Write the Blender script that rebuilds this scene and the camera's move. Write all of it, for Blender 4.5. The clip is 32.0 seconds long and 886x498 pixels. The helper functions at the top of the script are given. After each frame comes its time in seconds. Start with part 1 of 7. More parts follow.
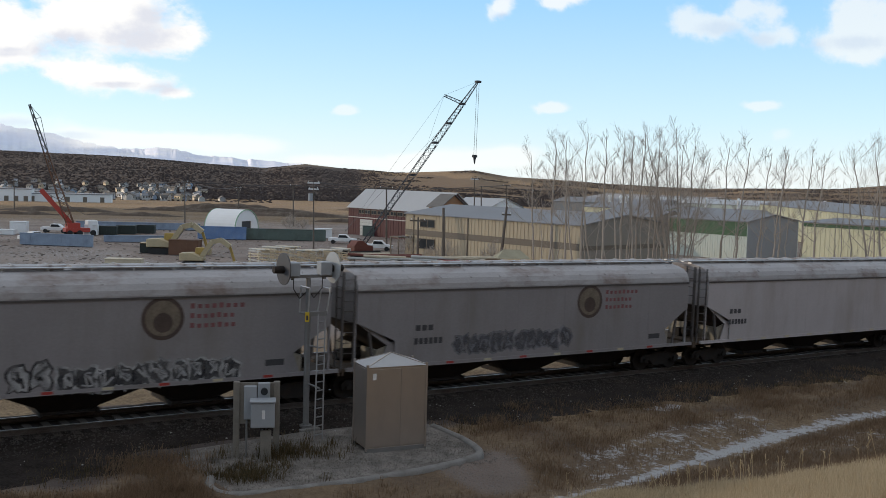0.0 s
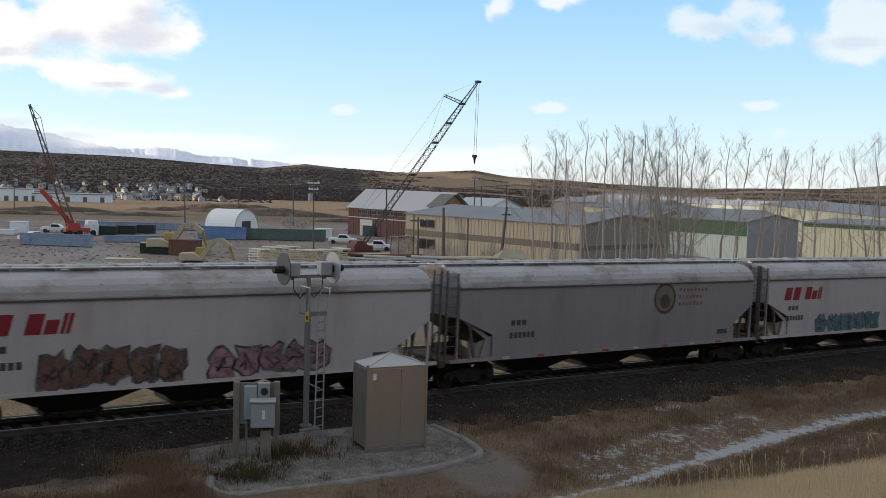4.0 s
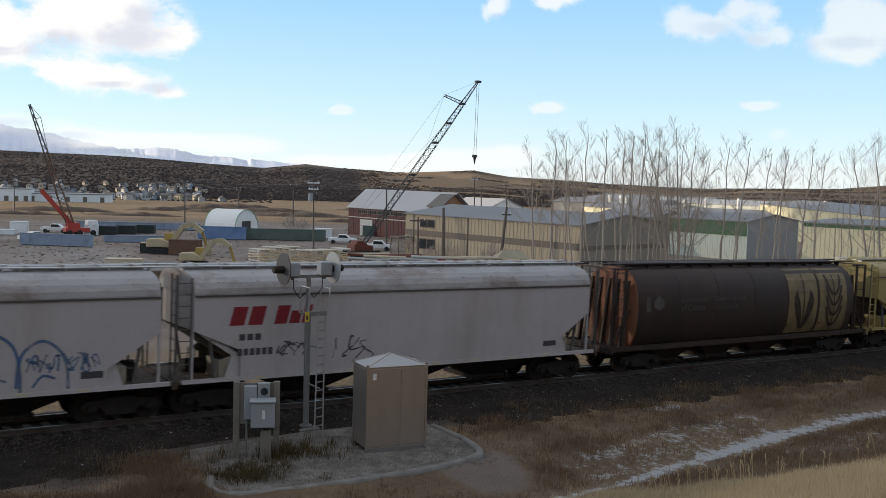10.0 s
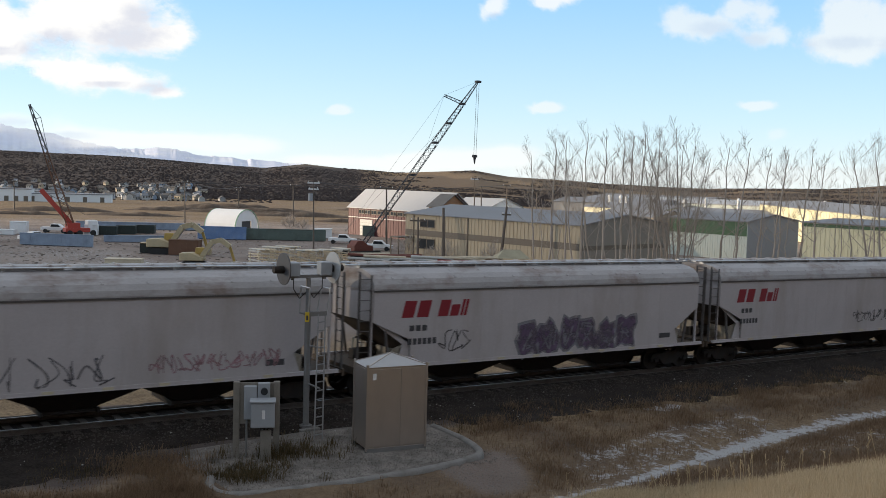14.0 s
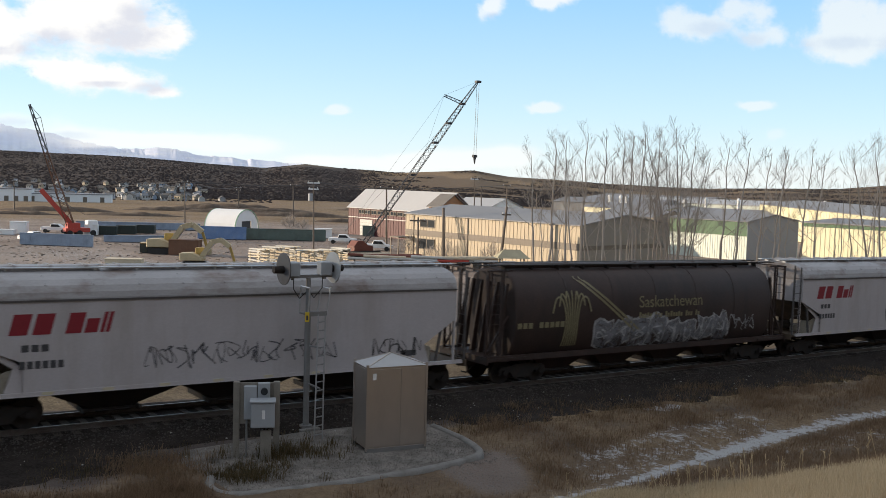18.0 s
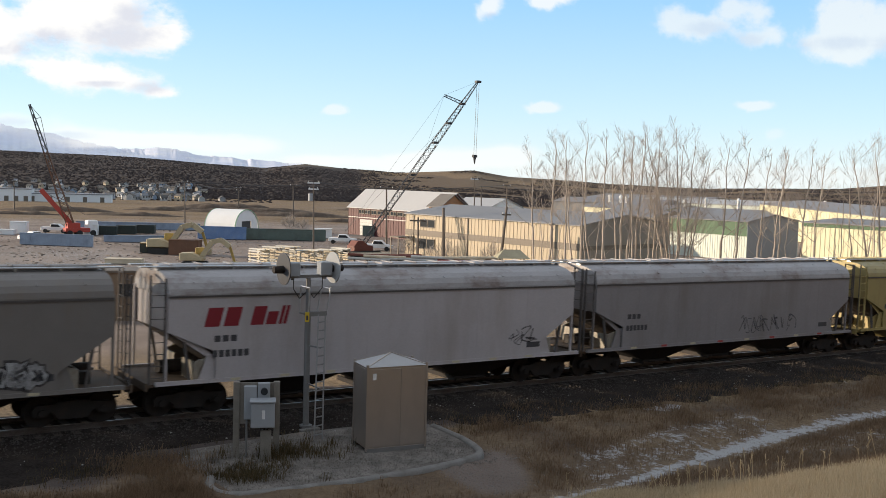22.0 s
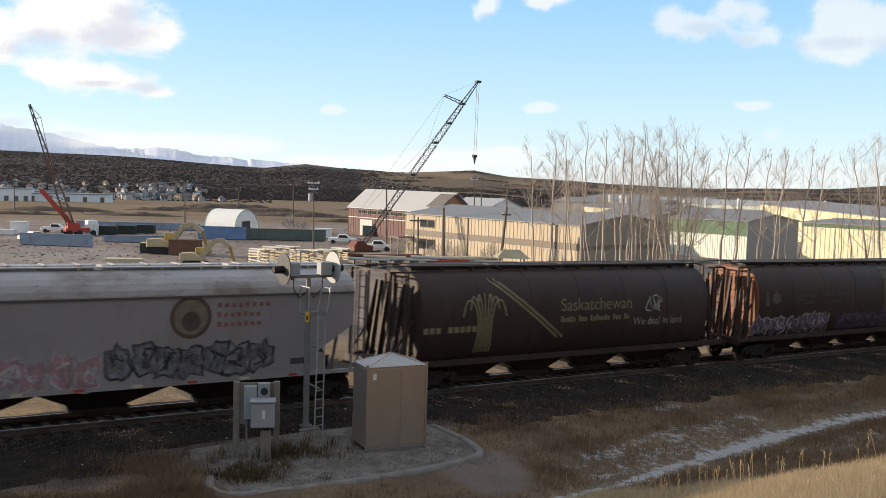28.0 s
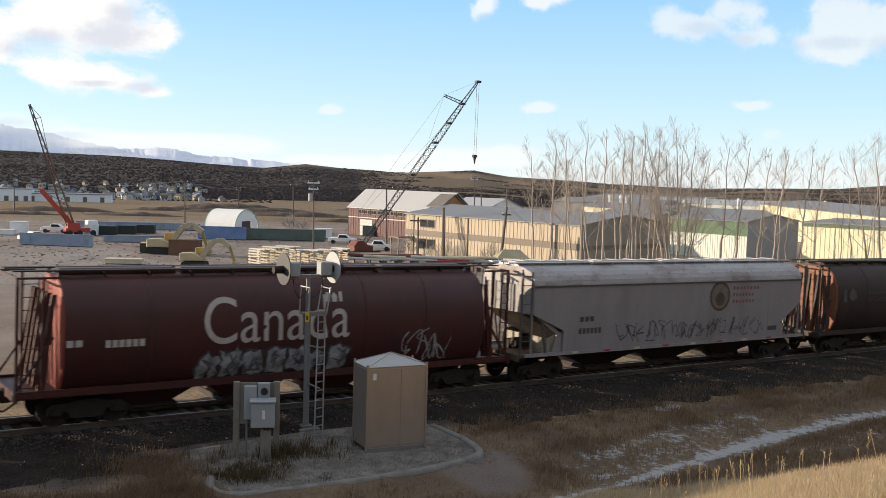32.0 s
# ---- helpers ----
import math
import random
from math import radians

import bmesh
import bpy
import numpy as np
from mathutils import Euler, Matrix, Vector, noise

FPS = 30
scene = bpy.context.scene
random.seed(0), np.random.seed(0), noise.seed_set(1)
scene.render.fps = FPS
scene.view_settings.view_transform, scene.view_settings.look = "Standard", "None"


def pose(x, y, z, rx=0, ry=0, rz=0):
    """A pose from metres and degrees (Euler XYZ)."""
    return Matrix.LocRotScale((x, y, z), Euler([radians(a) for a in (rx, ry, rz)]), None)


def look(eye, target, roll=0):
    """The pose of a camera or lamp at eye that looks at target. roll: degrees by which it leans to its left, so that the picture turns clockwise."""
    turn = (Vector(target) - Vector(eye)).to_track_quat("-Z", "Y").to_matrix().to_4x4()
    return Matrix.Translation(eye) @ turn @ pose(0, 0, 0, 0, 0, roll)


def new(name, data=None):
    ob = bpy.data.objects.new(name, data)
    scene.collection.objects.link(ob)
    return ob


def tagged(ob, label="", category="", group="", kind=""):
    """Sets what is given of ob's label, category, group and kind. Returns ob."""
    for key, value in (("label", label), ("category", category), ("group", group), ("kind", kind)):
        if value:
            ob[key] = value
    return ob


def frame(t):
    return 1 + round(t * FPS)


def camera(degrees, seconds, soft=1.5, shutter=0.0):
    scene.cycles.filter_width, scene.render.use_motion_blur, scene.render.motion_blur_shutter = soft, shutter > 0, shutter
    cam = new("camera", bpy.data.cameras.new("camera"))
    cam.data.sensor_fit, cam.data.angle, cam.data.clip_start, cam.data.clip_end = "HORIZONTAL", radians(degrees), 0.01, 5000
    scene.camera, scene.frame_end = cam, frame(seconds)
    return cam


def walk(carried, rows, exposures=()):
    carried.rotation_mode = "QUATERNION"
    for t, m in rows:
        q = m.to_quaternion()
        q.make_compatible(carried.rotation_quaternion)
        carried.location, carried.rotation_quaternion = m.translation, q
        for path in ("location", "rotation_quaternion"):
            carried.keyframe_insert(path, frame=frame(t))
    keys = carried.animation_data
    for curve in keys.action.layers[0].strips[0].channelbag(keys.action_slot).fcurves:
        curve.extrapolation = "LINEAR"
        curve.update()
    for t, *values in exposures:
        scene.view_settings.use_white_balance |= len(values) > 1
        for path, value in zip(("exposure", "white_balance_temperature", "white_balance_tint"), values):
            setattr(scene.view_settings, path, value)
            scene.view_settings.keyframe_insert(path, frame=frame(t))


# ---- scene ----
cam = camera(47.08, 32.0, soft=0.7, shutter=0.15)
EYE = (0.0, -31.234, 7.436)
VIEW = look(EYE, (28.372, 9.788, 3.929), 1.60)
walk(cam, [(0.0, VIEW), (32.0, VIEW)], exposures=[(0.0, 0.8), (32.0, 0.8)])

GRADE = -0.0166          # fall of the line, per metre


def travel(t):
    """Way of the train in metres after t seconds: it gathers speed slowly."""
    return 16.38 * t + 0.000183 * t ** 3


YARD = -6.0              # level of the yard beyond the line

# ---- world, sun ----
SUN_AZ, SUN_EL = 42.0, 10.5
world = bpy.data.worlds.new("world")
scene.world = world
world.use_nodes = True
wn, wl = world.node_tree.nodes, world.node_tree.links
sky = wn.new("ShaderNodeTexSky")
sky.sky_type = "NISHITA"
sky.sun_disc = False
sky.sun_elevation = radians(SUN_EL)
sky.sun_rotation = radians(270.0 + SUN_AZ)
sky.altitude = 1100
sky.air_density, sky.dust_density, sky.ozone_density = 1.0, 0.2, 2.0
# thin high haze over the blue, paler towards the horizon; unseen grey-white overhead added as fill light
wtc, wsep, ramp = wn.new("ShaderNodeTexCoord"), wn.new("ShaderNodeSeparateXYZ"), wn.new("ShaderNodeValToRGB")
wl.new(wtc.outputs["Generated"], wsep.inputs[0])
wl.new(wsep.outputs[2], ramp.inputs[0])
stops = ((0.0, (0.74, 0.85, 0.95)), (0.06, (0.57, 0.78, 0.95)), (0.17, (0.34, 0.63, 0.94)), (0.26, (0.38, 0.52, 0.70)), (0.45, (0.53, 0.55, 0.58)))
for i, (p, c) in enumerate(stops):
    el = ramp.color_ramp.elements[i] if i < 2 else ramp.color_ramp.elements.new(p)
    el.position, el.color = p, (*c, 1)
gain = wn.new("ShaderNodeVectorMath")
gain.operation = "SCALE"
gain.inputs["Scale"].default_value = 4.25
wl.new(ramp.outputs[0], gain.inputs[0])
wmix = wn.new("ShaderNodeMix")
wmix.data_type = "RGBA"
wmix.inputs[0].default_value = 0.8
wl.new(sky.outputs[0], wmix.inputs[6]), wl.new(gain.outputs[0], wmix.inputs[7])
wl.new(wmix.outputs[2], wn["Background"].inputs[0])
wn["Background"].inputs[1].default_value = 0.15

to_sun = Vector((-math.cos(radians(SUN_AZ)) * math.cos(radians(SUN_EL)), math.sin(radians(SUN_AZ)) * math.cos(radians(SUN_EL)), math.sin(radians(SUN_EL))))
sun_data = bpy.data.lights.new("sun", "SUN")
sun_data.energy, sun_data.angle, sun_data.color = 3.6, radians(0.55), (1.0, 0.81, 0.60)
sun = new("sun", sun_data)
sun.matrix_world = look(to_sun * 100, (0, 0, 0))


# ---- materials ----
def mat(name, col, rough=0.6, metal=0.0, var=0.12, scale=6.0, fine=60.0, bump=0.0, stain=None, stain_amt=0.0, stain_scale=1.2, streak=0.0):
    """A surface with variation at two scales, optional stains of a second colour, and relief."""
    m = bpy.data.materials.new(name)
    m.use_nodes = True
    n, l = m.node_tree.nodes, m.node_tree.links
    b = n["Principled BSDF"]
    b.inputs["Roughness"].default_value, b.inputs["Metallic"].default_value = rough, metal
    tc = n.new("ShaderNodeTexCoord")
    n1, n2 = n.new("ShaderNodeTexNoise"), n.new("ShaderNodeTexNoise")
    for nn, sc in ((n1, scale), (n2, fine)):
        nn.inputs["Scale"].default_value = sc
        nn.inputs["Detail"].default_value = 5
        l.new(tc.outputs["Object"], nn.inputs["Vector"])
    add = n.new("ShaderNodeMath")
    add.operation = "ADD"
    l.new(n1.outputs[0], add.inputs[0]), l.new(n2.outputs[0], add.inputs[1])
    mr = n.new("ShaderNodeMapRange")
    mr.inputs[1].default_value, mr.inputs[2].default_value = 0.65, 1.35
    mr.inputs[3].default_value, mr.inputs[4].default_value = 1 - var, 1 + var
    l.new(add.outputs[0], mr.inputs[0])
    mul = n.new("ShaderNodeVectorMath")
    mul.operation = "SCALE"
    mul.inputs[0].default_value = col
    l.new(mr.outputs[0], mul.inputs["Scale"])
    out = mul.outputs[0]
    if stain:
        n3 = n.new("ShaderNodeTexNoise")
        n3.inputs["Scale"].default_value, n3.inputs["Detail"].default_value, n3.inputs["Roughness"].default_value = stain_scale, 8, 0.65
        src = tc.outputs["Object"]
        if streak:
            mp = n.new("ShaderNodeMapping")
            mp.inputs["Scale"].default_value = (1, 1, streak)
            l.new(src, mp.inputs["Vector"])
            src = mp.outputs[0]
        l.new(src, n3.inputs["Vector"])
        r = n.new("ShaderNodeMapRange")
        r.inputs[1].default_value, r.inputs[2].default_value, r.inputs[4].default_value = 0.48, 0.72, stain_amt
        l.new(n3.outputs[0], r.inputs[0])
        mx = n.new("ShaderNodeMix")
        mx.data_type = "RGBA"
        l.new(r.outputs[0], mx.inputs[0]), l.new(out, mx.inputs[6])
        mx.inputs[7].default_value = (*stain, 1)
        out = mx.outputs[2]
    l.new(out, b.inputs["Base Color"])
    if bump:
        bp = n.new("ShaderNodeBump")
        bp.inputs["Strength"].default_value, bp.inputs["Distance"].default_value = bump, 0.03
        l.new(n2.outputs[0], bp.inputs["Height"])
        l.new(bp.outputs[0], b.inputs["Normal"])
    return m


RUST = (0.13, 0.055, 0.025)
GRIME = (0.07, 0.06, 0.05)
M = {}
M["grey"] = mat("hopper_grey", (0.285, 0.27, 0.275), 0.45, 0, 0.10, 0.8, 18, 0.05, (0.20, 0.18, 0.16), 0.65, 0.8, 0.2)
M["pale"] = mat("hopper_pale_grey", (0.50, 0.47, 0.475), 0.45, 0, 0.08, 0.8, 18, 0.05, (0.33, 0.285, 0.25), 0.55, 0.7, 0.2)
M["dull"] = mat("hopper_dull_grey", (0.20, 0.185, 0.172), 0.55, 0, 0.08, 1.3, 30, 0.05, (0.20, 0.16, 0.12), 0.6, 0.9, 0.25)
M["roofgrey"] = mat("hopper_roof", (0.40, 0.385, 0.385), 0.55, 0, 0.15, 0.8, 16, 0.05, (0.14, 0.075, 0.042), 0.95, 0.55, 2.0)
M["brown"] = mat("hopper_brown", (0.042, 0.024, 0.019), 0.62, 0, 0.3, 0.7, 14, 0.05, (0.017, 0.014, 0.013), 0.8, 0.8, 0.3)
M["red"] = mat("hopper_red", (0.062, 0.014, 0.013), 0.5, 0, 0.22, 0.8, 16, 0.05, (0.034, 0.016, 0.014), 0.75, 0.8, 0.3)
M["yellow"] = mat("hopper_yellow", (0.385, 0.305, 0.12), 0.5, 0, 0.10, 1.2, 30, 0.05, (0.22, 0.17, 0.075), 0.6, 0.8, 0.25)
M["orange"] = mat("primer_orange", (0.24, 0.09, 0.042), 0.6, 0, 0.2, 2, 30, 0.05, (0.10, 0.035, 0.02), 0.85, 1.2)
M["endred"] = mat("end_red", (0.30, 0.055, 0.035), 0.55, 0, 0.12, 3, 40, 0.05, (0.2, 0.04, 0.03), 0.5, 1.5)
M["black"] = mat("bogie_black", (0.018, 0.0145, 0.012), 0.75, 0.0, 0.3, 5, 40, 0.2, (0.06, 0.03, 0.018), 0.5, 3.0)
M["tan"] = mat("grain_dust_steel", (0.11, 0.08, 0.055), 0.8, 0, 0.2, 3, 40, 0.1, (0.1, 0.07, 0.05), 0.6, 2.0)
M["steel"] = mat("galvanised", (0.55, 0.56, 0.57), 0.4, 0.85, 0.10, 5, 60, 0.03)
M["rail"] = mat("rail_steel", (0.20, 0.18, 0.165), 0.42, 0.8, 0.3, 1.0, 30, 0, (0.10, 0.06, 0.04), 0.8, 0.6)
M["tie"] = mat("tie_wood", (0.07, 0.055, 0.045), 0.9, 0, 0.3, 5, 40, 0.4)
# near-black: shade under and beside the train is put into the colour
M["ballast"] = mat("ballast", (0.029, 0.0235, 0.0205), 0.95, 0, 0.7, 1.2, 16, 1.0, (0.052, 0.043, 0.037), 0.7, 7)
M["ballast"].node_tree.nodes["Principled BSDF"].inputs["Specular IOR Level"].default_value = 0.1
M["gravel"] = mat("gravel", (0.20, 0.18, 0.158), 0.95, 0, 0.6, 2.0, 26, 1.0, (0.085, 0.07, 0.058), 0.7, 1.1)
M["concrete"] = mat("concrete", (0.22, 0.21, 0.195), 0.9, 0, 0.2, 3, 50, 0.3, (0.12, 0.105, 0.09), 0.8, 2)
M["beige"] = mat("beige_siding", (0.46, 0.38, 0.265), 0.6, 0, 0.05, 0.3, 8, 0, (0.33, 0.27, 0.19), 0.4, 0.3)
M["browntrim"] = mat("brown_trim", (0.16, 0.13, 0.10), 0.6)
M["roofmetal"] = mat("roof_metal", (0.23, 0.233, 0.243), 0.6, 0.0, 0.06, 0.2, 3)
M["roofwhite"] = mat("roof_white", (0.47, 0.47, 0.47), 0.5, 0, 0.05, 0.2, 3)
M["barnred"] = mat("red_siding", (0.085, 0.018, 0.021), 0.6, 0, 0.08, 0.3, 8)
M["yellowsiding"] = mat("yellow_siding", (0.70, 0.66, 0.45), 0.6, 0, 0.05, 0.3, 8)
M["greensiding"] = mat("green_siding", (0.07, 0.14, 0.07), 0.6, 0, 0.06, 0.3, 8)
M["mintsiding"] = mat("pale_siding", (0.66, 0.70, 0.62), 0.6, 0, 0.05, 0.3, 8)
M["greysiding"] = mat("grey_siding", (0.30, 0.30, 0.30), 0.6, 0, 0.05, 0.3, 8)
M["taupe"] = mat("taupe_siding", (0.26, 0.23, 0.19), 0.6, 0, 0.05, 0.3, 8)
M["white"] = mat("white_paint", (0.8, 0.8, 0.79), 0.5, 0, 0.05)
M["glass"] = mat("dark_window", (0.03, 0.035, 0.04), 0.12, 0, 0.1)
M["bark"] = mat("poplar_bark", (0.40, 0.345, 0.295), 0.9, 0, 0.12, 3, 30)
M["craneboom"] = mat("crane_grey", (0.12, 0.12, 0.12), 0.6, 0.2)
M["cranered"] = mat("crane_red", (0.45, 0.06, 0.04), 0.5)
M["letterred"] = mat("letter_red", (0.25, 0.018, 0.03), 0.5, 0, 0.1)
M["letterblack"] = mat("letter_black", (0.06, 0.06, 0.065), 0.6, 0, 0.2)
M["letterwhite"] = mat("letter_white", (0.52, 0.47, 0.44), 0.6, 0, 0.15)
M["wheat"] = mat("letter_wheat", (0.22, 0.19, 0.105), 0.6, 0, 0.2)


# ---- mesh helpers ----
def link(name, me, parent=None, m=None):
    ob = new(name, me)
    if parent:
        ob.parent = parent
    if m is not None:
        ob.matrix_basis = m
    return ob


def mesh_of(name, bm, material, smooth=False):
    me = bpy.data.meshes.new(name)
    bm.normal_update()
    bm.to_mesh(me)
    bm.free()
    for mm in material if isinstance(material, (list, tuple)) else (material,):
        me.materials.append(mm)
    if smooth:
        me.polygons.foreach_set("use_smooth", [True] * len(me.polygons))
    return me


def part(name, bm, material, parent, label="", m=None, smooth=False):
    ob = link(name, mesh_of(name, bm, material, smooth), parent, m)
    return tagged(ob, label)


def thing(name, label, category, group="", kind="", m=None):
    ob = new(name)
    ob.empty_display_size = 0.2
    if m is not None:
        ob.matrix_basis = m
    return tagged(ob, label, category, group, kind)


def box(bm, x0, x1, y0, y1, z0, z1, m=None):
    vs = [bm.verts.new((x, y, z)) for x in (x0, x1) for y in (y0, y1) for z in (z0, z1)]
    for f in ((0, 1, 3, 2), (4, 6, 7, 5), (0, 4, 5, 1), (2, 3, 7, 6), (0, 2, 6, 4), (1, 5, 7, 3)):
        bm.faces.new([vs[i] for i in f])
    if m is not None:
        for v in vs:
            v.co = m @ v.co
    return vs


def bar(bm, a, b, r, sides=6, r2=None):
    """A rod from a to b."""
    a, b = Vector(a), Vector(b)
    q = (b - a).to_track_quat("Z", "Y").to_matrix()
    rings = []
    for p, rr in ((a, r), (b, r if r2 is None else r2)):
        rings.append([bm.verts.new(p + q @ Vector((rr * math.cos(2 * math.pi * i / sides), rr * math.sin(2 * math.pi * i / sides), 0))) for i in range(sides)])
    for i in range(sides):
        j = (i + 1) % sides
        bm.faces.new((rings[0][i], rings[0][j], rings[1][j], rings[1][i]))
    bm.faces.new(rings[0][::-1]), bm.faces.new(rings[1])


def beam(bm, a, b, w, h):
    """A square-edged strip from a to b, w wide and h deep."""
    a, b = Vector(a), Vector(b)
    q = (b - a).to_track_quat("Z", "Y").to_matrix().to_4x4()
    box(bm, -w / 2, w / 2, -h / 2, h / 2, 0, (b - a).length, Matrix.Translation(a) @ q)


def prism(bm, outline, axis, d0, d1):
    """An outline of 2D points pushed along an axis ('x': outline in y,z; 'y': outline in x,z; 'z': outline in x,y)."""
    def at(p, d):
        return {"x": (d, p[0], p[1]), "y": (p[0], d, p[1]), "z": (p[0], p[1], d)}[axis]
    a = [bm.verts.new(at(p, d0)) for p in outline]
    b = [bm.verts.new(at(p, d1)) for p in outline]
    k = len(outline)
    for i in range(k):
        bm.faces.new((a[i], a[(i + 1) % k], b[(i + 1) % k], b[i]))
    fa, fb = bm.faces.new(a[::-1]), bm.faces.new(b)
    bmesh.ops.recalc_face_normals(bm, faces=bm.faces[:])
    return fa, fb


def disc(bm, c, axis, r, depth, sides=20):
    v = {"x": Vector((depth, 0, 0)), "y": Vector((0, depth, 0)), "z": Vector((0, 0, depth))}[axis]
    bar(bm, Vector(c) - v / 2, Vector(c) + v / 2, r, sides)


# ---- ground ----
# beyond y -38 the bank is unseen, raised to block low sky behind the eye
PROFILE_Y = (-400, -120, -60, -38, -31, -20, -16.5, -14, -11.6, -10.4, -9.4, -8.4, -2.6, 2.6, 4.5, 7, 18, 9000)
PROFILE_Z = (60, 52, 21, 9.0, 5.75, 1.75, 0.45, -0.28, -0.72, -0.78, -0.68, -0.45, -0.42, -0.42, -0.6, -1.2, YARD, YARD)
# skyline: compass angle from +y towards +x, height above the eye in degrees
RIDGE_A = (-180, -60, 8, 11.2, 17.3, 20, 24.6, 26.9, 29.2, 31.9, 36.3, 38.3, 43.2, 49, 55.3, 58.2, 75, 180)
RIDGE_H = (0.7, 0.7, 0.72, 0.70, 0.54, 0.46, 0.27, 0.49, 0.24, 0.14, 0.44, 0.14, -0.12, -0.24, -0.04, 0.22, 0.4, 0.7)


def near_z(x, y):
    z = np.interp(y, PROFILE_Y, PROFILE_Z)
    z = z + GRADE * np.clip(x, -80, 80) * np.clip(1 - (np.abs(y) - 4) / 14, 0, 1)
    return z


def ground_z(x, y):
    r, a = np.hypot(x - EYE[0], y - EYE[1]), np.degrees(np.arctan2(x - EYE[0], y - EYE[1]))
    z = near_z(x, y)
    if y > 8:
        z = z - 12.0 * np.clip((r - 270) / 630, 0, 1)
    if r > 950:
        top = EYE[2] + 2300 * math.tan(radians(float(np.interp(a, RIDGE_A, RIDGE_H))))
        s = np.clip((r - 950) / 1350, 0, 1)
        s = s * s * (3 - 2 * s)
        hill = z + (top - z) * s
        if r > 2300:
            hill = top - (r - 2300) * 0.012
        z = hill + 5 * noise.noise((x * 0.004, y * 0.004, 0)) * min(1, (r - 950) / 600)
    z -= 0.14 * float(np.clip(min(x - 9.9, 18.2 - x, y + 8.2, -3.2 - y) / 0.5, 0, 1))
    near = max(0.0, 1 - r / 140)
    z += near * 0.07 * noise.noise((x * 0.9, y * 0.9, 1.7)) * (0.15 if abs(y) < 2.7 else 1.0)
    z += near * 0.16 * noise.noise((x * 0.25, y * 0.25, 4.1)) * (0.0 if -8.5 < y < 2.7 else 1.0)
    return float(z)


def mixes(n, l, fac, a, b):
    mx = n.new("ShaderNodeMix")
    mx.data_type = "RGBA"
    l.new(fac, mx.inputs[0])
    for s, i in ((a, 6), (b, 7)):
        if isinstance(s, tuple):
            mx.inputs[i].default_value = (*s, 1)
        else:
            l.new(s, mx.inputs[i])
    return mx.outputs[2]


def ground_material():
    m = bpy.data.materials.new("winter_ground")
    m.use_nodes = True
    n, l = m.node_tree.nodes, m.node_tree.links
    b = n["Principled BSDF"]
    b.inputs["Roughness"].default_value = 0.95
    b.inputs["Specular IOR Level"].default_value = 0.15
    tc = n.new("ShaderNodeTexCoord")

    def noi(scale, detail=6, rough=0.6, sx=1.0):
        nn = n.new("ShaderNodeTexNoise")
        nn.inputs["Scale"].default_value, nn.inputs["Detail"].default_value, nn.inputs["Roughness"].default_value = scale, detail, rough
        src = tc.outputs["Object"]
        if sx != 1.0:
            mp = n.new("ShaderNodeMapping")
            mp.inputs["Scale"].default_value = (sx, 1, 1)
            l.new(src, mp.inputs["Vector"])
            src = mp.outputs[0]
        l.new(src, nn.inputs["Vector"])
        return nn.outputs[0]

    def rng(v, a, c, lo=0.0, hi=1.0):
        r = n.new("ShaderNodeMapRange")
        for i, q in enumerate((a, c, lo, hi)):
            r.inputs[i + 1].default_value = q
        l.new(v, r.inputs[0])
        return r.outputs[0]

    zone = n.new("ShaderNodeVertexColor")
    zone.layer_name = "zone"
    sep = n.new("ShaderNodeSeparateColor")
    l.new(zone.outputs[0], sep.inputs[0])
    grass = mixes(n, l, rng(noi(0.5), 0.35, 0.65), (0.22, 0.150, 0.088), (0.36, 0.265, 0.155))
    grass = mixes(n, l, rng(noi(7.0), 0.4, 0.75), grass, (0.07, 0.048, 0.03))
    grass = mixes(n, l, rng(noi(0.015, 4, 0.6, 0.5), 0.45, 0.6, 0, 0.6), grass, (0.22, 0.155, 0.10))
    dirt = mixes(n, l, rng(noi(0.12), 0.35, 0.65), (0.20, 0.155, 0.128), (0.325, 0.262, 0.222))
    dirt = mixes(n, l, rng(noi(18.0, 3), 0.5, 0.8), dirt, (0.26, 0.245, 0.225))
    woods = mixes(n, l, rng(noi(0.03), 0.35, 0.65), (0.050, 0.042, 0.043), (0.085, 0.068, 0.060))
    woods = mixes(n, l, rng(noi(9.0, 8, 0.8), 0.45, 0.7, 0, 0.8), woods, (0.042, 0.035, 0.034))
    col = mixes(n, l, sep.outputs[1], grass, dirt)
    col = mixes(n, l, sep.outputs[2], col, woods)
    k = n.new("ShaderNodeMath")
    k.operation = "ADD"
    l.new(rng(noi(3.4, 8, 0.8), 0.3, 0.7, -0.62, 0.62), k.inputs[0])
    l.new(sep.outputs[0], k.inputs[1])
    col = mixes(n, l, rng(k.outputs[0], 0.40, 0.75), col, (0.42, 0.415, 0.41))
    l.new(col, b.inputs["Base Color"])
    bp = n.new("ShaderNodeBump")
    bp.inputs["Strength"].default_value, bp.inputs["Distance"].default_value = 0.8, 0.08
    l.new(noi(12.0, 4), bp.inputs["Height"])
    l.new(bp.outputs[0], b.inputs["Normal"])
    return m


def ditch(x):
    """Line of the snowy ditch along the foot of the bank."""
    return float(np.interp(x, (10, 17.2, 18.6, 21.3, 24.6, 27.8, 31.6, 36, 80), (-12.2, -11.75, -11.7, -11.15, -10.4, -10.0, -9.55, -9.4, -8.8)))


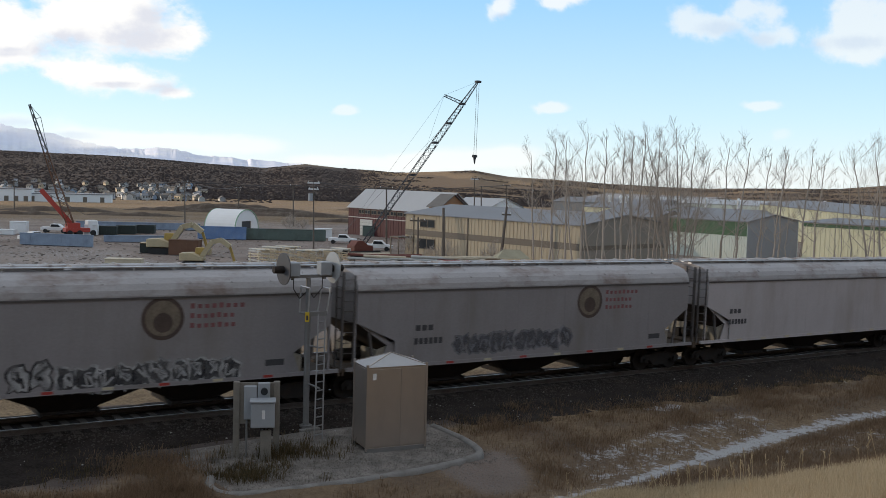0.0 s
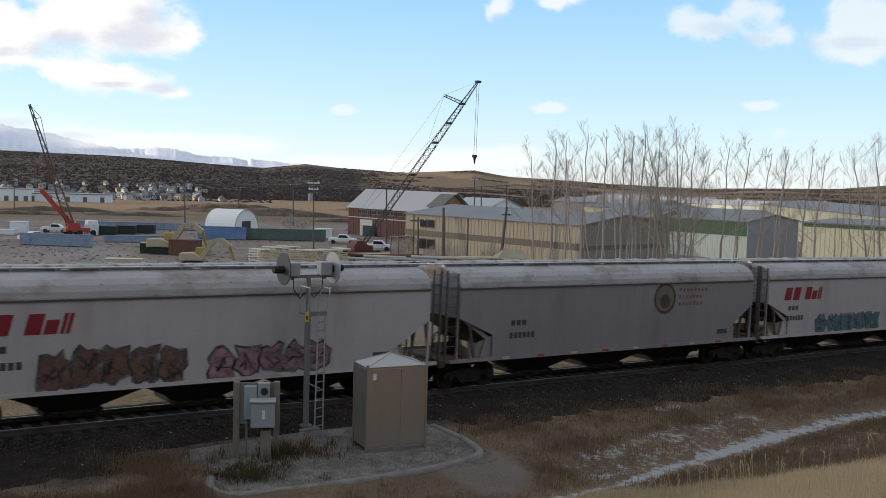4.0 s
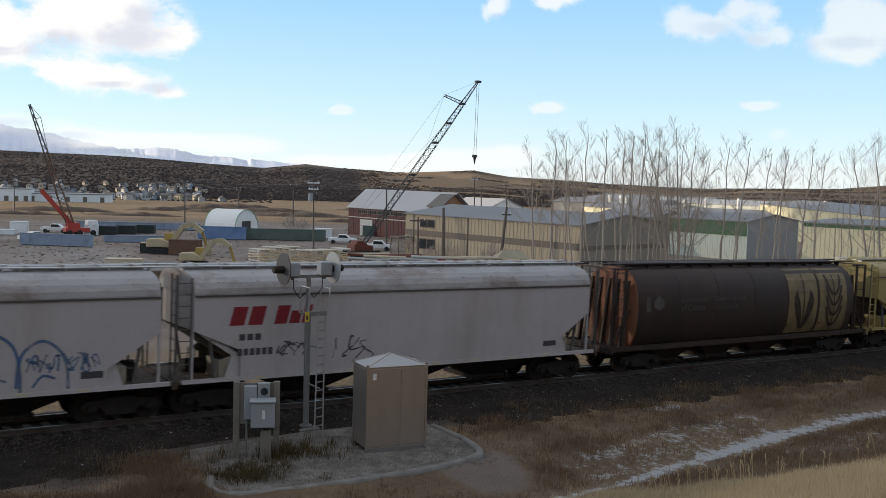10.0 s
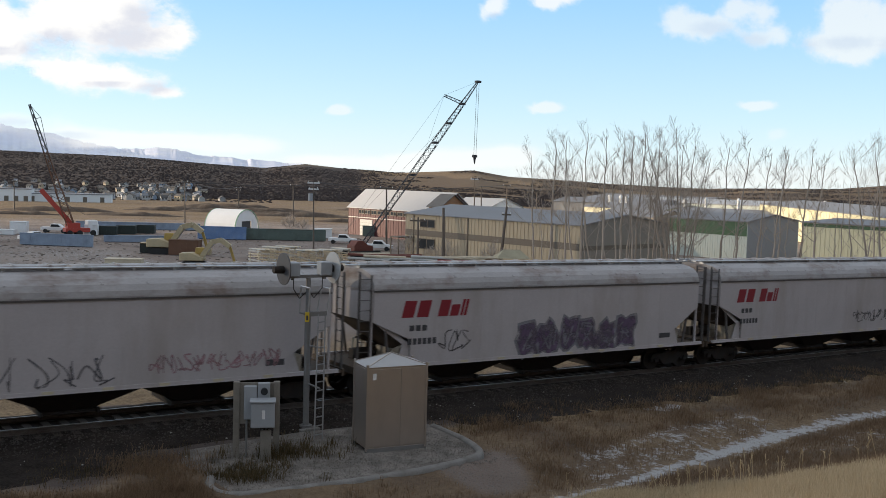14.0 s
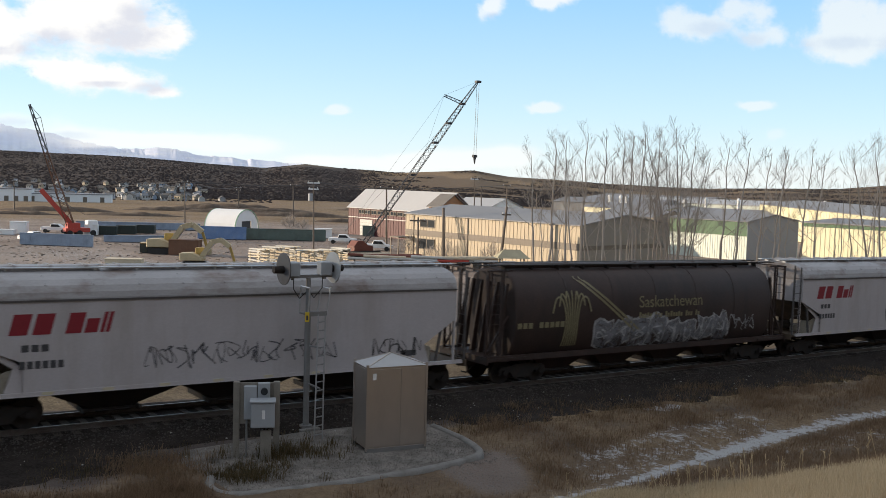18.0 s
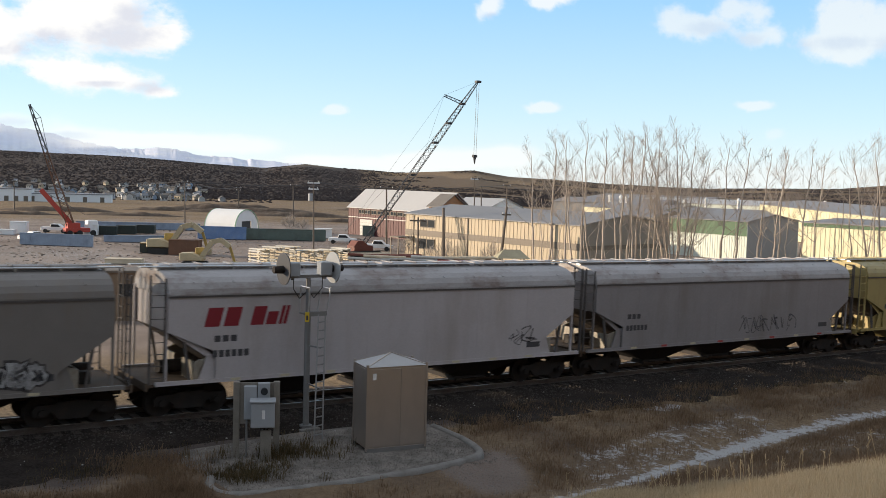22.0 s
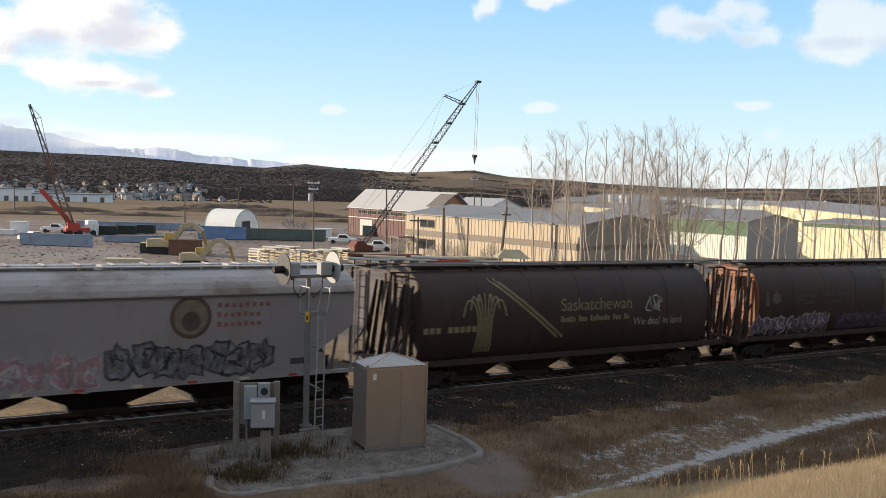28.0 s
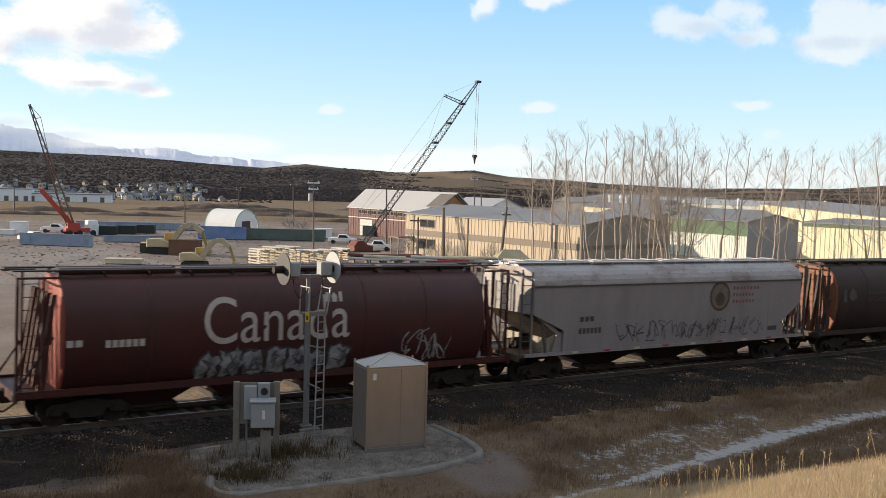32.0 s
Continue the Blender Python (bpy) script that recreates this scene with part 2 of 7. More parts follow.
def zone_at(x, y):
    """Snow, bare dirt and woods, each 0 to 1. Woods also darkens the ground near the line."""
    r, a = math.hypot(x, y - EYE[1]), math.degrees(math.atan2(x, y - EYE[1]))
    snow = dirt = woods = 0.0
    wob = noise.noise((x * 0.35, y * 0.35, 9.0))
    if -20 < y < -5:
        fine = noise.noise((x * 1.1, y * 1.6, 3.0))
        wide = 0.48 + 0.15 * wob + 0.2 * fine
        if x > 15:
            snow = 0.88 * max(0.0, 1.0 - (abs(y - ditch(x) - 0.15 * wob) / wide) ** 2) * min(1.0, (x - 15) / 2.5)
        if 19.5 < x < 30 and 0.5 < y - ditch(x) < 2.4:
            snow = max(snow, 0.36 + 0.4 * fine)
        if 27 < x < 34 and -12.6 < y < -10.7:
            snow = max(snow, 0.30 + 0.4 * fine)
        if y < -3.8:
            woods = min(0.75, max(0.1, 0.34 + 0.45 * noise.noise((x * 0.45, y * 0.7, 5))))
        if math.hypot(x - 28.2, (y + 5.2) * 1.6) < 0.9:
            snow = 0.85
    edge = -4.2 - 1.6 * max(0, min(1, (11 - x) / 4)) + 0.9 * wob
    # strip along the rails: train's shade painted in through the dark woods colour
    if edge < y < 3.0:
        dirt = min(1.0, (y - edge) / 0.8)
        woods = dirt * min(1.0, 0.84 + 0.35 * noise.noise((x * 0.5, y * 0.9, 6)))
    spill = 1.5 - math.hypot((x - 17.2) / 1.0, (y + 8.6) / 1.35) + 0.4 * wob
    if y < -7.4 and spill > 0:
        dirt, woods = max(dirt, min(1.0, spill * 3)), 0.25
    if y > 16 and r < 300:
        dirt = max(dirt, min(1.0, max(0.0, (y - 36) / 10)) * min(1.0, max(0.0, (300 - r - 30 * wob) / 40)))
        snow = max(snow, (0.20 * min(1.0, max(0.0, (y - 30) / 30)) if y < 85 else 0.30) + 0.16 * noise.noise((x * 0.05, y * 0.08, 3)) + (0.14 if x < 50 and 88 < y < 150 else 0.0))
    if y > 16 and 300 <= r < 950:
        dirt = 0.6 * max(0, noise.noise((x * 0.008, y * 0.03, 5)))
        woods = 0.55 * max(0, noise.noise((x * 0.007, y * 0.035, 11)))
        snow = 0.25 * (noise.noise((x * 0.006, y * 0.03, 2)) > 0.25)
    if r > 950 and y > 0:
        w = 0.9 if a < 30 else 0.45
        if a < 30 or noise.noise((x * 0.004, y * 0.004, 7)) > -0.25 or r < 1500:
            woods = w * min(1.0, (r - 950) / 60)
        if 25 < a < 28.5 and r > 2080 or 35 < a < 38 and r > 1950:
            woods = 0.5
    return snow, dirt, woods


def build_ground():
    rings = [1.5]
    while rings[-1] < 4550:
        rings.append(rings[-1] * (1.012 if 14 < rings[-1] < 75 else 1.032))
    rings.append(4700.0)
    angs = [(-180 + 4 * i) for i in range(46)] + [4 + 0.3 * i for i in range(210)] + [67 + (113 / 28) * i for i in range(28)]
    pts, cols, faces = [], [], []
    for r in rings:
        for a in angs:
            x, y = r * math.sin(radians(a)), EYE[1] + r * math.cos(radians(a))
            pts.append((x, y, ground_z(x, y)))
            cols.extend((*zone_at(x, y), 1.0))
    k = len(angs)
    for i in range(len(rings) - 1):
        for j in range(k):
            j2 = (j + 1) % k
            faces.append((i * k + j, i * k + j2, (i + 1) * k + j2, (i + 1) * k + j))
    pts.append((0, EYE[1], ground_z(0, EYE[1])))
    cols.extend((0, 0, 0, 1))
    faces += [(len(pts) - 1, (j + 1) % k, j) for j in range(k)]
    me = bpy.data.meshes.new("ground")
    me.from_pydata(pts, [], [f[::-1] for f in faces])
    at = me.color_attributes.new("zone", "FLOAT_COLOR", "POINT")
    at.data.foreach_set("color", cols)
    me.materials.append(ground_material())
    me.polygons.foreach_set("use_smooth", [True] * len(me.polygons))
    return tagged(new("ground", me), "brown winter grass and bare earth with thin snow", "ground", kind="structure")


build_ground()


def slope(x):
    return pose(x, 0, GRADE * x, 0, math.degrees(math.atan(-GRADE)), 0)


def build_track():
    bed = thing("track_bed", "dark crushed stone ballast bed with steel rails", "railway track", kind="structure", m=slope(0))
    bm = bmesh.new()
    n = 420
    prof = ((-5.6, -0.56), (-4.9, -0.41), (-4.0, -0.375), (-2.9, -0.335), (-2.3, -0.30), (-1.75, -0.185), (1.75, -0.185), (2.3, -0.30), (3.4, -0.6))
    rows = []
    for i in range(n + 1):
        x = -60 + 180 * i / n
        slim = float(np.clip(min(x - 8.2, 19.6 - x) / 1.2, 0, 1))       # keeps clear of the gravel pad
        rows.append([bm.verts.new((x, y * (1 if y > -3 else 1 - slim * (1 - 3.15 / -y)) + (0.1 if y > -3 or slim else 0.45) * noise.noise((x * 0.45, y * 0.3, 0)), z - (0.16 * slim if y < -3 else 0) + 0.06 * noise.noise((x * 2, y * 2, 3)))) for y, z in prof])
    for i in range(n):
        for j in range(len(prof) - 1):
            bm.faces.new((rows[i][j], rows[i + 1][j], rows[i + 1][j + 1], rows[i][j + 1]))
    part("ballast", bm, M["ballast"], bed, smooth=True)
    for y in (-0.755, 0.755):
        bm = bmesh.new()
        head = [(y - 0.037, 0), (y + 0.037, 0), (y + 0.037, -0.04), (y + 0.01, -0.06), (y + 0.01, -0.15), (y + 0.075, -0.17), (y - 0.075, -0.17), (y - 0.01, -0.15), (y - 0.01, -0.06), (y - 0.037, -0.04)]
        prism(bm, head, "x", -60, 120)
        part("rail", bm, M["rail"], bed)
    bm = bmesh.new()
    box(bm, -0.115, 0.115, -1.3, 1.3, -0.33, -0.165)
    me = mesh_of("tie", bm, M["tie"])
    for i in range(150):
        link("tie", me, bed, Matrix.Translation((-12 + 0.54 * i, random.uniform(-0.03, 0.03), random.uniform(-0.01, 0.0))))


build_track()


# ---- the train ----
M["grime"] = mat("grimy_steel", (0.10, 0.09, 0.085), 0.7, 0, 0.3, 2, 30)
# dark brown for the down-facing faces of the end slopes
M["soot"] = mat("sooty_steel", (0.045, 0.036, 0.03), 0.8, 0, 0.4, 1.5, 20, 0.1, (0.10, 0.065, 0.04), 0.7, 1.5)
M["endcream"] = mat("end_cream", (0.36, 0.33, 0.27), 0.6, 0, 0.15, 2, 25, 0.05, (0.14, 0.10, 0.07), 0.7, 1.4)
M["reflector"] = mat("reflector_pale", (0.55, 0.5, 0.35), 0.4, 0, 0.1)
M["reflectred"] = mat("reflector_red", (0.4, 0.05, 0.04), 0.4, 0, 0.1)
MESHES = {}


def cached(key, make):
    """One mesh for all alike parts."""
    if key not in MESHES:
        MESHES[key] = make()
    return MESHES[key]


def rounded_rect(hx, hz, r, k=4):
    pts = []
    for cx, cz, a0 in ((hx - r, hz - r, 0), (-hx + r, hz - r, 90), (-hx + r, -hz + r, 180), (hx - r, -hz + r, 270)):
        for i in range(k + 1):
            a = radians(a0 + 90 * i / k)
            pts.append((cx + r * math.cos(a), cz + r * math.sin(a)))
    return pts


def m_wheel():
    bm = bmesh.new()
    disc(bm, (0, 0, 0), "y", 0.46, 0.13, 28)
    disc(bm, (0, 0.075, 0), "y", 0.49, 0.03, 28)
    disc(bm, (0, -0.09, 0), "y", 0.14, 0.08, 14)
    return mesh_of("wheel", bm, M["black"])


def m_side_frame():
    bm = bmesh.new()
    out = [(-1.15, 0.55), (-1.05, 0.68), (-0.55, 0.70), (-0.38, 0.76), (0.38, 0.76), (0.55, 0.70), (1.05, 0.68), (1.15, 0.55), (1.12, 0.36), (0.72, 0.36), (0.62, 0.5), (0.4, 0.24), (-0.4, 0.24), (-0.62, 0.5), (-0.72, 0.36), (-1.12, 0.36)]
    prism(bm, out, "y", -0.08, 0.08)
    for i in range(5):
        bar(bm, (-0.24 + 0.12 * i, -0.02, 0.30), (-0.24 + 0.12 * i, -0.02, 0.62), 0.05, 8)
    for x in (-0.88, 0.88):
        disc(bm, (x, -0.1, 0.46), "y", 0.11, 0.12, 12)
    return mesh_of("side_frame", bm, M["black"])


def bogie(parent, x):
    bg = part("bogie", (lambda b: (box(b, -0.22, 0.22, -0.95, 0.95, 0.42, 0.66), box(b, -0.06, 0.06, -1.0, 1.0, 0.72, 0.80), b)[2])(bmesh.new()), M["black"], parent, "black cast steel bogie", Matrix.Translation((x, 0, 0)))
    for y in (-1, 1):
        link("side_frame", cached("side_frame", m_side_frame), bg, Matrix.Translation((0, 0.99 * y, 0)) @ Matrix.Rotation(0 if y < 0 else math.pi, 4, "Z"))
        for dx in (-0.88, 0.88):
            link("wheel", cached("wheel", m_wheel), bg, Matrix.Translation((dx, 0.755 * y, 0.46)) @ Matrix.Rotation(0 if y < 0 else math.pi, 4, "Z"))
    return bg


def loft(bm, sections, closed=True):
    """Skin through outlines with equal counts of points."""
    rows = [[bm.verts.new(p) for p in s] for s in sections]
    k = len(rows[0])
    for a, b in zip(rows, rows[1:]):
        for i in range(k if closed else k - 1):
            j = (i + 1) % k
            bm.faces.new((a[i], a[j], b[j], b[i]))
    return rows


def ladder_mesh(h, w, n, mat_key):
    bm = bmesh.new()
    for y in (-w / 2, w / 2):
        box(bm, -0.02, 0.02, y - 0.025, y + 0.025, 0, h)
    for i in range(n):
        z = 0.2 + (h - 0.35) * i / (n - 1)
        bar(bm, (0, -w / 2, z), (0, w / 2, z), 0.014, 5)
    return mesh_of("ladder", bm, M[mat_key])


def coupler_mesh():
    bm = bmesh.new()
    box(bm, -0.55, 0.12, -0.10, 0.10, 0.72, 0.96)
    prism(bm, [(0.1, -0.14), (0.36, -0.2), (0.46, -0.12), (0.46, 0.02), (0.34, 0.05), (0.36, 0.17), (0.1, 0.16)], "z", 0.66, 1.02)
    bar(bm, (-0.1, 0.3, 0.72), (0.3, 0.34, 0.45), 0.03, 6)
    bar(bm, (0.3, 0.34, 0.45), (0.5, 0.3, 0.5), 0.03, 6)
    return mesh_of("coupler", bm, M["black"])


def bays(car, half, count, paint, y_top=1.35):
    """Discharge hoppers under the body, with slide gates."""
    span = 2 * half / count

    def make():
        bm = bmesh.new()
        w = span / 2 - 0.05
        loft_rows = [[(-w, -y_top, 1.35), (w, -y_top, 1.35), (w, y_top, 1.35), (-w, y_top, 1.35)],
                     [(-w, -y_top, 1.02), (w, -y_top, 1.02), (w, y_top, 1.02), (-w, y_top, 1.02)],
                     [(-0.62, -0.75, 0.42), (0.62, -0.75, 0.42), (0.62, 0.75, 0.42), (-0.62, 0.75, 0.42)]]
        rows = loft(bm, loft_rows)
        bm.faces.new(rows[-1]), bm.faces.new(rows[0])
        bmesh.ops.recalc_face_normals(bm, faces=bm.faces[:])
        return mesh_of("hopper_bay", bm, M[paint])

    def gate():
        bm = bmesh.new()
        box(bm, -0.8, 0.8, -0.8, 0.8, 0.34, 0.42)
        box(bm, -0.86, -0.78, -0.95, 0.95, 0.30, 0.46)
        box(bm, 0.78, 0.86, -0.95, 0.95, 0.30, 0.46)
        bar(bm, (-0.5, -0.95, 0.38), (0.5, -0.95, 0.38), 0.03, 6)
        return mesh_of("discharge_gate", bm, M["black"])

    for i in range(count):
        x = -half + span * (i + 0.5)
        link("hopper_bay", cached(("bay", span, paint, y_top), make), car, Matrix.Translation((x, 0, 0)))
        link("discharge_gate", cached(("gate",), gate), car, Matrix.Translation((x, 0, 0)))


def flat_hopper(length, paint, roof, open_frame="tan", ends=None):
    """Smooth-sided covered hopper with triangular openings at the ends."""
    ends = ends or paint
    car = thing("hopper_car", "", "freight car", "cars of the train")
    h = length / 2 - 0.72        # half length of the side sheets
    wy, key = 1.60, (length, paint, roof, ends)

    def side():
        bm = bmesh.new()
        out = [(-h, 2.72), (-h + 1.55, 2.05), (-h + 1.55, 1.2), (h - 1.55, 1.2), (h - 1.55, 1.72), (h, 2.72), (h, 3.82), (-h, 3.82)]
        prism(bm, out, "y", -0.03, 0.03)
        return mesh_of("side_sheet", bm, M[paint])

    def roof_m():
        bm = bmesh.new()
        sec = [(-1.63, 3.78), (-1.63, 3.86), (-1.60, 4.02), (-1.50, 4.20), (-1.30, 4.35), (-1.0, 4.45), (-0.5, 4.53), (0, 4.55)]
        sec = sec + [(-y, z) for y, z in sec[-2::-1]]
        fr = []
        for x, k in ((-h, 1.0), (-h + 0.02, 1.0), (h - 0.02, 1.0), (h, 1.0)):
            fr.append([(x, y * k, z) for y, z in sec])
        rows = loft(bm, fr, closed=False)
        bm.faces.new(rows[0][::-1]), bm.faces.new(rows[-1])
        bmesh.ops.recalc_face_normals(bm, faces=bm.faces[:])
        for i in range(12):
            x = -h + 0.8 + (2 * h - 1.6) * i / 11
            for s in (-1, 1):
                beam(bm, (x, s * 1.02, 4.45), (x, s * 1.52, 4.2), 0.04, 0.035)
        return mesh_of("roof", bm, M[roof])

    def slope_m():
        bm = bmesh.new()
        a = [(h - 0.1, -1.55, 3.8), (h - 0.1, 1.55, 3.8), (h - 0.1, 1.55, 2.75), (h - 0.1, -1.55, 2.75)]
        vs = [[bm.verts.new(p) for p in row] for row in (
            [(h - 0.06, -1.56, 3.85), (h - 0.06, 1.56, 3.85)], [(h - 0.06, -1.56, 2.7), (h - 0.06, 1.56, 2.7)],
            [(h - 2.4, -1.5, 1.15), (h - 2.4, 1.5, 1.15)], [(h - 2.6, -1.5, 1.15), (h - 2.6, 1.5, 1.15)], [(h - 0.4, -1.5, 2.75), (h - 0.4, 1.5, 2.75)], [(h - 0.4, -1.5, 3.85), (h - 0.4, 1.5, 3.85)])]
        for p, q in zip(vs, vs[1:] + vs[:1]):
            bm.faces.new((p[0], p[1], q[1], q[0]))
        bm.faces.new([v[0] for v in vs]), bm.faces.new([v[1] for v in vs][::-1])
        bmesh.ops.recalc_face_normals(bm, faces=bm.faces[:])
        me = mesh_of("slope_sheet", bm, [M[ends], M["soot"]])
        # outer faces that point downwards take the darker brown
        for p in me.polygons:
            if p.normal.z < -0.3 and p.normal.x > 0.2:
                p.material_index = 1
        return me

    def sill():
        bm = bmesh.new()
        box(bm, -h - 0.35, h + 0.35, -0.05, 0.05, 1.10, 1.22)
        box(bm, -h - 0.35, h + 0.35, -0.07, 0.02, 1.10, 1.125)
        return mesh_of("side_sill", bm, M[paint])

    def brace(kind):
        bm = bmesh.new()
        if kind == "corner":
            box(bm, h - 0.02, h + 0.05, -0.04, 0.04, 1.2, 3.9)
        elif kind == "outer":
            box(bm, h + 0.50, h + 0.55, -0.025, 0.025, 1.2, 4.45)
        elif kind == "gusset":
            prism(bm, [(h - 1.55, 1.22), (h - 1.05, 1.22), (h - 1.30, 1.95), (h - 1.55, 2.0)], "y", -0.02, 0.02)
        else:
            beam(bm, (h - 0.75, 0, 1.2), (h - 0.55, 0, 2.4), 0.08, 0.08)
        return mesh_of("brace", bm, M[ends if kind in ("corner", "gusset") else "grime"])

    def platform():
        bm = bmesh.new()
        box(bm, h - 1.5, h + 0.6, -1.5, 1.5, 1.06, 1.14)
        box(bm, h + 0.55, h + 0.62, -1.55, 1.55, 0.95, 1.2)
        for y in (-0.7, 0.7):
            box(bm, h - 1.4, h + 0.5, y - 0.06, y + 0.06, 0.9, 1.06)
        box(bm, h - 2.3, h + 0.62, -0.22, 0.22, 0.7, 1.06)
        return mesh_of("end_platform", bm, M[open_frame])

    def shear(k):
        bm = bmesh.new()
        if k == "gusset_plate":
            prism(bm, [(h - 1.9, 1.14), (h - 0.99, 1.14), (h - 0.99, 1.75), (h - 1.9, 2.05)], "y", -0.03, 0.03)
        else:
            box(bm, h - 0.98, h - 0.92, -0.53, 0.53, 1.14, 1.74)
        return mesh_of(k, bm, M["yellow" if paint == "yellow" else "endcream"])

    def brake():
        bm = bmesh.new()
        bar(bm, (h - 0.2, 0.2, 1.45), (h - 1.0, 0.2, 1.45), 0.2, 14)
        box(bm, h - 0.9, h - 0.35, -0.6, -0.25, 1.14, 1.5)
        return mesh_of("brake_cylinder", bm, M["black"])

    def walkway():
        bm = bmesh.new()
        for y in (-0.62, 0.38):
            box(bm, -h - 0.55, h + 0.55, y, y + 0.24, 4.60, 4.63)
            for i in range(14):
                x = -h + 2 * h * i / 13
                box(bm, x - 0.03, x + 0.03, y + 0.02, y + 0.22, 4.5, 4.6)
        return mesh_of("running_board", bm, M["steel"])

    def hatch():
        bm = bmesh.new()
        prism(bm, [(-0.34, 4.52), (-0.34, 4.60), (-0.26, 4.66), (0.26, 4.66), (0.34, 4.60), (0.34, 4.52)], "x", -h / 4 + 0.12, h / 4 - 0.12)
        for i in range(4):
            x = (-0.75 + 0.5 * i) * h / 4
            box(bm, x - 0.03, x + 0.03, -0.4, 0.4, 4.66, 4.69)
        return mesh_of("roof_hatch", bm, M[roof])

    ident, flip = Matrix.Identity(4), Matrix.Rotation(math.pi, 4, "Z")
    for s in (-1, 1):
        link("side_sheet", cached((key, "side", s), side) if s < 0 else cached((key, "side", -1), side), car, Matrix.Translation((0, s * wy, 0)) @ (ident if s < 0 else Matrix.Diagonal((1, -1, 1, 1))))
        link("side_sill", cached((key, "sill"), sill), car, Matrix.Translation((0, s * wy, 0)) @ (ident if s < 0 else Matrix.Rotation(math.pi, 4, "Z")))
    for i in range(1, 7):
        x = -h + 2 * h * i / 7
        link("seam", cached((paint, "seam"), lambda: (lambda b: (box(b, -0.018, 0.018, -0.034, -0.02, 1.25, 3.8), mesh_of("seam", b, M[paint]))[1])(bmesh.new())), car, Matrix.Translation((x, -wy, 0)))
    for s in (-1, 1):
        link("drip_rail", cached((length, "drip"), lambda: (lambda b: (box(b, -h, h, -0.02, 0.02, -0.03, 0.02), mesh_of("drip_rail", b, M["grime"]))[1])(bmesh.new())), car, Matrix.Translation((0, s * 1.645, 3.79)))
    link("roof", cached((key, "roof"), roof_m), car)
    for e in (ident, flip):
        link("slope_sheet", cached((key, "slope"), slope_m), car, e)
        link("end_platform", cached((key, "plat", open_frame), platform), car, e)
        for k, ys in (("gusset_plate", 1.39), ("shear_plate", 0.88)):
            for y in (-ys, ys):
                link(k, cached((key, k), lambda k=k: shear(k)), car, e @ Matrix.Translation((0, y, 0)))
        link("brake_cylinder", cached((key, "brake"), brake), car, e)
        link("coupler", cached("coupler", coupler_mesh), car, e @ Matrix.Translation((length / 2 - 0.44, 0, 0)))
        for y in (-1.52, 1.52):
            for kind in ("corner", "outer", "gusset", "diagonal"):
                link({"gusset": "gusset", "diagonal": "brace"}.get(kind, "end_post"), cached((key, kind), lambda k=kind: brace(k)), car, e @ Matrix.Translation((0, y, 0)))
        link("ladder", cached(("grime", "ladder"), lambda: ladder_mesh(3.3, 0.42, 9, "grime")), car, e @ Matrix.Translation((h + 0.56, -1.2, 1.15)))
        link("side_ladder", cached((ends, "ladder2"), lambda: ladder_mesh(3.2, 0.45, 9, ends if ends == "yellow" else "grime")), car, e @ Matrix.Translation((h + 0.3, 1.56, 1.15)) @ Matrix.Rotation(math.pi / 2, 4, "Z"))
        bogie(car, (h - 0.95) * (1 if e is ident else -1))
    link("running_board", cached((key, "walk"), walkway), car)
    for i in range(4):
        link("roof_hatch", cached((key, "hatch"), hatch), car, Matrix.Translation(((-0.75 + 0.5 * i) * h, 0, 0)))
    for i in range(8):
        k = "reflectred" if paint == "grey" and i % 2 else "reflector"
        link("reflector", cached(k, lambda: (lambda b: (box(b, -0.16, 0.16, -0.012, 0.0, 1.125, 1.205), mesh_of("reflector", b, M[k]))[1])(bmesh.new())), car, Matrix.Translation((-h + 2.2 + (2 * h - 4.4) * i / 7, -wy - 0.05, 0)))
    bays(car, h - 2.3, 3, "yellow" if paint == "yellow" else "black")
    return car, h


